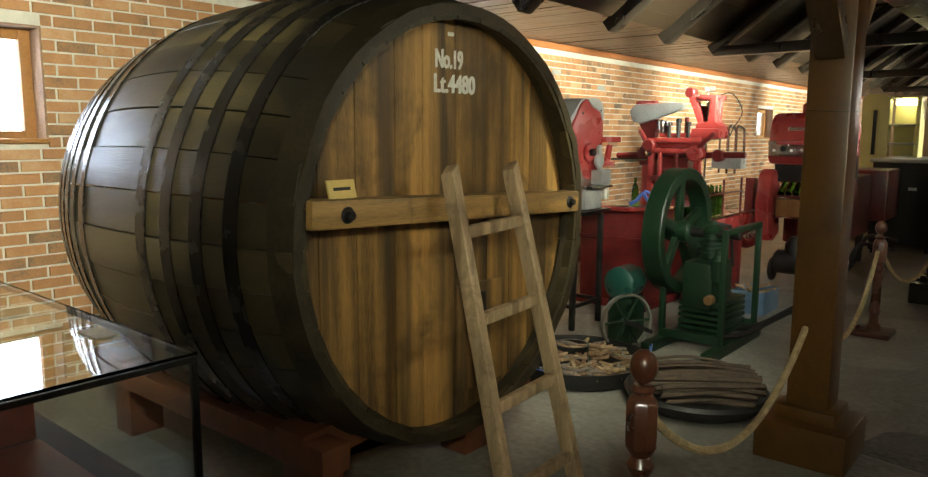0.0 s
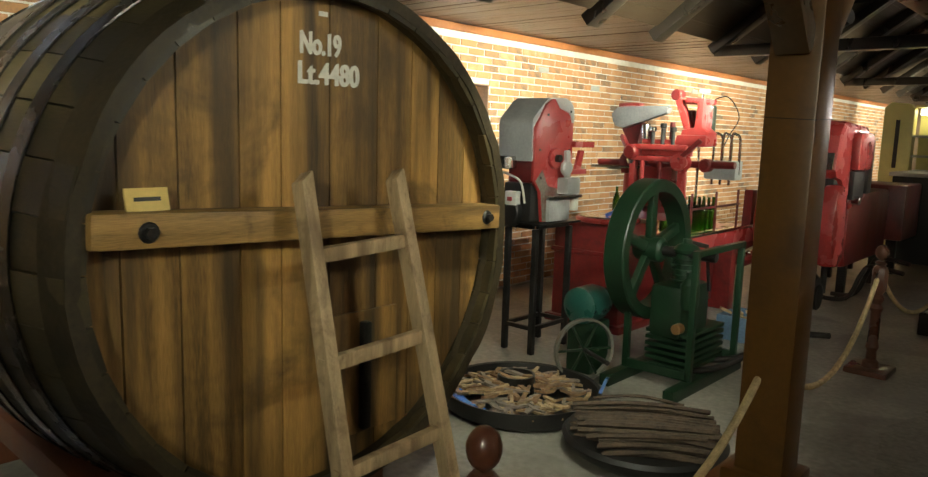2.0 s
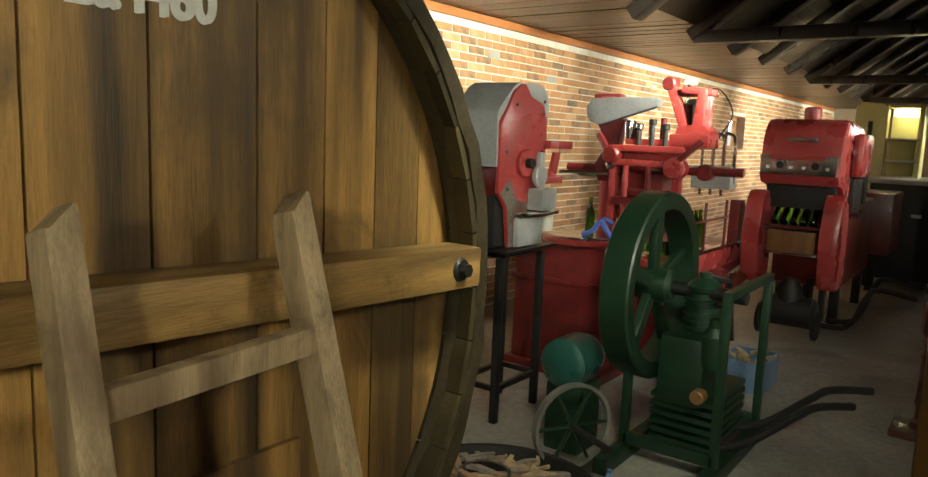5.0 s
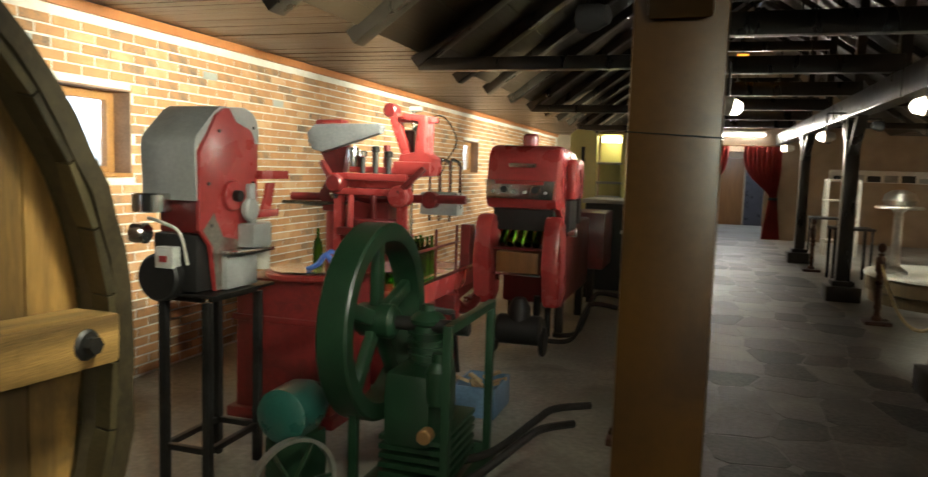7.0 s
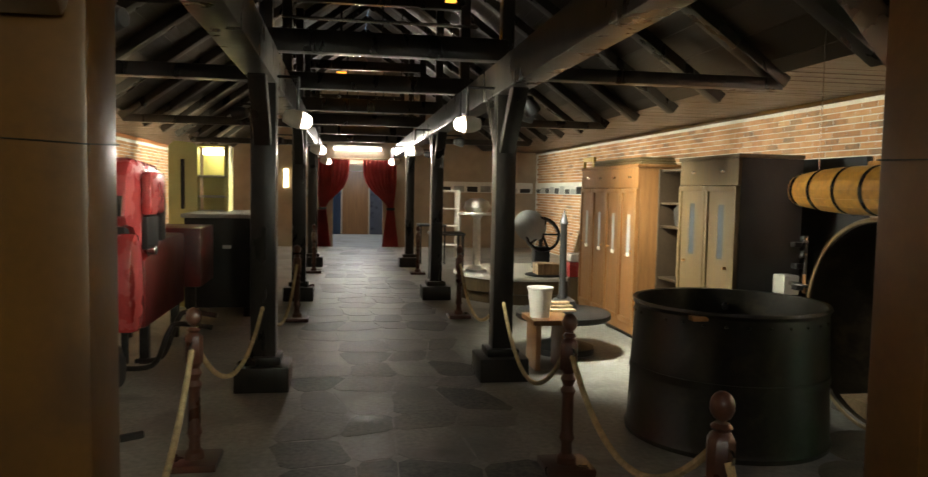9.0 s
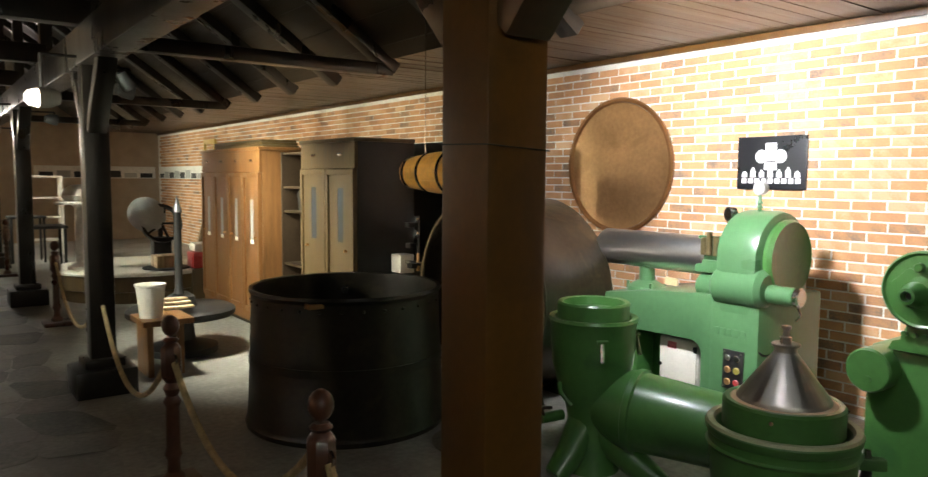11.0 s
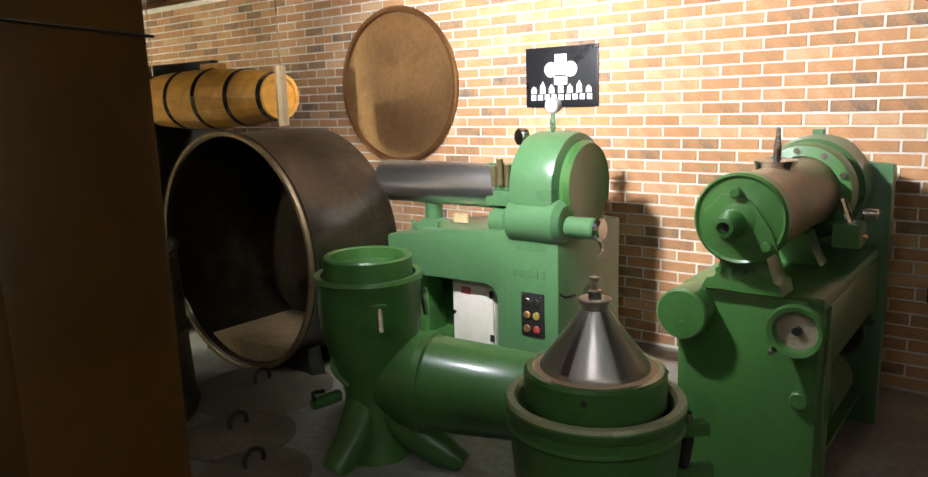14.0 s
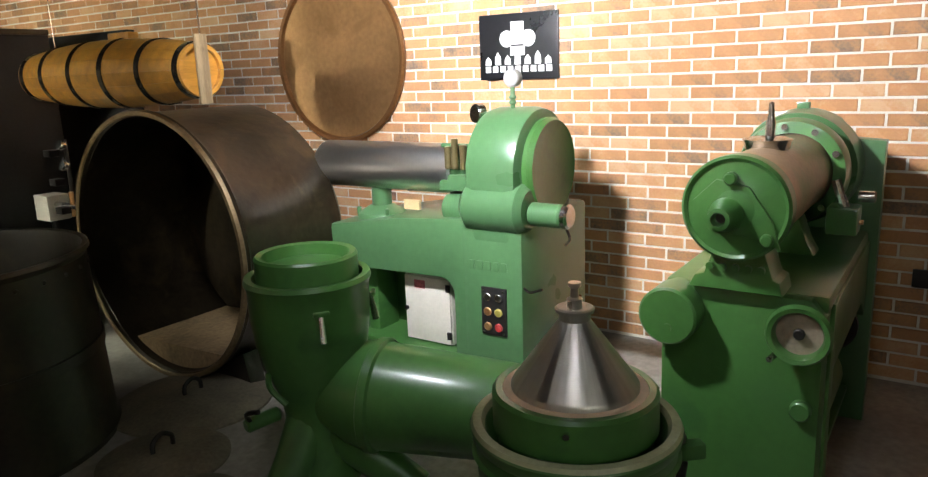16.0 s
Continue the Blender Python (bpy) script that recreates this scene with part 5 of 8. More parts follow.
def floor_things_west():
    blue = material("faded_blue_plastic", (0.12, 0.20, 0.30), 0.5, vary=0.2)
    c = thing("plastic_crate", "faded blue plastic crate holding wooden scraps", "crate", (-2.3, 6.85, 0))
    bm = B()
    for a_, b_ in (((-2.45, 6.66, 0), (-2.16, 6.68, 0.2)), ((-2.45, 7.04, 0), (-2.16, 7.06, 0.2)), ((-2.45, 6.68, 0), (-2.43, 7.04, 0.2)), ((-2.18, 6.68, 0), (-2.16, 7.04, 0.2)), ((-2.43, 6.68, 0), (-2.18, 7.04, 0.02))):
        box(bm, a_, b_, 0.004)
    part("shell", bm, blue, c)
    rnd = random.Random(5)
    for k in range(7):
        a_ = Vector((-2.38 + rnd.random() * 0.12, 6.75 + rnd.random() * 0.2, 0.14 + rnd.random() * 0.08))
        part("wood_scrap", bar(B(), a_, a_ + Vector((rnd.uniform(-0.12, 0.12), rnd.uniform(-0.1, 0.1), 0.04)), 0.04, 0.02, 0.004), LADDER, c)
    # shallow pan of cork-wood offcuts
    pan = thing("offcut_pan", "wide black pan heaped with curved wooden offcuts", "pan", (-2.62, 4.3, 0))
    part("pan", lathe(B(), [(0, 0.012), (0.40, 0.012), (0.44, 0.03), (0.455, 0.11), (0.475, 0.115), (0.475, 0.10), (0.46, 0.02), (0.42, 0), (0, 0)], Matrix.Translation((-2.62, 4.3, 0)), 48), BLACK, pan)
    liner = Matrix.Translation((-2.62, 4.3, 0)) @ Matrix.Rotation(radians(205), 4, "Z")
    part("plastic_liner", lathe(B(), [(0.36, 0.075), (0.40, 0.07), (0.448, 0.112), (0.452, 0.108), (0.40, 0.062), (0.36, 0.067)], liner, 18, 70), material("blue_sheet", (0.06, 0.22, 0.75), 0.25, vary=0.2), pan, "shiny blue plastic sheet at the rim")
    part("inner_ring", lathe(B(), [(0.10, 0.02), (0.10, 0.17), (0.115, 0.17), (0.115, 0.02)], Matrix.Translation((-2.68, 4.32, 0)), 20), IRON, pan)
    woods = [LADDER, material("offcut_brown", (0.25, 0.15, 0.08), 0.7, vary=0.3, scale=8), material("offcut_grey", (0.22, 0.18, 0.15), 0.75, vary=0.3, scale=8)]
    for k in range(120):
        a_, r_ = rnd.uniform(0, 6.28), 0.4 * math.sqrt(rnd.random())
        p = Vector((-2.62 + r_ * math.cos(a_), 4.3 + r_ * math.sin(a_), 0.045 + 0.11 * (1 - r_ / 0.45) * rnd.uniform(0.5, 1) + 0.02))
        d, l = rnd.uniform(0, 6.28), rnd.uniform(0.06, 0.12)
        bend = rnd.uniform(-0.05, 0.05)
        v = Vector((math.cos(d), math.sin(d), rnd.uniform(-0.2, 0.2)))
        n_ = Vector((-math.sin(d), math.cos(d), 0))
        w_, t_ = rnd.uniform(0.022, 0.05), rnd.uniform(0.008, 0.016)
        bm = B()
        rings = []
        for s in (-1, -0.4, 0.4, 1):
            cpos = p + v * l * s + n_ * bend * (1 - s * s)
            ww = w_ * (1 - 0.45 * abs(s))
            rings.append([bm.verts.new(cpos + n_ * a * ww / 2 + Vector((0, 0, b * t_))) for a, b in ((-1, -0.5), (1, -0.5), (1, 0.5), (-1, 0.5))])
        for lo, hi in zip(rings, rings[1:]):
            for q in range(4):
                bm.faces.new([lo[q], lo[(q + 1) % 4], hi[(q + 1) % 4], hi[q]])
        bm.faces.new(rings[0][::-1])
        bm.faces.new(rings[-1])
        part("offcut", bm, woods[k % 3], pan, smooth=0)
    part("blue_strip", bar(B(), (-2.20, 4.5, 0.13), (-2.32, 4.78, 0.13), 0.02, 0.006, 0.001), material("blue_strip_paint", (0.1, 0.22, 0.6), 0.3), pan, "blue plastic strip")
    # dark round heap of old wire and sticks
    coil = thing("wicker_heap", "dark flat basket of bundled old sticks", "basket", (-1.76, 4.22, 0))
    part("base", lathe(B(), [(0, 0.01), (0.34, 0.01), (0.40, 0.05), (0.42, 0.09), (0.40, 0.11), (0.3, 0.10), (0, 0.09)], Matrix.Translation((-1.76, 4.22, 0)), 40), BLACK, coil)
    dark = material("old_sticks", (0.075, 0.05, 0.032), 0.8, vary=0.4, scale=10)
    for k in range(46):
        off, z = rnd.uniform(-0.3, 0.3), 0.10 + 0.09 * rnd.random()
        half = math.sqrt(max(0.01, 0.40 ** 2 - off ** 2)) * rnd.uniform(0.75, 1.0)
        dirv = Vector((0.8, 0.6, 0)).normalized()
        nv = Vector((-0.6, 0.8, 0))
        m_ = Vector((-1.76, 4.22, z)) + nv * off
        part("stick", tube(B(), [m_ - dirv * half, m_ + Vector((0, 0, rnd.uniform(0, 0.03))), m_ + dirv * half + nv * rnd.uniform(-0.04, 0.04)], rnd.uniform(0.008, 0.016), 6), dark, coil)
    # glass display case
    d = thing("display_case", "glass-topped museum display case with dark metal edges", "display case", (-3.0, 0.55, 0))
    X0, X1, Y0, Y1, Z = -3.95, -2.03, -0.15, 1.19, 0.95
    part("plinth", box(B(), (X0 + 0.03, Y0 + 0.03, 0), (X1 - 0.03, Y1 - 0.03, 0.42), 0.01), BLACK, d)
    part("deck", box(B(), (X0, Y0, 0.42), (X1, Y1, 0.46), 0.005), material("case_lining", (0.06, 0.035, 0.03), 0.7, vary=0.2), d)
    g = see_through("case_glass", (0.93, 1, 0.97), 0.0, 1.5)
    for lo, hi in (((X0, Y0, Z), (X1, Y1, Z + 0.01)), ((X1 - 0.008, Y0, 0.46), (X1, Y1, Z)), ((X0, Y1 - 0.008, 0.46), (X1 - 0.008, Y1, Z))):
        pane = part("pane", box(B(), lo, hi, 0), g, d, smooth=0)
        pane.visible_shadow = False
    for x in (X0, X1 - 0.02):
        for y in (Y0, Y1 - 0.02):
            part("corner_post", box(B(), (x, y, 0.46), (x + 0.02, y + 0.02, Z - 0.002), 0.002), IRON, d)
    part("edge", box(B(), (X1 - 0.018, Y0 + 0.02, Z - 0.02), (X1 + 0.004, Y1 - 0.02, Z - 0.002), 0.002), IRON, d)
    part("edge", box(B(), (X0 + 0.02, Y1 - 0.018, Z - 0.02), (X1 - 0.02, Y1 + 0.004, Z - 0.002), 0.002), IRON, d)
    bx = thing("leather_box", "open red-brown leather case inside the display", "box", (-2.6, 0.8, 0.46))
    lea = material("red_leather", (0.20, 0.045, 0.03), 0.45, vary=0.2)
    part("body", box(B(), (-2.8, 0.72, 0.46), (-2.35, 1.02, 0.54), 0.012), lea, bx)
    part("lid", box(B(), (-2.86, 0.72, 0.53), (-2.82, 1.02, 0.86), 0.01, None), lea, bx)
    for k in range(4):
        single("glass_vial", bottle(B(), -2.3 - 0.12 * k, 0.35 + 0.06 * (k % 2), 0.46, 0.2), GLASS, "small clear glass vial in the display case", "vial", "vials in the case")
    part("card", box(B(), (-2.5, 1.05, Z + 0.012), (-2.36, 1.12, Z + 0.016), 0), material("card_yellow", (0.6, 0.5, 0.22), 0.6), thing("label_card", "small yellow card lying on the display case glass", "label", (-2.43, 1.08, Z + 0.01)), smooth=0)


floor_things_west()


def far_west():
    c = thing("cream_cabinet", "tall cream-painted metal cabinet with an open shelf bay", "cabinet", (-2.4, 12.6, 0))
    part("side_panel", prism(B(), [(-2.72, 0.0), (-2.35, 0.0), (-2.35, 2.1), (-2.42, 2.17), (-2.64, 2.19), (-2.72, 2.12)], 12.4, 12.6, "y", 0.02), CREAM, c)
    part("slot", box(B(), (-2.56, 12.39, 1.3), (-2.51, 12.398, 1.95), 0), BLACK, c)
    for z in (1.25, 1.45, 1.72, 2.12):
        part("shelf", box(B(), (-2.35, 12.42, z), (-1.98, 12.8, z + 0.03), 0.004), CREAM if z > 2 else GREY_PAINT, c)
    part("back_panel", box(B(), (-2.35, 12.8, 1.0), (-1.96, 12.83, 2.15), 0.004), CREAM, c)
    part("end_post", box(B(), (-2.02, 12.42, 1.2), (-1.96, 12.8, 2.15), 0.01), CREAM, c)
    part("head_light", box(B(), (-2.3, 12.5, 2.02), (-2.05, 12.7, 2.1), 0.01), glow("cabinet_lamp", (1, 0.92, 0.6), 6), c, "lit lamp under the cabinet head")
    t = thing("black_vat", "low black rectangular vat with a pale top plate", "vat", (-2.0, 12.0, 0))
    part("body", box(B(), (-2.35, 11.55, 0.12), (-1.55, 13.2, 1.22), 0.02), BLACK, t)
    part("top_plate", box(B(), (-2.38, 11.5, 1.22), (-1.52, 13.25, 1.27), 0.01), GREY_PAINT, t)
    for x in (-2.3, -1.62):
        part("foot", box(B(), (x - 0.04, 11.6, 0), (x + 0.04, 11.7, 0.12), 0.004), IRON, t)
        part("foot", box(B(), (x - 0.04, 13.0, 0), (x + 0.04, 13.1, 0.12), 0.004), IRON, t)
    part("name_plate", box(B(), (-1.9, 11.54, 0.85), (-1.8, 11.549, 0.89), 0), WHITE_PAINT, t)
    s = thing("wall_sconce", "tall lit wall lamp with a yellow shade", "lamp", (-4.7, 21.5, 1.7))
    part("shade", box(B(), (-2.05, NORTH - 0.05, 1.6), (-1.93, NORTH, 2.1), 0.01), glow("sconce_glow", (1.0, 0.85, 0.45), 5), s)
    p = thing("picture", "small dark framed picture on the end wall", "picture", (-1.4, NORTH, 1.4))
    part("frame", box(B(), (-1.75, NORTH - 0.03, 1.35), (-1.35, NORTH, 1.6), 0.006), LOCKER_DARK, p)
    part("sheet", box(B(), (-1.71, NORTH - 0.034, 1.39), (-1.39, NORTH - 0.031, 1.56), 0), BEIGE, p)


far_west()


# ---- doorway with curtains ----
def curtain(xa, xb, tie_x, name="door_curtain"):
    c = thing(name, "red velvet curtain tied back beside the doorway", "curtain", ((xa + xb) / 2, NORTH - 0.12, 0), group="doorway curtains")
    bm = B()
    n, rows = 40, 24
    grid = []
    for j in range(rows + 1):
        z = 2.36 * (1 - j / rows) + 0.02
        k = z / 2.36
        # gathered at the tie height
        pull = math.exp(-((z - 1.05) / 0.5) ** 2) if z > 1.05 else 1 - 0.35 * (1.05 - z)
        a_, b_ = xa, xb
        w0 = (tie_x - 0.09, tie_x + 0.09)
        left = a_ + (w0[0] - a_) * pull
        right = b_ + (w0[1] - b_) * pull
        if z < 1.05:
            left, right = tie_x - 0.1 - 0.12 * (1.05 - z), tie_x + 0.1 + 0.12 * (1.05 - z)
        grid.append([bm.verts.new((left + (right - left) * i / n, NORTH - 0.12 + 0.035 * math.sin(i * 1.25) * (1 - 0.4 * pull), z)) for i in range(n + 1)])
    for j in range(rows):
        for i in range(n):
            bm.faces.new([grid[j][i], grid[j][i + 1], grid[j + 1][i + 1], grid[j + 1][i]])
    bmesh.ops.solidify(bm, geom=bm.faces[:], thickness=0.006)
    part("cloth", bm, CURTAIN, c, smooth=80)
    part("tie_back", lathe(B(), [(0.1, 1.02), (0.115, 1.03), (0.115, 1.08), (0.1, 1.09)], Matrix.Translation((tie_x, NORTH - 0.12, 0)), 20), BLACK, c)


curtain(-1.2, -0.3, -1.02)
curtain(0.05, 0.98, 0.82)
single("curtain_rail", rod(B(), (-1.3, NORTH - 0.12, 2.4), (1.1, NORTH - 0.12, 2.4), 0.018, seg=10), BROWN_PAINT, "dark curtain rail above the doorway", "rail")
d = thing("door_1", "dark lobby doors standing beyond the doorway", "door", (-0.1, NORTH + 5.5, 0), kind="structure")
part("leaf", box(B(), (-1.4, NORTH + 5.52, 0), (-0.55, NORTH + 5.58, 2.1), 0.01), material("dark_glass_door", (0.02, 0.03, 0.05), 0.15), d)
part("leaf", box(B(), (0.45, NORTH + 5.52, 0), (1.3, NORTH + 5.58, 2.1), 0.01), material("dark_door", (0.05, 0.05, 0.06), 0.3), d)
part("panel", box(B(), (-0.5, NORTH + 5.53, 0), (0.4, NORTH + 5.58, 2.2), 0.01), LOCKER, d)


# ---- stanchions and ropes ----
def stanchion(x, y, h=0.92):
    s = thing("rope_stanchion", "turned dark mahogany rope post on a square foot", "stanchion", (x, y, 0), group="rope stanchions")
    m = Matrix.Translation((x, y, 0))
    part("foot", box(B(), (x - 0.14, y - 0.14, 0), (x + 0.14, y + 0.14, 0.045), 0.012), MAHOGANY, s)
    k = h / 0.92
    prof = [(0, 0.045), (0.06, 0.045), (0.055, 0.08), (0.035, 0.1), (0.032, 0.16), (0.045, 0.19), (0.036, 0.23), (0.034, 0.44), (0.046, 0.47), (0.03, 0.50), (0.046, 0.54), (0.03, 0.57), (0.05, 0.60)]
    part("shaft", lathe(B(), [(r, z * k) for r, z in prof], m, 20), MAHOGANY, s)
    part("block", lathe(B(), [(0, 0.60 * k), (0.048, 0.60 * k), (0.052, 0.62 * k), (0.052, 0.745 * k), (0.04, 0.765 * k), (0.028, 0.775 * k), (0.042, 0.79 * k), (0.028, 0.805 * k), (0, 0.805 * k)], m, 8), MAHOGANY, s)
    part("finial", lathe(B(), [(0.0, 0.80 * k)] + [(0.045 * math.sin(radians(a_)), 0.865 * k - 0.055 * math.cos(radians(a_))) for a_ in range(20, 181, 20)], m, 18), MAHOGANY, s)
    for sgn in (-1, 1):
        ring = Matrix.Translation((x, y + sgn * 0.065, 0.70 * k)) @ Matrix.Rotation(radians(90), 4, "Y")
        part("ring", lathe(B(), [(0.022, -0.004), (0.03, -0.004), (0.03, 0.004), (0.022, 0.004), (0.022, -0.004)], ring, 14), CHROME, s)


def rope(p, q, sag):
    bm = B()
    p, q = Vector(p), Vector(q)
    n = 14
    pts = [p.lerp(q, i / n) - Vector((0, 0, sag * (1 - (2 * i / n - 1) ** 2))) for i in range(n + 1)]
    tube(bm, pts, 0.016, 8)
    single("barrier_rope", bm, ROPE, "thick pale barrier rope hanging between posts", "rope", "barrier ropes")


POSTS_L = [(-1.115, 2.18), (-1.29, 6.62), (-1.0, 11.3), (-1.0, 16.4)]
POSTS_R = [(0.885, 4.66), (0.84, 6.31), (1.0, 11.42), (0.95, 16.2)]
for x, y in POSTS_L + POSTS_R:
    stanchion(x, y)
ZR = 0.68
rope((-1.115, 2.245, ZR), (LX, 3.83, 0.66), 0.32)
rope((LX, 4.03, 0.66), (-1.29, 6.55, ZR), 0.34)
rope((-1.29, 6.69, ZR), (LX, 8.2, 0.66), 0.34)
rope((LX, 8.4, 0.66), (-1.0, 11.23, ZR), 0.4)
rope((0.885, 4.73, ZR), (0.84, 6.25, ZR), 0.34)
rope((0.84, 6.38, ZR), (RX, 8.35, 0.66), 0.4)
rope((RX, 8.55, 0.66), (1.0, 11.35, ZR), 0.4)
rope((RX, 3.87, 0.66), (0.885, 4.6, ZR), 0.3)


# ---- east aisle: lockers, drum, tank ----
def locker(name, label, x, y0, y1, h, doors, skin, side_skin, slot_mat, depth=0.6):
    c = thing(name, label, "locker", (x + depth / 2, (y0 + y1) / 2, 0))
    bm = B()
    box(bm, (x + 0.03, y0, 0.06), (x + depth, y0 + 0.03, h), 0.003)
    part("side_panel", bm, side_skin, c)
    part("side_panel", box(B(), (x + 0.03, y1 - 0.03, 0.06), (x + depth, y1, h), 0.003), skin, c)
    part("back_panel", box(B(), (x + depth - 0.02, y0 + 0.03, 0.06), (x + depth, y1 - 0.03, h), 0), skin, c)
    part("top", box(B(), (x - 0.015, y0 - 0.015, h), (x + depth, y1 + 0.015, h + 0.035), 0.008), skin, c)
    part("plinth", box(B(), (x + 0.05, y0 + 0.01, 0), (x + depth, y1 - 0.01, 0.06), 0.003), BLACK, c)
    part("base_rail", box(B(), (x, y0, 0.06), (x + 0.03, y1, 0.16), 0.004), skin, c)
    part("head_rail", box(B(), (x, y0, h - 0.23), (x + 0.03, y1, h), 0.004), skin, c)
    n = doors
    w = (y1 - y0) / n
    for k in range(n):
        a_, b_ = y0 + w * k + 0.006, y0 + w * (k + 1) - 0.006
        mid = (a_ + b_) / 2
        z0, z1, s0, s1, sw = 0.165, h - 0.235, h - 0.98 if n > 2 else h - 0.88, h - 0.52 if n > 2 else h - 0.40, 0.045 if n > 2 else 0.05
        bm = B()
        for lo, hi in (((x + 0.002, a_, z0), (x + 0.026, mid - sw, z1)), ((x + 0.002, mid + sw, z0), (x + 0.026, b_, z1)), ((x + 0.002, mid - sw, z0), (x + 0.026, mid + sw, s0)), ((x + 0.002, mid - sw, s1), (x + 0.026, mid + sw, z1))):
            box(bm, lo, hi, 0)
        d = part("door", bm, skin, c, smooth=0)
        part("slot_pane", box(B(), (x + 0.004, mid - sw, s0), (x + 0.008, mid + sw, s1), 0), slot_mat, d, smooth=0)
        if n > 2:
            # light on the slot's lower end, built as a white block
            part("slot_sill", box(B(), (x - 0.004, mid - sw, s0 - 0.012), (x + 0.016, mid + sw, s0 + 0.03), 0.004), SLOT_LIT_END, d, "white block standing for the lit foot of the slot")
        bm = B()
        for lo, hi in (((x - 0.016, a_, z0), (x + 0.002, a_ + 0.045, z1)), ((x - 0.016, b_ - 0.045, z0), (x + 0.002, b_, z1)), ((x - 0.016, a_ + 0.045, z0), (x + 0.002, b_ - 0.045, z0 + 0.06)), ((x - 0.016, a_ + 0.045, z1 - 0.05), (x + 0.002, b_ - 0.045, z1))):
            box(bm, lo, hi, 0.002)
        part("door_moulding", bm, skin, d)
        part("knob", rod(B(), (x, mid + (0.12 if k % 2 else -0.12), 0.98), (x - 0.03, mid + (0.12 if k % 2 else -0.12), 0.98), 0.012, seg=10, rim=0.003), COPPER, d)
        part("plate", box(B(), (x - 0.003, mid - 0.04, h - 0.12), (x, mid + 0.04, h - 0.095), 0.001), CHROME, c)
    return c


SLOT = material("slot_grey_glass", (0.42, 0.42, 0.40), 0.2, vary=0.1)
# white that stands for light at the foot of each slot
SLOT_LIT_END = material("slot_lit_white", (0.75, 0.72, 0.66), 0.4, vary=0.05)
SLOT_DARK = material("slot_dark_glass", (0.05, 0.06, 0.07), 0.15, vary=0.1)
locker("wooden_locker", "varnished brown wooden locker with four slotted doors", 2.68, 9.82, 11.72, 1.90, 4, LOCKER, LOCKER, SLOT)
locker("wooden_locker", "drab painted wooden locker with two windowed doors", 2.82, 8.02, 9.1, 1.93, 2, LOCKER_DARK, BLACK, SLOT_DARK)
# the gap's shade is put into this wood and the black back panel
SHELF = material("gap_shaded_wood", (0.035, 0.02, 0.009), 0.5, vary=0.25, scale=4, grain=45, bump=0.2)
s = thing("open_shelf", "dark narrow open shelf between the lockers", "shelf", (3.1, 9.45, 0))
for y in (9.12, 9.76):
    part("side_panel", box(B(), (2.9, y, 0), (3.4, y + 0.03, 1.88), 0.003), SHELF, s)
for z in (0.1, 0.7, 1.25, 1.5, 1.85):
    part("shelf_board", box(B(), (2.92, 9.15, z), (3.4, 9.76, z + 0.025), 0.003), SHELF, s)
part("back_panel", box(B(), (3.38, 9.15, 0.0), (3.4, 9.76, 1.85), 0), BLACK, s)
part("hanging_coat", prism(B(), [(9.3, 1.28), (9.5, 1.28), (9.54, 1.45), (9.46, 1.5), (9.34, 1.5)], 2.96, 3.04, "x", 0.015), BLACK, s)
pk = thing("packing_frame", "flat pack of boards lying on the locker top", "boards", (3.0, 10.7, 1.935))
for k in range(3):
    part("board", box(B(), (2.80, 10.0 + 0.03 * k, 1.936 + 0.03 * k), (3.2, 11.6, 1.962 + 0.03 * k), 0.003), LOCKER_DARK, pk)
gf = thing("gilt_frame", "empty gilt picture frame standing behind the locker", "frame", (2.95, 11.95, 0))
GILT = material("gilt", (0.62, 0.42, 0.12), 0.35, 0.5, vary=0.15)
for lo, hi in (((2.9, 11.9, 1.55), (2.93, 11.96, 2.1)), ((2.9, 12.3, 1.55), (2.93, 12.36, 2.1)), ((2.9, 11.96, 2.04), (2.93, 12.3, 2.1)), ((2.9, 11.96, 1.55), (2.93, 12.3, 1.61))):
    part("frame_rail", box(B(), lo, hi, 0.008), GILT, gf)
part("easel_leg", bar(B(), (2.95, 12.1, 1.6), (3.1, 12.1, 0.0), 0.03, 0.03, 0.003), LADDER, gf)
part("easel_leg", bar(B(), (2.95, 12.2, 1.6), (2.92, 12.25, 0.0), 0.03, 0.03, 0.003), LADDER, gf)


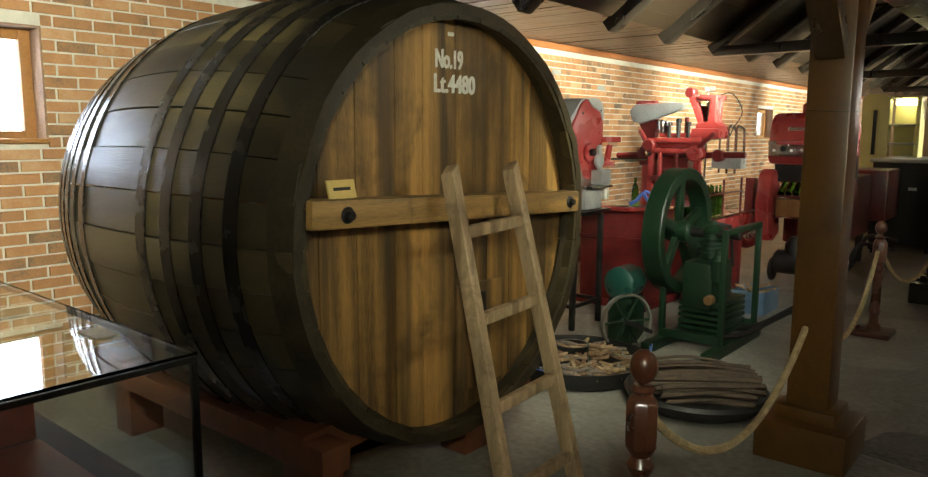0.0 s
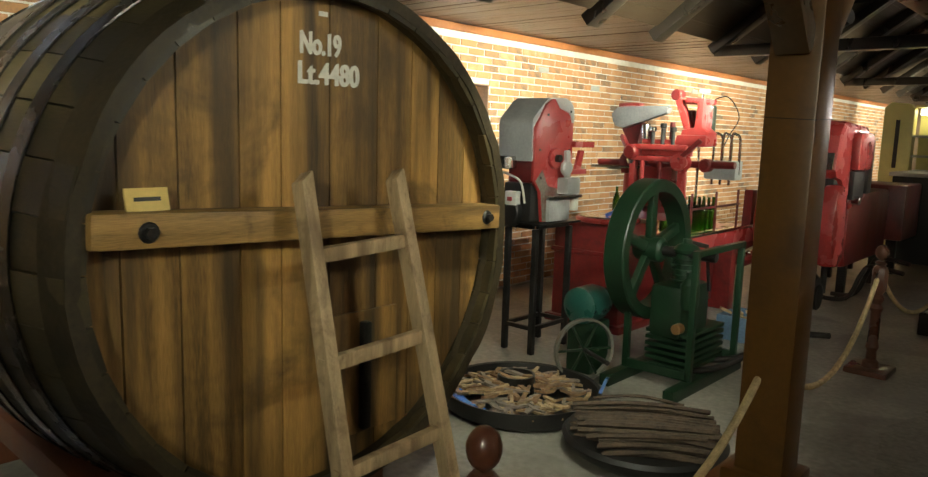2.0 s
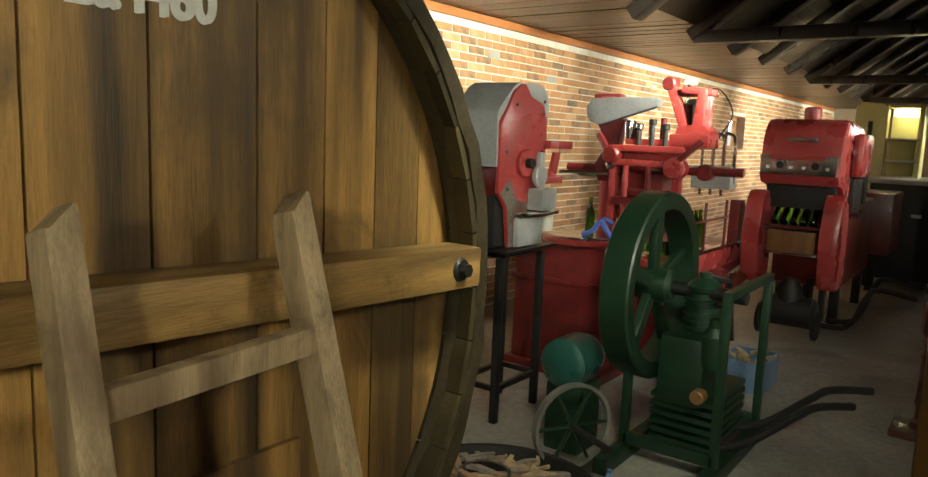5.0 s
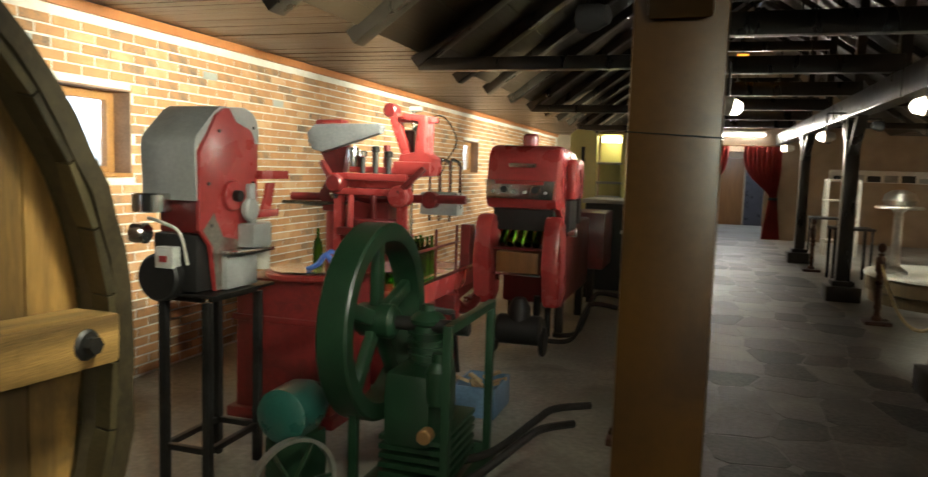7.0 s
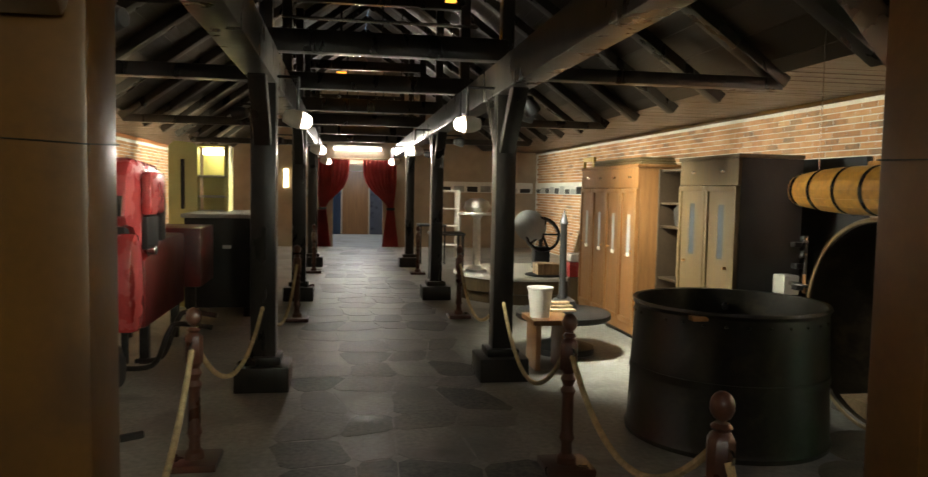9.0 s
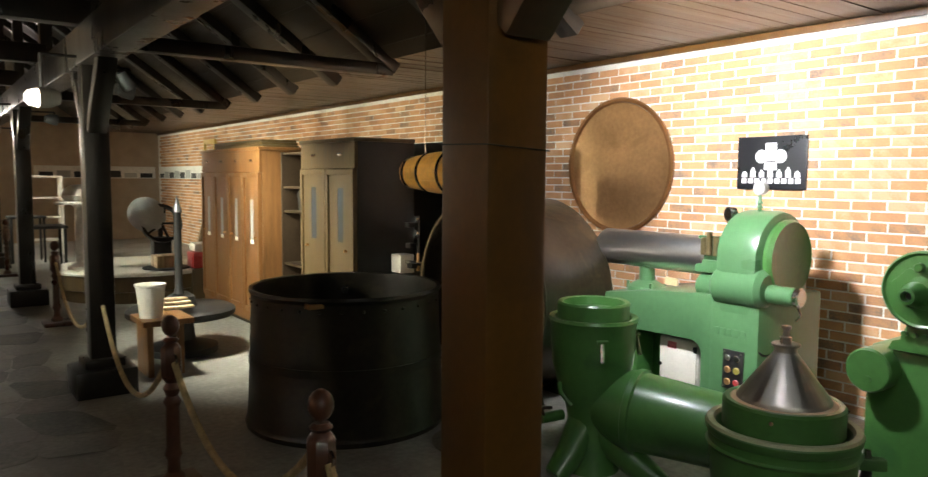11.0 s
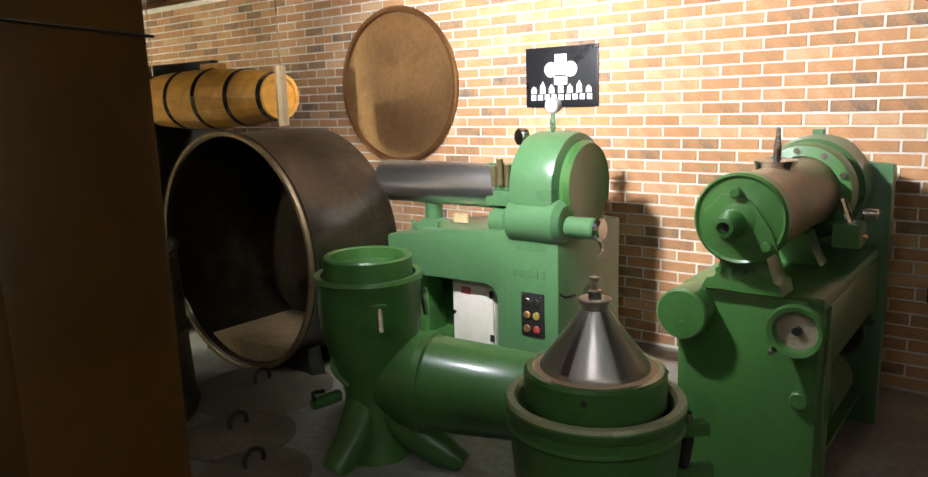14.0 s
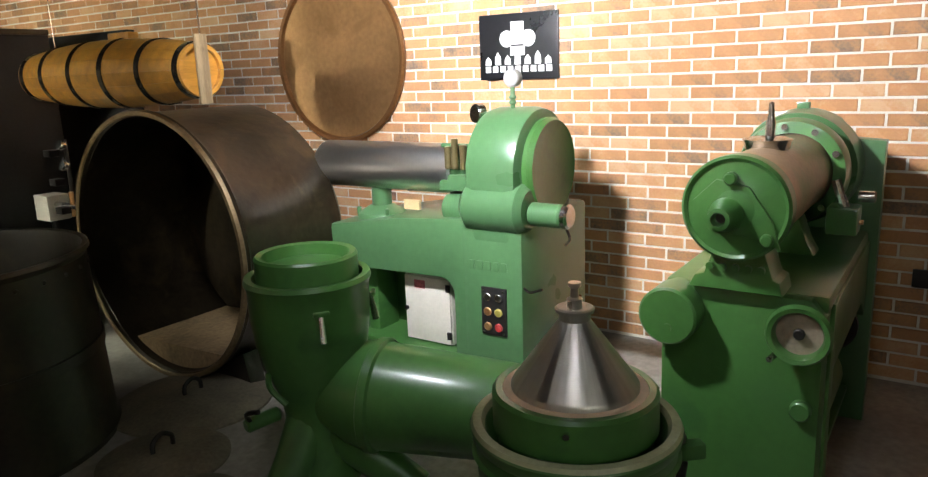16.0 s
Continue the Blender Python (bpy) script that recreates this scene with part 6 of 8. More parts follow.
def drum():
    c = thing("iron_vat", "large open black riveted iron vat on the floor", "vat", (2.14, 6.88, 0))
    m = Matrix.Translation((2.14, 6.88, 0))
    part("shell", lathe(B(), [(0, 0.012), (0.62, 0.012), (0.605, 0.86), (0.61, 0.9), (0.635, 0.905), (0.64, 0.885), (0.622, 0.86), (0.655, 0.06), (0.67, 0.03), (0.665, 0.0), (0, 0)], m, 64), BLACK_DRUM, c)
    part("band", lathe(B(), [(0.637, 0.42), (0.648, 0.42), (0.646, 0.47), (0.635, 0.47)], m, 64), BLACK_DRUM, c)
    for k in range(30):
        a_ = 2 * math.pi * k / 30
        p = Vector((2.14 + 0.622 * math.cos(a_), 6.88 + 0.622 * math.sin(a_), 0.82))
        o = Vector((math.cos(a_), math.sin(a_), 0))
        part("rivet", rod(B(), p, p + o * 0.012, 0.012, 0.006, seg=8), BLACK_DRUM, c)
    part("clip", box(B(), (1.645, 6.40, 0.845), (1.745, 6.47, 0.875), 0.004), COPPER, c)
    b_ = Vector((2.14 + 0.605 * math.cos(1.1), 6.88 + 0.605 * math.sin(1.1), 0.78))
    part("inner_stud", rod(B(), b_, b_ + Vector((-0.03, -0.05, 0)), 0.03, seg=12, rim=0.006), CHROME, c)


drum()


def tank():
    y, z, r = 6.745, 0.742, 0.722
    c = thing("copper_still_drum", "large horizontal open-ended metal drum on wedges", "drum", (3.5, y, 0))
    m = Matrix.Translation((0, y, z)) @ Matrix.Rotation(radians(90), 4, "Y")
    bm = lathe(B(), [(0, 3.86), (r - 0.02, 3.86), (r - 0.016, 3.16), (r + 0.014, 3.14), (r + 0.018, 3.17), (r, 3.2), (r + 0.004, 3.5), (r, 3.84), (r - 0.05, 3.9), (0, 3.94)], m, 72)
    for v in bm.verts:
        v.co += Vector((0, 0, 0.006)) * noise.noise(v.co * 3)
    part("shell", bm, TIN, c)
    # pale bed put in for the lit patch on the drum floor
    bed = [(y + (r - 0.022) * math.cos(radians(a)), z + (r - 0.022) * math.sin(radians(a))) for a in range(233, 308, 5)]
    part("sediment", prism(B(), bed, 3.2, 3.85, "x"), material("lit_drum_floor", (0.30, 0.20, 0.10), 0.85, vary=0.3, scale=4, grain=40, bump=0.5), c, "added pale brown bed standing for the lit drum floor", 0)
    part("rim", lathe(B(), [(r - 0.014, 3.135), (r - 0.008, 3.128), (r + 0.012, 3.128), (r + 0.02, 3.145), (r + 0.01, 3.16)], m, 72), material("rim_worn", (0.24, 0.17, 0.09), 0.4, 0.6, vary=0.25), c, "worn bright rim")
    for x in (3.3, 3.7):
        for s_ in (-1, 1):
            part("wedge", prism(B(), [(y + s_ * 0.18, 0.0), (y + s_ * 0.55, 0.0), (y + s_ * 0.5, 0.19), (y + s_ * 0.36, 0.12)], x - 0.05, x + 0.05, "x", 0.004), BLACK_TIMBER, c)
    for k in range(4):
        part("bracket", box(B(), (3.10, y + 0.80 + 0.02 * k, 0.70 + 0.17 * k), (3.16, y + 0.87 + 0.02 * k, 0.74 + 0.17 * k), 0.004), IRON, c)
    v = thing("valve_box", "small pale valve box with a brass tap", "valve", (3.2, 7.85, 0.8))
    part("body", box(B(), (3.14, 7.80, 0.80), (3.28, 7.96, 0.96), 0.008), BEIGE, v)
    part("pipe", rod(B(), (3.2, 7.55, 0.9), (3.2, 7.80, 0.9), 0.02, seg=10), CHROME, v)
    part("tap", rod(B(), (3.2, 7.62, 0.84), (3.2, 7.62, 0.99), 0.014, seg=8), COPPER, v)
    part("post", rod(B(), (3.21, 7.88, 0.0), (3.21, 7.88, 0.8), 0.02, seg=10), IRON, v)
    for zz in (1.15, 1.27):
        part("gauge", lathe(B(), [(0, -0.02), (0.03, -0.02), (0.035, 0.0), (0.03, 0.01), (0, 0.012)], Matrix.Translation((3.2, 7.66, zz)) @ Matrix.Rotation(radians(-70), 4, "Y"), 16), CHROME, v)
    part("riser", rod(B(), (3.23, 7.66, 0.9), (3.23, 7.66, 1.3), 0.012, seg=8), IRON, v)


tank()


def hanging_barrel():
    x, z, y0, y1 = 3.1, 1.665, 6.12, 7.56
    c = thing("honey_barrel", "long honey-coloured oak barrel hung on wires with iron hoops", "barrel", (x, 6.9, z))
    mid, half = (y0 + y1) / 2, (y1 - y0) / 2

    def rad(y):
        return 0.122 + 0.05 * (1 - ((y - mid) / half) ** 2)
    n = 16
    for i in range(n):
        a0, a1 = 2 * math.pi * i / n, 2 * math.pi * (i + 0.97) / n
        bm = B()
        rows = []
        for k in range(13):
            y = y0 + (y1 - y0) * k / 12
            rows.append([bm.verts.new((x + q * math.cos(a), y, z + q * math.sin(a))) for q, a in ((rad(y), a0), (rad(y), (a0 + a1) / 2), (rad(y), a1), (rad(y) - 0.018, a1), (rad(y) - 0.018, a0))])
        for lo, hi in zip(rows, rows[1:]):
            for k in range(5):
                bm.faces.new([lo[k], lo[(k + 1) % 5], hi[(k + 1) % 5], hi[k]])
        bm.faces.new(rows[0][::-1])
        bm.faces.new(rows[-1])
        bmesh.ops.recalc_face_normals(bm, faces=bm.faces)
        part("stave", bm, HONEY, c)
    toY = Matrix.Translation((x, 0, z)) @ Matrix.Rotation(radians(-90), 4, "X")
    for y in (y0 + 0.03, y0 + 0.28, y0 + 0.56, y1 - 0.6, y1 - 0.3, y1 - 0.05):
        part("hoop", lathe(B(), [(rad(y - 0.015) + 0.001, y - 0.017), (rad(y) + 0.005, y - 0.017), (rad(y) + 0.005, y + 0.017), (rad(y + 0.015) + 0.001, y + 0.017)], toY, 40), HOOP, c, "dark iron hoop")
    part("head", lathe(B(), [(0, y0 + 0.025), (rad(y0) - 0.016, y0 + 0.025), (rad(y0) - 0.016, y0 + 0.04), (0, y0 + 0.04)], toY, 32), HONEY, c)
    part("head", lathe(B(), [(0, y1 - 0.04), (rad(y1) - 0.016, y1 - 0.04), (rad(y1) - 0.016, y1 - 0.025), (0, y1 - 0.025)], toY, 32), HONEY, c)
    part("bung_block", box(B(), (x - 0.03, 6.62, z + rad(6.7) - 0.006), (x + 0.03, 6.80, z + rad(6.7) + 0.03), 0.01), HONEY, c)
    part("hang_board", box(B(), (x - 0.035, y0 - 0.018, z - 0.155), (x + 0.03, y0 - 0.003, z + 0.16), 0.003), LADDER, c, "pale wooden hanging board")
    part("wire", rod(B(), (x, y0 - 0.01, z + 0.14), (x, y0 - 0.01, 3.45), 0.004, seg=6), CHROME, c)
    part("wire", rod(B(), (x, y1 - 0.2, z + 0.14), (x, y1 - 0.2, 3.45), 0.004, seg=6), CHROME, c)


hanging_barrel()
single("dark_partition", box(B(), (3.7, 7.62, 0), (3.76, 9.0, 1.95), 0.006), BLACK, "black painted partition board behind the drum", "partition")


def wall_things_east():
    t = thing("copper_tray", "big round copper tray hung on the brick wall", "tray", (RW, 6.96, 1.74))
    m = Matrix.Translation((RW - 0.012, 6.96, 1.74)) @ Matrix.Rotation(radians(-90), 4, "Y") @ Matrix.Scale(1.0, 4)
    part("dish", lathe(B(), [(0, 0.012), (0.55, 0.014), (0.565, 0.02), (0.57, 0.0), (0, 0)], m, 72), COPPER, t)
    part("rim", lathe(B(), [(0.56, 0.012), (0.575, 0.042), (0.6, 0.046), (0.612, 0.03), (0.605, 0.006), (0.56, 0.0)], m, 72), material("tray_rim", (0.28, 0.13, 0.05), 0.35, 0.7, vary=0.15), t, "darker rolled rim")
    p = thing("wall_sign", "black sign board with a white emblem and lettering shapes", "sign", (RW, 5.48, 1.75))
    y0, y1, z0, z1 = 5.205, 5.755, 1.555, 1.95
    x = RW - 0.012
    part("board", box(B(), (x - 0.02, y0, z0), (x, y1, z1), 0.004), material("sign_black", (0.012, 0.012, 0.014), 0.3, vary=0.1), p)
    cy = (y0 + y1) / 2
    xf = x - 0.0215
    def plate(lo, hi):
        part("emblem", box(B(), (xf - 0.001, lo[0], lo[1]), (xf, hi[0], hi[1]), 0), WHITE_PAINT, p, smooth=0)
    plate((cy - 0.045, 1.83), (cy + 0.045, 1.90))
    for dy in (-0.075, 0.075):
        part("emblem", lathe(B(), [(0, 0.001), (0.05, 0.001), (0.05, 0), (0, 0)], Matrix.Translation((xf, cy + dy, 1.80)) @ Matrix.Rotation(radians(-90), 4, "Y"), 24), WHITE_PAINT, p)
    plate((cy - 0.10, 1.765), (cy + 0.10, 1.83))
    plate((cy - 0.05, 1.70), (cy + 0.05, 1.755))
    for k in range(7):
        yy = cy - 0.21 + 0.07 * k
        hgt = (0.05, 0.08, 0.06, 0.085, 0.06, 0.08, 0.05)[k]
        part("emblem", prism(B(), [(yy - 0.022, 1.645), (yy + 0.022, 1.645), (yy + 0.02, 1.645 + hgt * 0.6), (yy, 1.645 + hgt), (yy - 0.02, 1.645 + hgt * 0.6)], xf - 0.001, xf, "x"), WHITE_PAINT, p, smooth=0)
    for k in range(9):
        yy = cy - 0.235 + 0.0535 * k
        plate((yy, 1.60), (yy + 0.038, 1.638))
    s = thing("wall_socket", "small black wall socket on the brick", "socket", (RW, 3.28, 0.55))
    part("plate", box(B(), (RW - 0.025, 3.22, 0.51), (RW - 0.002, 3.31, 0.6), 0.006), BLACK, s)


wall_things_east()


# ---- green centrifuges ----
def separator():
    c = thing("green_separator", "mint-green cast centrifuge machine with a steel cylinder", "machine", (4.1, 5.3, 0))
    X, XB = 3.76, 4.45
    # bench with an arched opening
    outer = [(4.83, 0.0), (5.22, 0.0), (5.22, 0.50)] + arc(5.30, 0.52, 0.08, 180, 90, 5) + [(5.80, 0.60)] + arc(5.80, 0.52, 0.08, 90, 0, 5) + [(5.92, 0.2), (6.1, 0.2), (6.3, 0.62)] + arc(6.2, 0.66, 0.1, 0, 70, 5) + [(6.05, 0.82), (5.55, 0.895), (5.14, 0.92), (4.83, 0.92)]
    part("bench", prism(B(), outer, X, XB, "x", 0.025), MINT, c, "mint-green cast bench")
    part("rear_leg", box(B(), (X + 0.25, 5.9, 0), (XB, 6.12, 0.3), 0.02), MINT, c)
    part("inner_wall", box(B(), (X + 0.32, 5.22, 0.0), (X + 0.36, 6.0, 0.62), 0), GREEN, c)
    part("inner_rib", box(B(), (X + 0.12, 5.82, 0.1), (X + 0.3, 5.9, 0.6), 0.02), GREEN, c)
    part("bottom_sill", box(B(), (X + 0.02, 5.2, 0.0), (XB - 0.1, 6.0, 0.2), 0.02), GREEN, c)
    # column and head: rounded casting seen in the plane across the bench
    head = [(X - 0.01, 0.80), (X - 0.03, 1.05)] + arc(X + 0.27, 1.14, 0.30, 170, 10, 16) + [(X + 0.58, 1.0), (X + 0.56, 0.80)]
    part("head", prism(B(), head, 4.84, 5.12, "y", 0.05), MINT, c, "rounded mint-green head casting")
    part("column", box(B(), (X - 0.012, 4.815, 0.0), (X + 0.705, 5.15, 0.925), 0.03), MINT, c)
    m = Matrix.Translation((X + 0.28, 0, 1.15)) @ Matrix.Rotation(radians(90), 4, "X")
    part("disc_cover", lathe(B(), [(0.235, -4.86), (0.24, -4.815), (0.225, -4.79), (0.21, -4.80), (0.0, -4.80)], m, 48), GREEN, c, "round green cover plate")
    part("lower_boss", rod(B(), (X + 0.05, 4.80, 0.98), (X + 0.05, 5.14, 0.98), 0.12, seg=28, rim=0.03), MINT, c)
    part("bearing", rod(B(), (X + 0.10, 5.12, 0.95), (X + 0.10, 5.30, 0.95), 0.075, seg=24, rim=0.015), MINT, c)
    part("bearing_nut", rod(B(), (X + 0.10, 5.30, 0.95), (X + 0.10, 5.315, 0.95), 0.03, seg=10), CHROME, c)
    part("output_shaft", rod(B(), (X + 0.06, 4.80, 0.96), (X + 0.06, 4.64, 0.96), 0.055, seg=22, rim=0.008), MINT, c)
    part("shaft_cap", rod(B(), (X + 0.06, 4.64, 0.96), (X + 0.06, 4.60, 0.96), 0.058, seg=22, rim=0.01), CHROME, c)
    part("clamp_lever", tube(B(), [(X + 0.06, 4.62, 0.90), (X + 0.05, 4.60, 0.86), (X + 0.04, 4.62, 0.83)], 0.007, 6), CHROME, c)
    part("latch", tube(B(), [(X - 0.02, 4.80, 0.62), (X - 0.035, 4.76, 0.61), (X - 0.03, 4.70, 0.63)], 0.007, 6), CHROME, c)
    # steel cylinder and its fittings
    cy = Matrix.Translation((X + 0.18, 0, 1.135)) @ Matrix.Rotation(radians(-90), 4, "X")
    part("cylinder", lathe(B(), [(0, 5.26), (0.115, 5.26), (0.127, 5.27), (0.127, 6.17), (0.117, 6.185), (0.0, 6.185)], cy, 48), POLISHED, c, "polished steel cylinder")
    part("cylinder_seat", lathe(B(), [(0.05, 5.08), (0.06, 5.17), (0.105, 5.23), (0.115, 5.27)], cy, 32), MINT, c)
    part("guard", prism(B(), [(5.16, 1.04), (5.32, 1.04), (5.32, 1.08), (5.28, 1.12), (5.16, 1.12)], X + 0.06, X + 0.28, "x", 0.006), MINT, c)
    for dy, dz in ((5.17, 0.10), (5.22, 0.13), (5.26, 0.09)):
        part("nozzle", rod(B(), (X + 0.06, dy, 1.15), (X + 0.06, dy, 1.17 + dz), 0.018, seg=12, rim=0.004), material("old_brass", (0.30, 0.24, 0.12), 0.35, 0.8), c)
    part("spring_bar", rod(B(), (X + 0.1, 5.12, 1.26), (X + 0.1, 5.32, 1.26), 0.012, seg=8), MINT, c)
    part("pedestal", rod(B(), (X + 0.18, 5.80, 0.86), (X + 0.18, 5.80, 1.08), 0.055, seg=20), MINT, c)
    part("pedestal_foot", lathe(B(), [(0, 0.84), (0.14, 0.84), (0.13, 0.88), (0.06, 0.92)], Matrix.Translation((X + 0.18, 5.80, 0)), 24), MINT, c)
    for dy in (-0.1, 0.1):
        part("stud", rod(B(), (X + 0.10, 5.80 + dy, 0.86), (X + 0.10, 5.80 + dy, 0.91), 0.012, seg=8), MINT, c)
    part("drain_pipe", rod(B(), (X + 0.05, 6.16, 1.08), (X + 0.02, 6.18, 0.84), 0.012, seg=10), CHROME, c)
    part("drain_tap", rod(B(), (X - 0.02, 6.19, 0.83), (X + 0.06, 6.19, 0.83), 0.026, seg=12, rim=0.006), CHROME, c)
    # gauges
    part("gauge_stem", lathe(B(), [(0.012, 1.42), (0.012, 1.45), (0.02, 1.46), (0.012, 1.475), (0.02, 1.485), (0.012, 1.5), (0.012, 1.54)], Matrix.Translation((X + 0.22, 4.98, 0)), 12), MINT, c)
    part("gauge", rod(B(), (X + 0.20, 4.98, 1.575), (X + 0.25, 4.98, 1.575), 0.042, seg=22, rim=0.006), GREY_PAINT, c)
    part("side_gauge", rod(B(), (X + 0.17, 5.17, 1.41), (X + 0.215, 5.15, 1.41), 0.048, seg=22, rim=0.006), CHROME, c)
    part("side_gauge_stem", rod(B(), (X + 0.2, 5.16, 1.38), (X + 0.2, 5.10, 1.32), 0.01, seg=8), CHROME, c)
    # control plate with switches
    k = part("switch_plate", box(B(), (X - 0.022, 4.90, 0.36), (X - 0.01, 5.04, 0.60), 0.004), BLACK, c, "black switch plate")
    cols = [CHROME, CHROME, COPPER, material("yellow_button", (0.3, 0.25, 0.05), 0.4), COPPER, RED]
    for i in range(6):
        yy, zz = 5.0 - 0.06 * (i % 2), 0.555 - 0.075 * (i // 2)
        part("button", rod(B(), (X - 0.022, yy, zz), (X - 0.036, yy, zz), 0.021, seg=16, rim=0.004), cols[i], k)
    for yy in (4.915, 5.025):
        for zz in (0.375, 0.585):
            part("screw", rod(B(), (X - 0.022, yy, zz), (X - 0.026, yy, zz), 0.006, seg=8), CHROME, k)
    # raised letters on the column, worn
    for i in range(5):
        part("cast_mark", box(B(), (X - 0.018, 5.075 - 0.045 * i, 0.68), (X - 0.012, 5.105 - 0.045 * i, 0.725), 0.002), MINT, c)
    part("paper_label", box(B(), (X + 0.12, 5.50, 0.915), (X + 0.14, 5.60, 0.965), 0.001), material("kraft_label", (0.55, 0.42, 0.22), 0.7), c)
    e = thing("electric_box", "beige metal electric cabinet under the bench", "electric box", (X + 0.16, 5.5, 0.2))
    part("body", box(B(), (X + 0.10, 5.30, 0.205), (X + 0.30, 5.60, 0.57), 0.006), BEIGE, e)
    part("door", box(B(), (X + 0.085, 5.305, 0.21), (X + 0.10, 5.595, 0.565), 0.004), BEIGE, e)
    for zz in (0.26, 0.52):
        part("hinge", box(B(), (X + 0.078, 5.30, zz - 0.02), (X + 0.088, 5.325, zz + 0.02), 0.002), IRON, e)
    part("sticker", box(B(), (X + 0.083, 5.46, 0.50), (X + 0.085, 5.53, 0.545), 0), material("red_blue_sticker", (0.5, 0.12, 0.14), 0.4, vary=0.4, scale=40), e)
    part("lock", rod(B(), (X + 0.085, 5.585, 0.38), (X + 0.075, 5.585, 0.38), 0.012, seg=10), IRON, e)


separator()


def vessel():
    x, y = 2.83, 5.26
    c = thing("green_pump_vessel", "dark green cast vessel with a bent horizontal barrel", "machine", (x, y, 0))
    m = Matrix.Translation((x, y, 0))
    part("bowl", lathe(B(), [(0.215, 0.80), (0.215, 0.865), (0.242, 0.868), (0.248, 0.85), (0.236, 0.82), (0.235, 0.72), (0.222, 0.60), (0.19, 0.48), (0.15, 0.38), (0.135, 0.30), (0.14, 0.1), (0.16, 0.0)], m, 48), GREEN, c)
    part("bowl_floor", lathe(B(), [(0, 0.80), (0.215, 0.80)], m, 48), GREEN, c)
    part("collar", lathe(B(), [(0.0, 0.90), (0.165, 0.90), (0.17, 0.945), (0.192, 0.95), (0.20, 0.94), (0.20, 0.81), (0.19, 0.80)], m, 48), GREEN, c)
    for k in range(4):
        a_ = radians(235 + 75 * k)
        p = Vector((x + 0.236 * math.cos(a_), y + 0.236 * math.sin(a_), 0.77))
        o = Vector((math.cos(a_), math.sin(a_), 0))
        lat = part("toggle_latch", rod(B(), p + Vector((0, 0, 0.0)), p + o * 0.02 + Vector((0, 0, -0.11)), 0.011, 0.014, seg=10), CHROME, c, "worn latch bolt")
        part("latch_bar", bar(B(), p + o * 0.015 - Vector((-o.y, o.x, 0)) * 0.03, p + o * 0.015 + Vector((-o.y, o.x, 0)) * 0.03, 0.018, 0.018, 0.004), GREEN, lat)
    a_, b_ = Vector((x + 0.03, y - 0.05, 0.38)), Vector((3.12, 4.42, 0.34))
    fm = frame_to(a_, b_)
    L = (b_ - a_).length
    part("barrel", lathe(B(), [(0.15, 0.0), (0.205, 0.12), (0.222, 0.20), (0.222, 0.23), (0.213, 0.24), (0.20, 0.5), (0.185, L - 0.05), (0.17, L), (0, L)], fm, 44), GREEN, c, "dark green horizontal barrel")
    part("barrel_band", lathe(B(), [(0.222, 0.195), (0.229, 0.20), (0.229, 0.232), (0.222, 0.237)], fm, 44), GREEN, c)
    for p, q in (((x - 0.02, y + 0.0, 0.30), (x - 0.26, y + 0.02, 0.0)), ((x, y, 0.30), (x + 0.12, y - 0.42, 0.0)), ((x, y, 0.30), (x + 0.22, y + 0.16, 0.0))):
        part("foot", tube(B(), [p, Vector(p).lerp(Vector(q), 0.5) + Vector((0, 0, -0.03)), q], 0.11, 14, 0.55), GREEN, c)
    part("side_handle", tube(B(), [(x - 0.19, y + 0.06, 0.5), (x - 0.22, y + 0.02, 0.46), (x - 0.20, y - 0.04, 0.40)], 0.012, 8), GREEN, c)
    part("side_cock", rod(B(), (x - 0.12, y + 0.10, 0.30), (x - 0.26, y + 0.14, 0.29), 0.03, seg=14, rim=0.008), GREEN, c)
    part("cock_lever", tube(B(), [(x - 0.24, y + 0.13, 0.3), (x - 0.28, y + 0.1, 0.36), (x - 0.27, y + 0.04, 0.38)], 0.01, 8), IRON, c)


vessel()


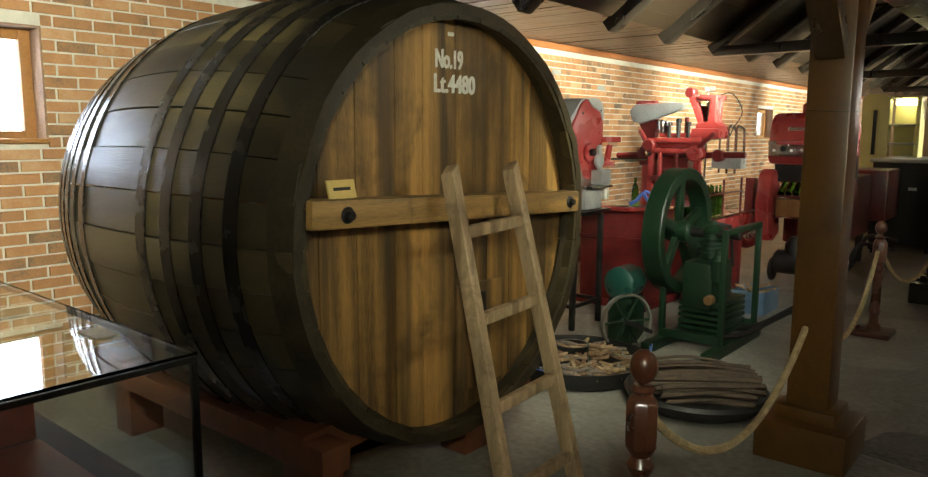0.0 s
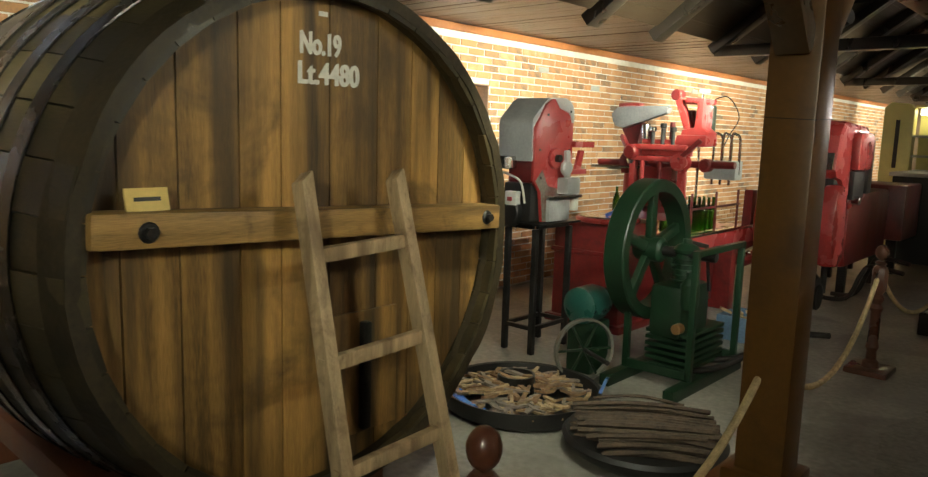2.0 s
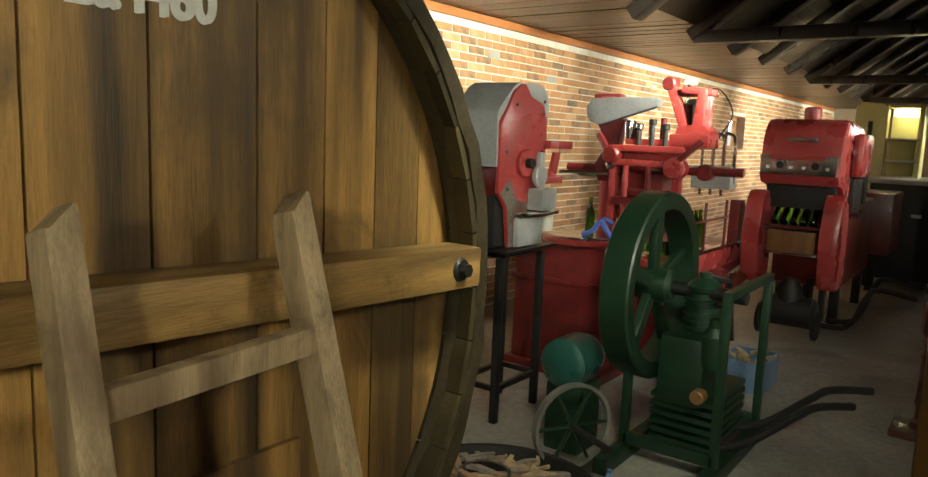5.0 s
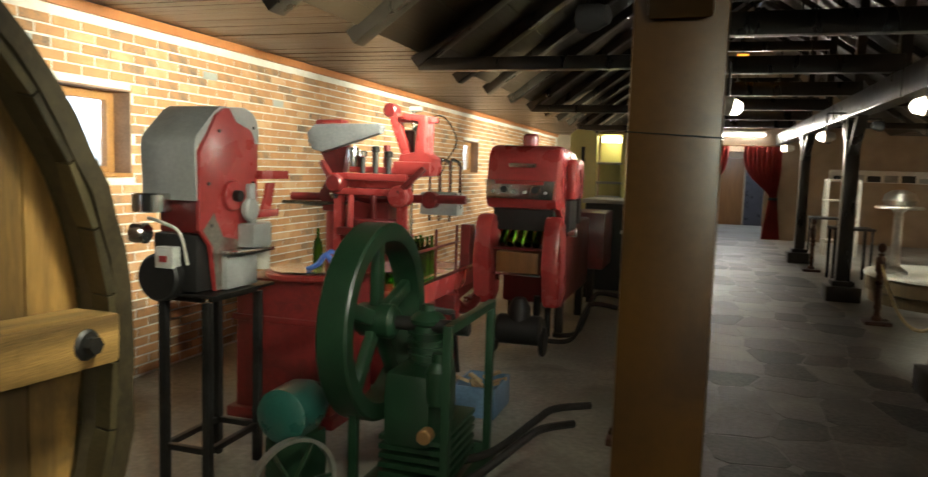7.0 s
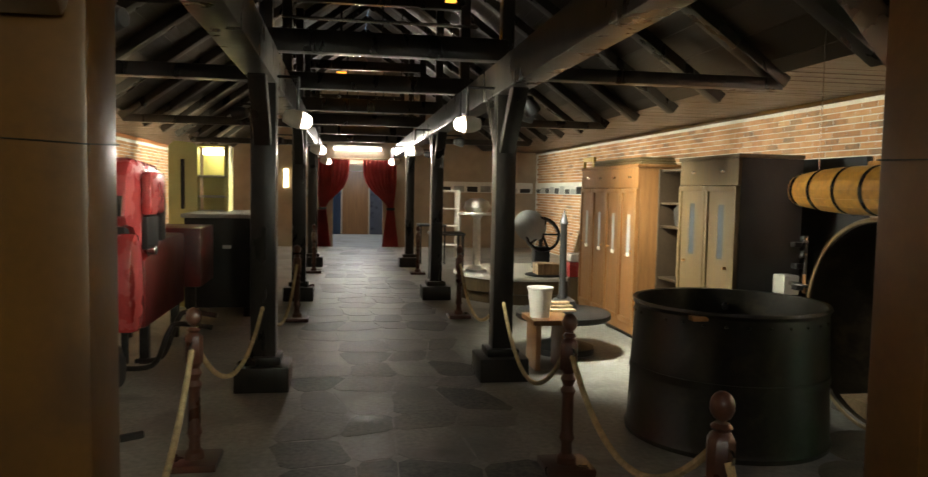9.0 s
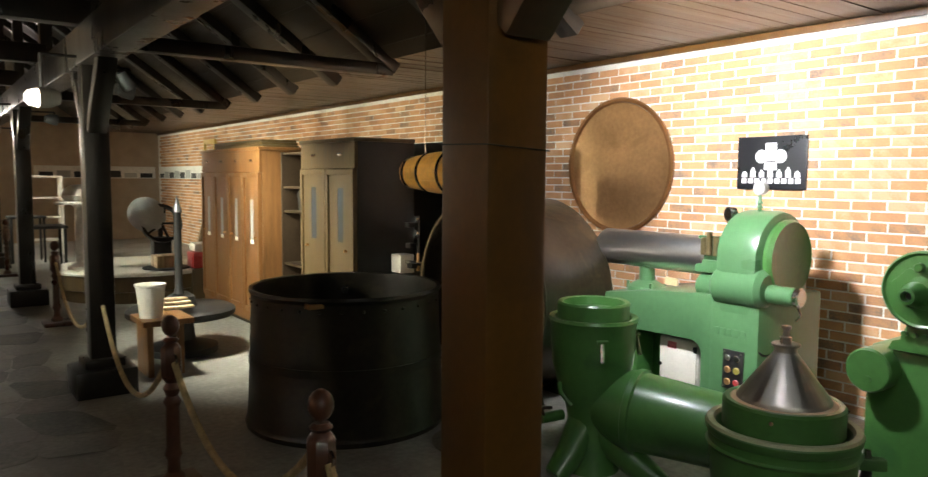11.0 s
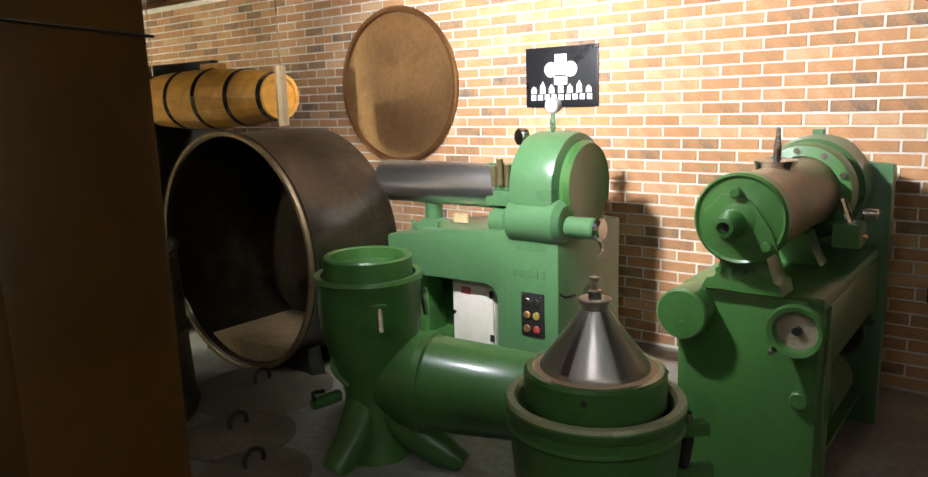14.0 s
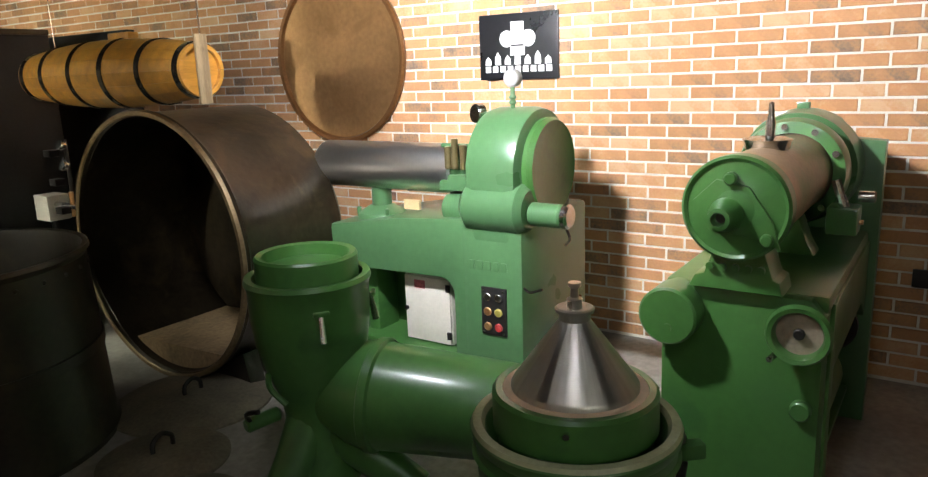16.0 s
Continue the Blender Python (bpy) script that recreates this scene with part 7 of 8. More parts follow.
def cone_bowl():
    x, y = 2.665, 4.035
    m = Matrix.Translation((x, y, 0))
    c = thing("cone_centrifuge", "green centrifuge bowl with a brushed steel cone on top", "machine", (x, y, 0))
    part("outer_bowl", lathe(B(), [(0.24, 0.50), (0.262, 0.605), (0.275, 0.625), (0.298, 0.625), (0.305, 0.61), (0.30, 0.585), (0.292, 0.575), (0.29, 0.52), (0.27, 0.30), (0.255, 0.12), (0.27, 0.04), (0.285, 0.0)], m, 64), GREEN, c)
    part("bowl_lip", lathe(B(), [(0.262, 0.612), (0.272, 0.628), (0.297, 0.628), (0.303, 0.616)], m, 64), material("worn_lip", (0.33, 0.34, 0.20), 0.45, vary=0.15), c, "worn pale lip")
    part("bowl_bead", lathe(B(), [(0.288, 0.545), (0.302, 0.535), (0.288, 0.52)], m, 64), GREEN, c)
    part("inner_ring", lathe(B(), [(0.22, 0.48), (0.225, 0.60), (0.238, 0.61), (0.238, 0.715), (0.228, 0.725), (0.208, 0.725), (0.205, 0.70)], m, 64), GREEN, c)
    part("gasket", lathe(B(), [(0.15, 0.712), (0.209, 0.714), (0.207, 0.724), (0.18, 0.726), (0.15, 0.722)], m, 64), material("gasket_tan", (0.62, 0.45, 0.30), 0.6, vary=0.1), c, "tan gasket ring")
    cone = part("cone", lathe(B(), [(0.175, 0.718), (0.183, 0.722), (0.183, 0.735), (0.178, 0.745), (0.052, 0.915), (0.044, 0.925), (0.044, 0.945), (0.054, 0.948), (0.056, 0.958), (0.05, 0.962), (0.028, 0.958), (0, 0.955)], m, 64), CONE_STEEL, c, "brushed steel cone")
    part("spigot", lathe(B(), [(0.022, 0.955), (0.022, 0.985), (0.012, 0.99), (0.011, 1.015), (0.018, 1.02), (0.018, 1.032), (0, 1.033)], m, 20), STEEL, cone)
    for s_ in (-1, 1):
        part("stud", rod(B(), (x + s_ * 0.032, y, 0.955), (x + s_ * 0.032, y, 0.985), 0.007, seg=8), CHROME, cone)
    for k in range(3):
        a_ = radians(200 + 110 * k)
        p = Vector((x + 0.238 * math.cos(a_), y + 0.238 * math.sin(a_), 0.69))
        part("pin", rod(B(), p, p + Vector((math.cos(a_), math.sin(a_), 0)) * 0.012, 0.009, seg=8), CHROME, c)
    a_ = radians(-48)
    p = Vector((x + 0.28 * math.cos(a_), y + 0.28 * math.sin(a_), 0.48))
    o = Vector((math.cos(a_), math.sin(a_), 0))
    cl = part("clamp_arm", bar(B(), p, p + o * 0.12, 0.05, 0.05, 0.01), GREEN, c)
    part("clamp_screw", rod(B(), p + o * 0.05 + Vector((0, 0, -0.02)), p + o * 0.05 + Vector((0, 0, 0.06)), 0.014, seg=10, rim=0.003), CHROME, cl)
    part("clamp_grip", rod(B(), p + o * 0.05 + Vector((0, 0, -0.03)), p + o * 0.02 + Vector((0, 0, -0.22)), 0.022, seg=14, rim=0.006), BLACK, cl)
    part("lower_arm", bar(B(), p + Vector((0, 0, -0.16)), p + o * 0.14 + Vector((0, 0, -0.16)), 0.045, 0.045, 0.01), GREEN, c)


cone_bowl()


def decanter():
    c = thing("green_decanter", "dark green decanter centrifuge on a cast cabinet", "machine", (3.85, 3.74, 0))
    X = 3.30
    part("cabinet", prism(B(), [(3.47, 0.0), (4.0, 0.0), (4.005, 0.80), (3.97, 0.875), (3.52, 0.875), (3.475, 0.82)], X, X + 0.12, "x", 0.03), GREEN, c, "cast green cabinet front")
    part("cabinet_side", box(B(), (X + 0.1, 3.94, 0.0), (4.4, 4.0, 0.86), 0.02), GREEN, c)
    part("deck", box(B(), (X + 0.03, 3.47, 0.82), (4.42, 4.0, 0.882), 0.02), GREEN, c)
    part("side_rail", prism(B(), [(X + 0.1, 0.70), (X + 0.16, 0.60), (4.25, 0.60), (4.4, 0.5), (4.4, 0.84), (X + 0.1, 0.84)], 3.46, 3.50, "y", 0.01), GREEN, c)
    part("side_leg", box(B(), (X + 0.08, 3.46, 0.0), (X + 0.16, 3.52, 0.72), 0.015), GREEN, c)
    # black sheet stands for the shade inside the open cabinet
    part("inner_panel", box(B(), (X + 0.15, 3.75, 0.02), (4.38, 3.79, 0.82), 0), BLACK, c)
    part("inner_motor", rod(B(), (3.75, 3.62, 0.3), (4.2, 3.62, 0.3), 0.12, seg=22, rim=0.03), GREEN, c)
    part("inner_shelf", box(B(), (3.5, 3.5, 0.14), (4.38, 3.74, 0.17), 0.004), GREEN, c)
    part("belt_wheel", rod(B(), (4.05, 3.56, 0.55), (4.1, 3.56, 0.55), 0.11, seg=24, rim=0.01), IRON, c)
    # drum lying along the deck
    m = Matrix.Translation((0, 3.742, 1.168)) @ Matrix.Rotation(radians(90), 4, "Y")
    part("drum_cover", lathe(B(), [(0, 3.185), (0.06, 3.185), (0.075, 3.195), (0.155, 3.20), (0.166, 3.215), (0.166, 3.27), (0.155, 3.28)], m, 56), GREEN, c, "round green drum cover")
    part("cover_bead", lathe(B(), [(0.148, 3.197), (0.158, 3.19), (0.167, 3.20), (0.168, 3.215)], m, 56), GREEN, c)
    sp = Vector((3.19, 3.765, 1.15))
    nose = part("spout", lathe(B(), [(0.055, 0.0), (0.05, 0.03), (0.036, 0.06), (0.034, 0.095), (0.022, 0.098), (0.021, 0.06), (0, 0.05)], frame_to(sp, sp + Vector((-1, 0, 0))), 24), GREEN, c)
    part("spout_bore", lathe(B(), [(0, 0.058), (0.0205, 0.058)], frame_to(sp, sp + Vector((-1, 0, 0))), 20), BLACK, nose)
    part("cover_web", prism(B(), [(3.60, 1.05), (3.68, 1.08), (3.82, 1.10), (3.87, 1.19), (3.80, 1.26), (3.70, 1.24), (3.63, 1.14)], 3.186, 3.20, "x", 0.006), GREEN, c)
    for yy, zz in ((3.755, 1.265), (3.64, 1.08)):
        part("cover_knob", rod(B(), (3.20, yy, zz), (3.165, yy, zz), 0.02, seg=12, rim=0.005), GREEN, c)
    part("drum", lathe(B(), [(0.15, 3.27), (0.153, 3.30), (0.153, 4.05), (0.16, 4.08), (0.16, 4.12)], m, 56), material("bare_drum", (0.30, 0.20, 0.12), 0.4, 0.25, vary=0.2, scale=4, dirt=(0.10, 0.2, 0.09), dirt_amount=0.22), c, "brownish bare metal drum")
    part("drum_flange", lathe(B(), [(0.16, 4.05), (0.205, 4.06), (0.215, 4.1), (0.215, 4.15), (0.18, 4.16)], m, 56), GREEN, c)
    for k in range(10):
        a_ = radians(36 * k + 10)
        p = Vector((4.062, 3.742 + 0.185 * math.cos(a_), 1.168 + 0.185 * math.sin(a_)))
        part("flange_bolt", rod(B(), p, p + Vector((-0.022, 0, 0)), 0.014, seg=6), CHROME, c)
    part("inlet_ring", lathe(B(), [(0.05, 1.30), (0.075, 1.31), (0.08, 1.335), (0.085, 1.345), (0.06, 1.352), (0.045, 1.345), (0, 1.34)], Matrix.Translation((3.62, 3.742, 0)), 28), CHROME, c, "bright chrome inlet ring")
    part("inlet_spike", lathe(B(), [(0.016, 1.345), (0.017, 1.40), (0.011, 1.43), (0.009, 1.47), (0, 1.475)], Matrix.Translation((3.62, 3.735, 0)), 14), CHROME, c)
    part("mount", prism(B(), [(3.60, 0.882), (3.90, 0.882), (3.88, 0.925), (3.85, 0.935), (3.82, 1.02), (3.66, 1.02), (3.63, 0.935), (3.61, 0.925)], 3.26, 3.42, "x", 0.01), GREEN, c)
    part("mount", prism(B(), [(3.60, 0.882), (3.90, 0.882), (3.85, 0.935), (3.82, 1.02), (3.66, 1.02), (3.63, 0.935)], 3.85, 3.98, "x", 0.01), GREEN, c)
    for k in range(5):
        part("mount_bolt", rod(B(), (3.255, 3.665 + 0.04 * k, 0.965), (3.24, 3.665 + 0.04 * k, 0.965), 0.013, seg=8), GREEN, c)
    # end plate
    plate = [(3.43, 0.0), (4.02, 0.0), (4.02, 1.10)] + arc(3.76, 1.15, 0.255, 5, 125, 14) + [(3.55, 1.28), (3.43, 1.27)]
    part("end_plate", prism(B(), plate, 4.40, 4.48, "x", 0.012), MINT, c, "tall mint end plate")
    part("plate_bulge", lathe(B(), [(0.0, 4.2), (0.2, 4.2), (0.235, 4.24), (0.245, 4.4)], Matrix.Translation((0, 3.75, 1.16)) @ Matrix.Rotation(radians(90), 4, "Y"), 40), MINT, c)
    part("top_lug", box(B(), (4.41, 3.74, 1.40), (4.46, 3.79, 1.43), 0.005), MINT, c)
    jb = part("junction_box", box(B(), (3.92, 3.47, 0.955), (4.05, 3.58, 1.06), 0.01), GREEN, c)
    part("knob", rod(B(), (3.98, 3.48, 1.10), (3.98, 3.42, 1.10), 0.022, seg=14, rim=0.004), CHROME, jb)
    part("screw", rod(B(), (3.98, 3.47, 1.0), (3.98, 3.455, 1.0), 0.009, seg=8), COPPER, jb)
    part("conduit", rod(B(), (3.97, 3.52, 1.05), (3.97, 3.56, 1.16), 0.018, seg=10), CHROME, c)
    # hand wheels on the cabinet front
    hw = part("hand_wheel", lathe(B(), [(0.06, 0.0), (0.075, 0.02), (0.092, 0.025), (0.1, 0.045), (0.092, 0.065), (0.078, 0.06), (0.072, 0.045), (0.07, 0.02)], frame_to((X - 0.02, 3.542, 0.775), (X - 1, 3.542, 0.775)), 40), GREEN, c, "green hand wheel with a bare face")
    part("wheel_face", rod(B(), (X - 0.02, 3.542, 0.775), (X - 0.045, 3.542, 0.775), 0.072, seg=32), material("bare_face", (0.36, 0.30, 0.22), 0.45, 0.3, vary=0.2), hw)
    part("wheel_nut", rod(B(), (X - 0.045, 3.542, 0.775), (X - 0.065, 3.542, 0.775), 0.018, seg=10, rim=0.004), IRON, hw)
    part("wheel_grip", rod(B(), (X - 0.06, 3.605, 0.70), (X - 0.10, 3.62, 0.69), 0.011, seg=10, rim=0.003), CHROME, hw)
    rc = part("round_cover", rod(B(), (X + 0.06, 3.95, 0.782), (X - 0.10, 3.95, 0.782), 0.1, seg=36, rim=0.008), GREEN, c)
    part("cover_dot", rod(B(), (X - 0.10, 3.945, 0.745), (X - 0.106, 3.945, 0.745), 0.014, seg=12), GREEN, rc)
    part("plug", rod(B(), (X + 0.01, 3.53, 0.50), (X - 0.03, 3.53, 0.50), 0.034, seg=20, rim=0.006), GREEN, c)


decanter()


def lids():
    stone = material("old_lid", (0.17, 0.145, 0.10), 0.6, 0.2, vary=0.3, scale=5)
    for x, y, r, tilt in ((3.0, 6.35, 0.40, 0), (2.55, 5.95, 0.28, 0), (2.35, 5.55, 0.25, 0)):
        c = thing("iron_disc", "round dull iron lid with a loop handle on the floor", "lid", (x, y, 0), group="lids on the floor")
        part("plate", lathe(B(), [(0, 0.06), (r * 0.6, 0.045), (r * 0.92, 0.02), (r, 0.012), (r, 0.0), (0, 0.0)], Matrix.Translation((x, y, 0)), 40), stone, c)
        part("loop", tube(B(), [(x - 0.05, y, 0.05), (x - 0.045, y, 0.1), (x, y, 0.125), (x + 0.045, y, 0.1), (x + 0.05, y, 0.05)], 0.011, 8), IRON, c)


lids()


# ---- east aisle further on ----
def far_east():
    s = thing("wooden_stool", "low wooden bench with a shaped top", "stool", (1.4, 8.8, 0))
    part("seat", box(B(), (1.22, 8.55, 0.42), (1.62, 9.0, 0.47), 0.012), LOCKER, s)
    for x in (1.26, 1.5):
        part("leg_board", box(B(), (x, 8.6, 0), (x + 0.05, 8.95, 0.42), 0.01), LOCKER, s)
    b = thing("white_bucket", "pale plastic bucket standing on the bench", "bucket", (1.33, 8.75, 0.47))
    part("pail", lathe(B(), [(0, 0.48), (0.085, 0.48), (0.115, 0.74), (0.122, 0.745), (0.122, 0.73), (0.11, 0.72), (0.088, 0.47), (0, 0.47)], Matrix.Translation((1.33, 8.75, 0)), 28), BEIGE, b)
    g = thing("spindle_machine", "round black cast machine base with a pointed spindle", "machine", (1.75, 9.4, 0))
    part("table", lathe(B(), [(0, 0.34), (0.46, 0.34), (0.48, 0.36), (0.48, 0.40), (0.45, 0.42), (0.14, 0.43), (0.12, 0.52), (0.06, 0.56), (0, 0.56)], Matrix.Translation((1.75, 9.4, 0)), 40), BLACK, g)
    part("foot", lathe(B(), [(0.32, 0.0), (0.32, 0.06), (0.12, 0.12), (0.1, 0.34)], Matrix.Translation((1.75, 9.4, 0)), 30), BLACK, g)
    part("spindle", lathe(B(), [(0.05, 0.55), (0.035, 0.62), (0.035, 1.28), (0.045, 1.3), (0.0, 1.46)], Matrix.Translation((1.72, 9.35, 0)), 14), BLACK, g)
    for k in range(3):
        part("plank", box(B(), (1.35 + 0.02 * k, 8.98 + 0.1 * k, 0.475 + 0.022 * k), (1.75, 9.06 + 0.1 * k, 0.495 + 0.022 * k), 0.003), LADDER, thing("loose_plank", "loose pale plank lying across the bench", "plank", (1.5, 9.0 + 0.1 * k, 0.47), group="loose planks"))
    p = thing("press_platform", "round stone-topped low platform on a wooden ring", "platform", (2.3, 13.3, 0))
    part("base_ring", lathe(B(), [(1.0, 0.0), (1.0, 0.14), (1.05, 0.16), (1.05, 0.34), (1.0, 0.35)], Matrix.Translation((2.3, 13.3, 0)), 56), LOCKER_DARK, p)
    part("top_slab", lathe(B(), [(0, 0.40), (1.06, 0.40), (1.08, 0.38), (1.08, 0.35), (0, 0.35)], Matrix.Translation((2.3, 13.3, 0)), 56), BEIGE, p)
    sc = thing("pedestal_scale", "white enamel pedestal with a round stone on its plate", "scale", (1.52, 13.1, 0.4))
    part("column", lathe(B(), [(0.16, 0.40), (0.16, 0.44), (0.06, 0.5), (0.055, 1.2), (0.1, 1.25)], Matrix.Translation((1.52, 13.1, 0)), 24), WHITE_PAINT, sc)
    part("plate", lathe(B(), [(0, 1.25), (0.28, 1.25), (0.29, 1.27), (0.27, 1.285), (0, 1.285)], Matrix.Translation((1.52, 13.1, 0)), 32), WHITE_PAINT, sc)
    st = thing("pale_stone", "rough pale round stone resting on the scale plate", "stone", (1.52, 13.1, 1.285))
    bm = lathe(B(), [(0, 1.285), (0.15, 1.29), (0.2, 1.36), (0.17, 1.45), (0.09, 1.5), (0, 1.51)], Matrix.Translation((1.52, 13.1, 0)), 20)
    for v in bm.verts:
        v.co += Vector((1, 1, 0.5)) * 0.03 * noise.noise(v.co * 6)
    part("rock", bm, BEIGE, st)
    w = thing("wheel_press", "dark iron press with a spoked wheel and a pale shield", "press", (2.6, 13.5, 0.4))
    part("frame", box(B(), (2.5, 13.4, 0.40), (2.75, 13.6, 0.75), 0.02), BLACK, w)
    wm = Matrix.Translation((2.6, 13.35, 0.95)) @ Matrix.Rotation(radians(70), 4, "X")
    part("wheel", lathe(B(), [(0.24, -0.03), (0.28, -0.035), (0.28, 0.035), (0.24, 0.03), (0.24, -0.03)], wm, 36), IRON, w)
    for k in range(5):
        a_ = 2 * math.pi * k / 5
        part("spoke", bar(B(), wm @ Vector((0, 0, 0)), wm @ Vector((0.26 * math.cos(a_), 0.26 * math.sin(a_), 0)), 0.03, 0.03, 0.004), IRON, w)
    part("shield", lathe(B(), [(0, 0.06), (0.2, 0.04), (0.26, 0.0), (0.2, 0.02), (0, 0.03)], Matrix.Translation((2.42, 13.4, 1.08)) @ Matrix.Rotation(radians(70), 4, "X"), 28), GREY_PAINT, w)
    part("post", rod(B(), (2.62, 13.5, 0.7), (2.62, 13.5, 1.2), 0.035, seg=12), IRON, w)
    k_ = thing("wooden_crate", "small open wooden box on a dark tray", "crate", (2.45, 12.6, 0.4))
    part("box_body", box(B(), (2.3, 12.45, 0.42), (2.62, 12.75, 0.58), 0.01), LADDER, k_)
    part("tray", rod(B(), (2.46, 12.6, 0.40), (2.46, 12.6, 0.42), 0.3, seg=30, rim=0.006), BLACK, k_)
    jc = thing("red_canister", "red and white plastic canister beside the locker", "canister", (2.85, 12.45, 0))
    part("body", box(B(), (2.72, 12.3, 0.4), (3.0, 12.6, 0.62), 0.03), RED, jc)
    part("shoulder", box(B(), (2.74, 12.32, 0.62), (2.98, 12.58, 0.74), 0.05), BEIGE, jc)
    part("stand", box(B(), (2.7, 12.28, 0.0), (3.02, 12.62, 0.4), 0.01), LOCKER_DARK, jc)
    for k in range(4):
        t = thing("wooden_pole", "pale wooden pole leaning against the wall", "pole", (2.95, 12.3 + 0.12 * k, 0), group="leaning poles")
        part("pole", rod(B(), (2.75 + 0.04 * k, 12.75 + 0.1 * k, 0.0), (3.1 + 0.02 * k, 12.7 + 0.06 * k, 1.45 - 0.08 * k), 0.02, seg=8), LADDER, t)
    # frieze of photographs along the far walls
    f = thing("photo_frieze", "long band of pale photographs along the wall", "photo panel", (3.5, NORTH, 1.6))
    part("panel", box(B(), (2.1, NORTH - 0.03, 1.55), (RW - 0.1, NORTH, 1.85), 0.004), WHITE_PAINT, f)
    part("panel", box(B(), (RW - 0.03, 18.4, 1.55), (RW - 0.002, NORTH - 0.1, 1.85), 0.004), WHITE_PAINT, f)
    rnd = random.Random(3)
    for k in range(7):
        part("photo", box(B(), (2.2 + 0.38 * k, NORTH - 0.034, 1.57), (2.5 + 0.38 * k, NORTH - 0.031, 1.68 + 0.1 * rnd.random()), 0), GREY_PAINT if k % 2 else BLACK, f)
    for k in range(9):
        part("photo", box(B(), (RW - 0.034, 18.5 + 0.45 * k, 1.57), (RW - 0.031, 18.88 + 0.45 * k, 1.66 + 0.1 * rnd.random()), 0), GREY_PAINT if k % 2 else BLACK, f)
    for k, (x, y) in enumerate(((1.35, 15.2), (1.45, 18.3))):
        tb = thing("dark_table", "small dark wooden side table", "table", (x, y, 0), group="side tables")
        part("tabletop", box(B(), (x - 0.3, y - 0.3, 0.82), (x + 0.3, y + 0.3, 0.86), 0.008), BLACK, tb)
        for sx in (-0.26, 0.26):
            for sy in (-0.26, 0.26):
                part("leg", box(B(), (x + sx - 0.02, y + sy - 0.02, 0), (x + sx + 0.02, y + sy + 0.02, 0.82), 0.003), BLACK, tb)
    wr = thing("white_rack", "pale metal rack standing by the end wall", "rack", (1.9, 19.5, 0))
    for x in (1.6, 2.2):
        for y in (19.3, 19.7):
            part("post", box(B(), (x - 0.025, y - 0.025, 0), (x + 0.025, y + 0.025, 1.6), 0.004), BEIGE, wr)
    for z in (0.3, 0.75, 1.15, 1.58):
        part("shelf", box(B(), (1.58, 19.28, z), (2.22, 19.72, z + 0.03), 0.004), BEIGE, wr)


far_east()


# ---- nave roof details ----
for k, (y, z) in enumerate(((7.4, 3.05), (9.9, 3.3), (12.0, 3.35), (14.2, 3.2), (16.4, 3.0))):
    single("steel_pipe", rod(B(), (LX, y, z), (RX, y, z), 0.018, seg=10), CHROME, "thin bright steel pipe across the nave", "pipe", "nave pipes")
for k in range(11):
    x, y = LX + 0.25 + (k % 6) * 0.29, 14.2 + 0.4 * (k // 6)
    c = thing("glass_pendant", "small clear glass bell shade hanging from a pipe", "pendant", (x, y, 3.1), group="glass pendants")
    part("shade", lathe(B(), [(0.015, 3.12), (0.03, 3.08), (0.045, 3.0), (0.05, 2.97), (0.045, 2.97), (0.025, 3.07), (0.01, 3.11)], Matrix.Translation((x, y, -0.04)), 16), see_through("shade_glass", (0.85, 0.9, 0.9), 0.15) if k == 0 else bpy.data.materials["shade_glass"], c)
    part("cord", rod(B(), (x, y, 3.07), (x, y, 3.19 if y < 14.5 else 3.5), 0.004, seg=6), IRON, c)
AMBER = glow("amber_glow", (1.0, 0.42, 0.05), 1.6)
for x, y, z, w in ((-0.62, 9.2, 3.38, 0.1), (0.52, 9.2, 3.36, 0.1), (-0.5, 11.4, 3.35, 0.5), (0.0, 11.4, 3.35, 0.3), (-0.5, 13.6, 3.3, 0.14), (0.4, 13.6, 3.27, 0.14), (-0.4, 16.9, 3.0, 0.4), (0.3, 16.9, 3.0, 0.35)):
    a = thing("amber_lamp", "amber glowing lamp strip among the roof timbers", "lamp", (x, y, z), group="amber roof lamps")
    part("strip", box(B(), (x - w / 2, y - 0.03, z), (x + w / 2, y + 0.03, z + 0.05), 0.008), AMBER, a)
    part("hanger", box(B(), (x - 0.01, y - 0.01, z + 0.05), (x + 0.01, y + 0.01, 4.6), 0), IRON, a)


# ---- brickwork: each brick proud of its mortar bed ----
PITCH_Z, PITCH_Y, BR_L, BR_H, PROUD = 0.0705, 0.234, 0.222, 0.0595, 0.007


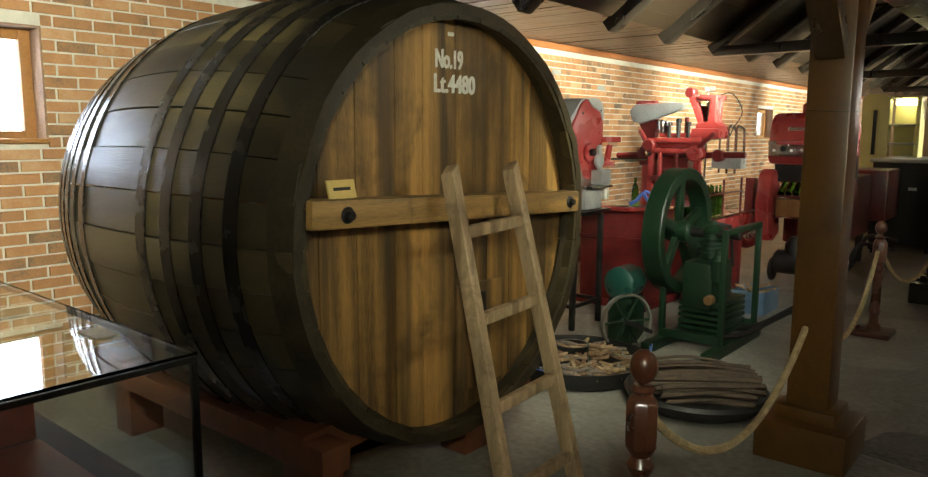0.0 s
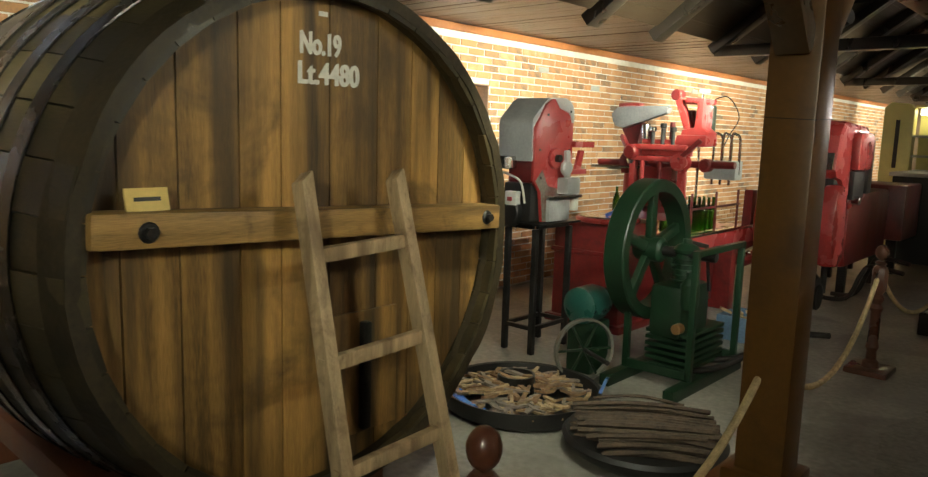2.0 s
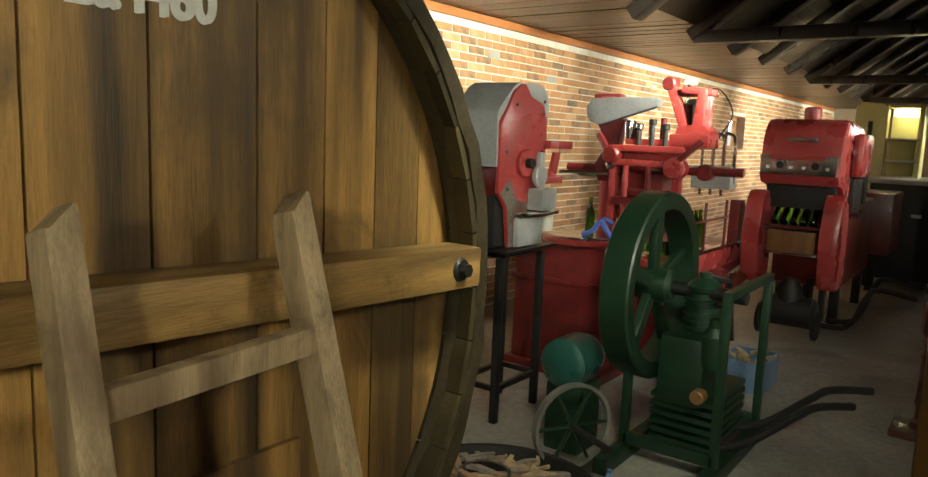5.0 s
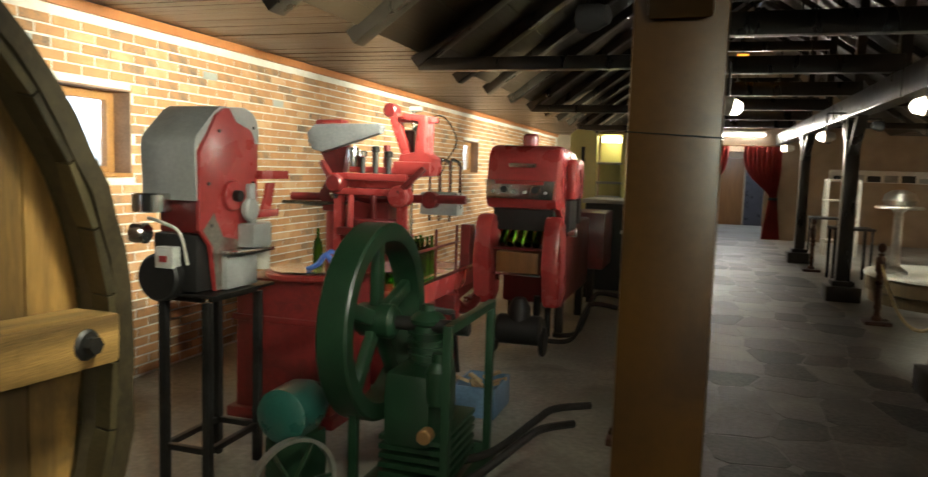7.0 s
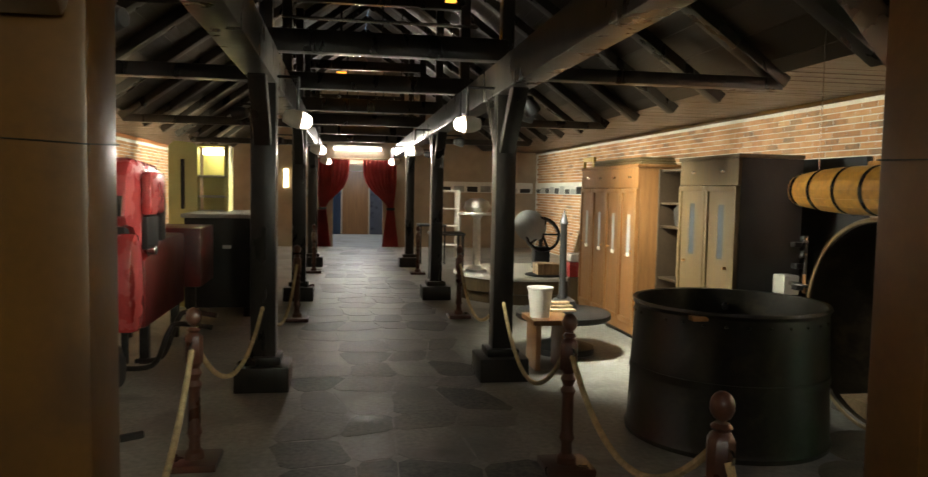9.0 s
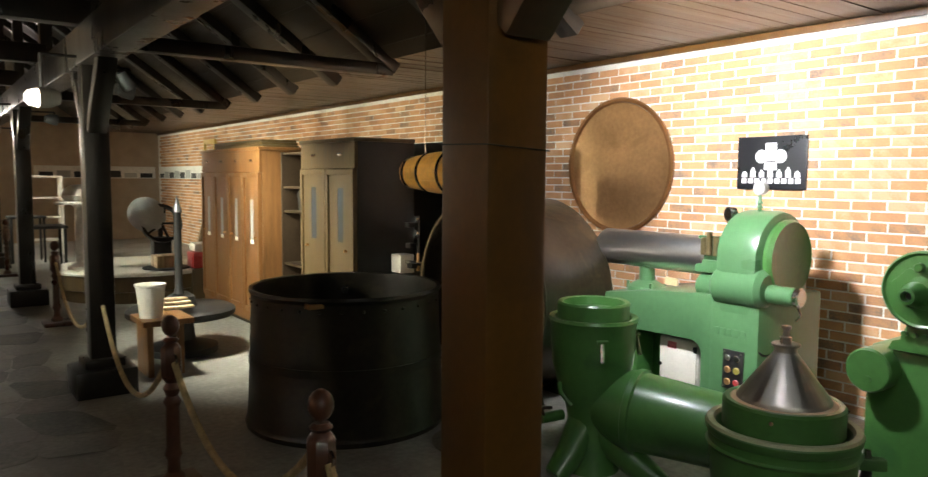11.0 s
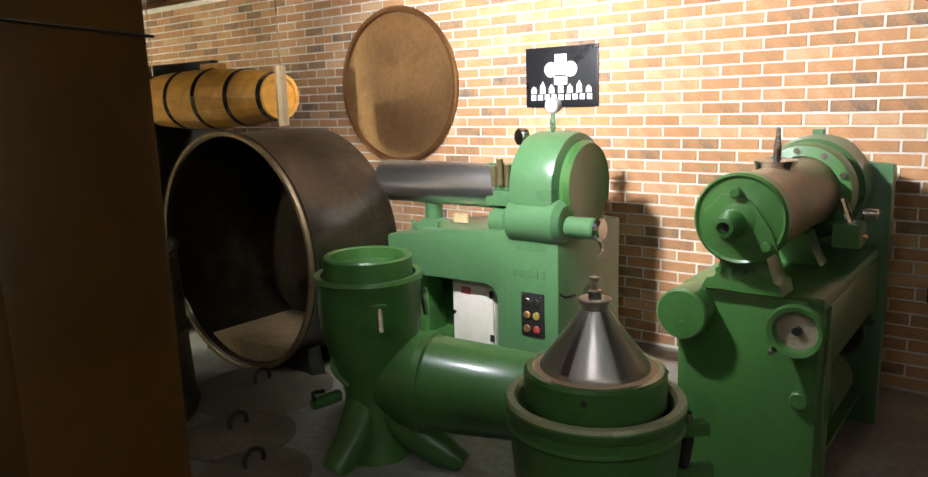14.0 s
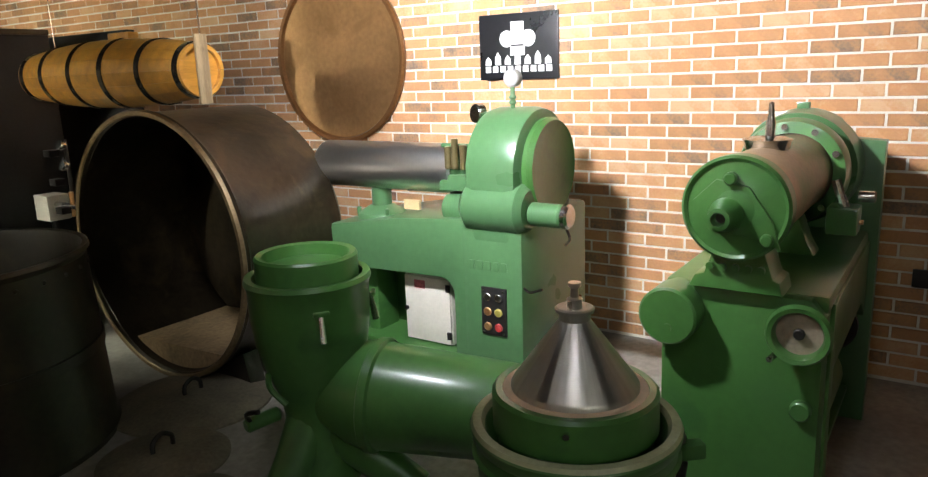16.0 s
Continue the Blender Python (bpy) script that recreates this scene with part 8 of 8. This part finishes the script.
def brick_mesh(name, half_l, mat_):
    me = bpy.data.meshes.new(name)
    h, c = BR_H / 2, 0.004
    v = [(0, -half_l, -h), (0, half_l, -h), (0, half_l, h), (0, -half_l, h), (PROUD, -half_l + c, -h + c), (PROUD, half_l - c, -h + c), (PROUD, half_l - c, h - c), (PROUD, -half_l + c, h - c)]
    me.from_pydata(v, [], [(4, 5, 6, 7), (0, 1, 5, 4), (1, 2, 6, 5), (2, 3, 7, 6), (3, 0, 4, 7)])
    me.materials.append(mat_)
    return me


def brickwork(wall, x, sign, y0, y1, z1, openings, near):
    full = brick_mesh("brick", BR_L / 2, BRICK)
    rnd = random.Random(11)
    verts, faces = [], []
    courses = int((z1 - 0.02) / PITCH_Z)
    h, c = BR_H / 2, 0.004
    single_count = 0
    for k in range(courses):
        z = 0.012 + PITCH_Z * (k + 0.5)
        off = (k % 2) * PITCH_Y / 2 + rnd.uniform(-0.012, 0.012)
        n = int((y1 - y0) / PITCH_Y) - 1
        for i in range(n):
            y = y0 + off + PITCH_Y * (i + 0.5)
            lo, hi = y - BR_L / 2, y + BR_L / 2
            spans = [(lo, hi)]
            for a, b, za, zb in openings:
                if z + h > za - 0.005 and z - h < zb + 0.005:
                    spans = [s for lo_, hi_ in spans for s in ((lo_, min(hi_, a)), (max(lo_, b), hi_)) if s[1] - s[0] > 0.03]
            for lo_, hi_ in spans:
                jz = rnd.uniform(-0.0015, 0.0015)
                pr = PROUD + rnd.uniform(-0.003, 0.003)
                if near(y, z) and hi_ - lo_ > BR_L - 0.001 and single_count < 300:
                    ob = new("brick", full)
                    ob.location = (x, y, z + jz)
                    if sign < 0:
                        ob.rotation_euler = (0, 0, math.pi)
                    ob.parent = wall
                    single_count += 1
                    continue
                b0 = len(verts)
                X1 = x + sign * pr
                verts += [(x, lo_, z - h + jz), (x, hi_, z - h + jz), (x, hi_, z + h + jz), (x, lo_, z + h + jz), (X1, lo_ + c, z - h + c + jz), (X1, hi_ - c, z - h + c + jz), (X1, hi_ - c, z + h - c + jz), (X1, lo_ + c, z + h - c + jz)]
                f = [(4, 5, 6, 7), (0, 1, 5, 4), (1, 2, 6, 5), (2, 3, 7, 6), (3, 0, 4, 7)]
                faces += [tuple(b0 + q for q in (g if sign > 0 else g[::-1])) for g in f]
    me = bpy.data.meshes.new("brick_field")
    me.from_pydata(verts, [], faces)
    me.materials.append(BRICKS)
    ob = new("brick_field", me)
    ob.parent = wall
    tagged(ob, kind="stuff")


brickwork(wall_west, LW, 1, SOUTH, NORTH, TRIM_L - 0.05, WINDOWS, lambda y, z: 6.6 < y < 8.4 and 1.2 < z)
brickwork(wall_east, RW, -1, SOUTH, NORTH, TRIM_R - 0.03, [], lambda y, z: 3.0 < y < 5.2 and 0.9 < z < 2.2)
for y, z in ((7.38, 2.29), (8.4, 2.16), (11.0, 2.28), (5.6, 2.3)):
    v = thing("wall_vent", "small grey vent grille in the brick wall", "vent", (LW, y, z), group="wall vents")
    part("grille", box(B(), (LW, y - 0.09, z - 0.03), (LW + 0.012, y + 0.09, z + 0.03), 0.003), GREY_PAINT, v)


# ---- worn flagstones down the nave ----
STONE = material("flagstone", (0.2, 0.188, 0.158), 0.5, vary=0.42, scale=2.6, grain=30, bump=0.45, random_hue=0.34, wear=0.28, dirt=(0.15, 0.14, 0.12), dirt_amount=0.25)
rnd = random.Random(21)
NX, NY, S = 4, 38, 0.44
grid = {(i, j): (-0.86 + S * 0.92 * i + rnd.uniform(-0.11, 0.11), 3.0 + S * 1.15 * j + rnd.uniform(-0.13, 0.13)) for i in range(NX + 1) for j in range(NY + 1)}
for i in range(NX):
    for j in range(NY):
        ring = [Vector((*grid[q], 0)) for q in ((i, j), (i + 1, j), (i + 1, j + 1), (i, j + 1))]
        mid = sum(ring, Vector()) / 4
        ring = [mid + (p - mid) * 0.975 for p in ring]
        cut = []
        for a, b in zip(ring, ring[1:] + ring[:1]):
            cut += [a.lerp(b, 0.14), a.lerp(b, 0.5) + (mid - a.lerp(b, 0.5)) * rnd.uniform(-0.03, 0.06), a.lerp(b, 0.86)]
        h = rnd.uniform(0.0015, 0.003)
        bm = B()
        prism(bm, [(p.x, p.y) for p in cut], 0.0005, h, "z")
        ob = part("flagstone", bm, STONE, floor, smooth=0)
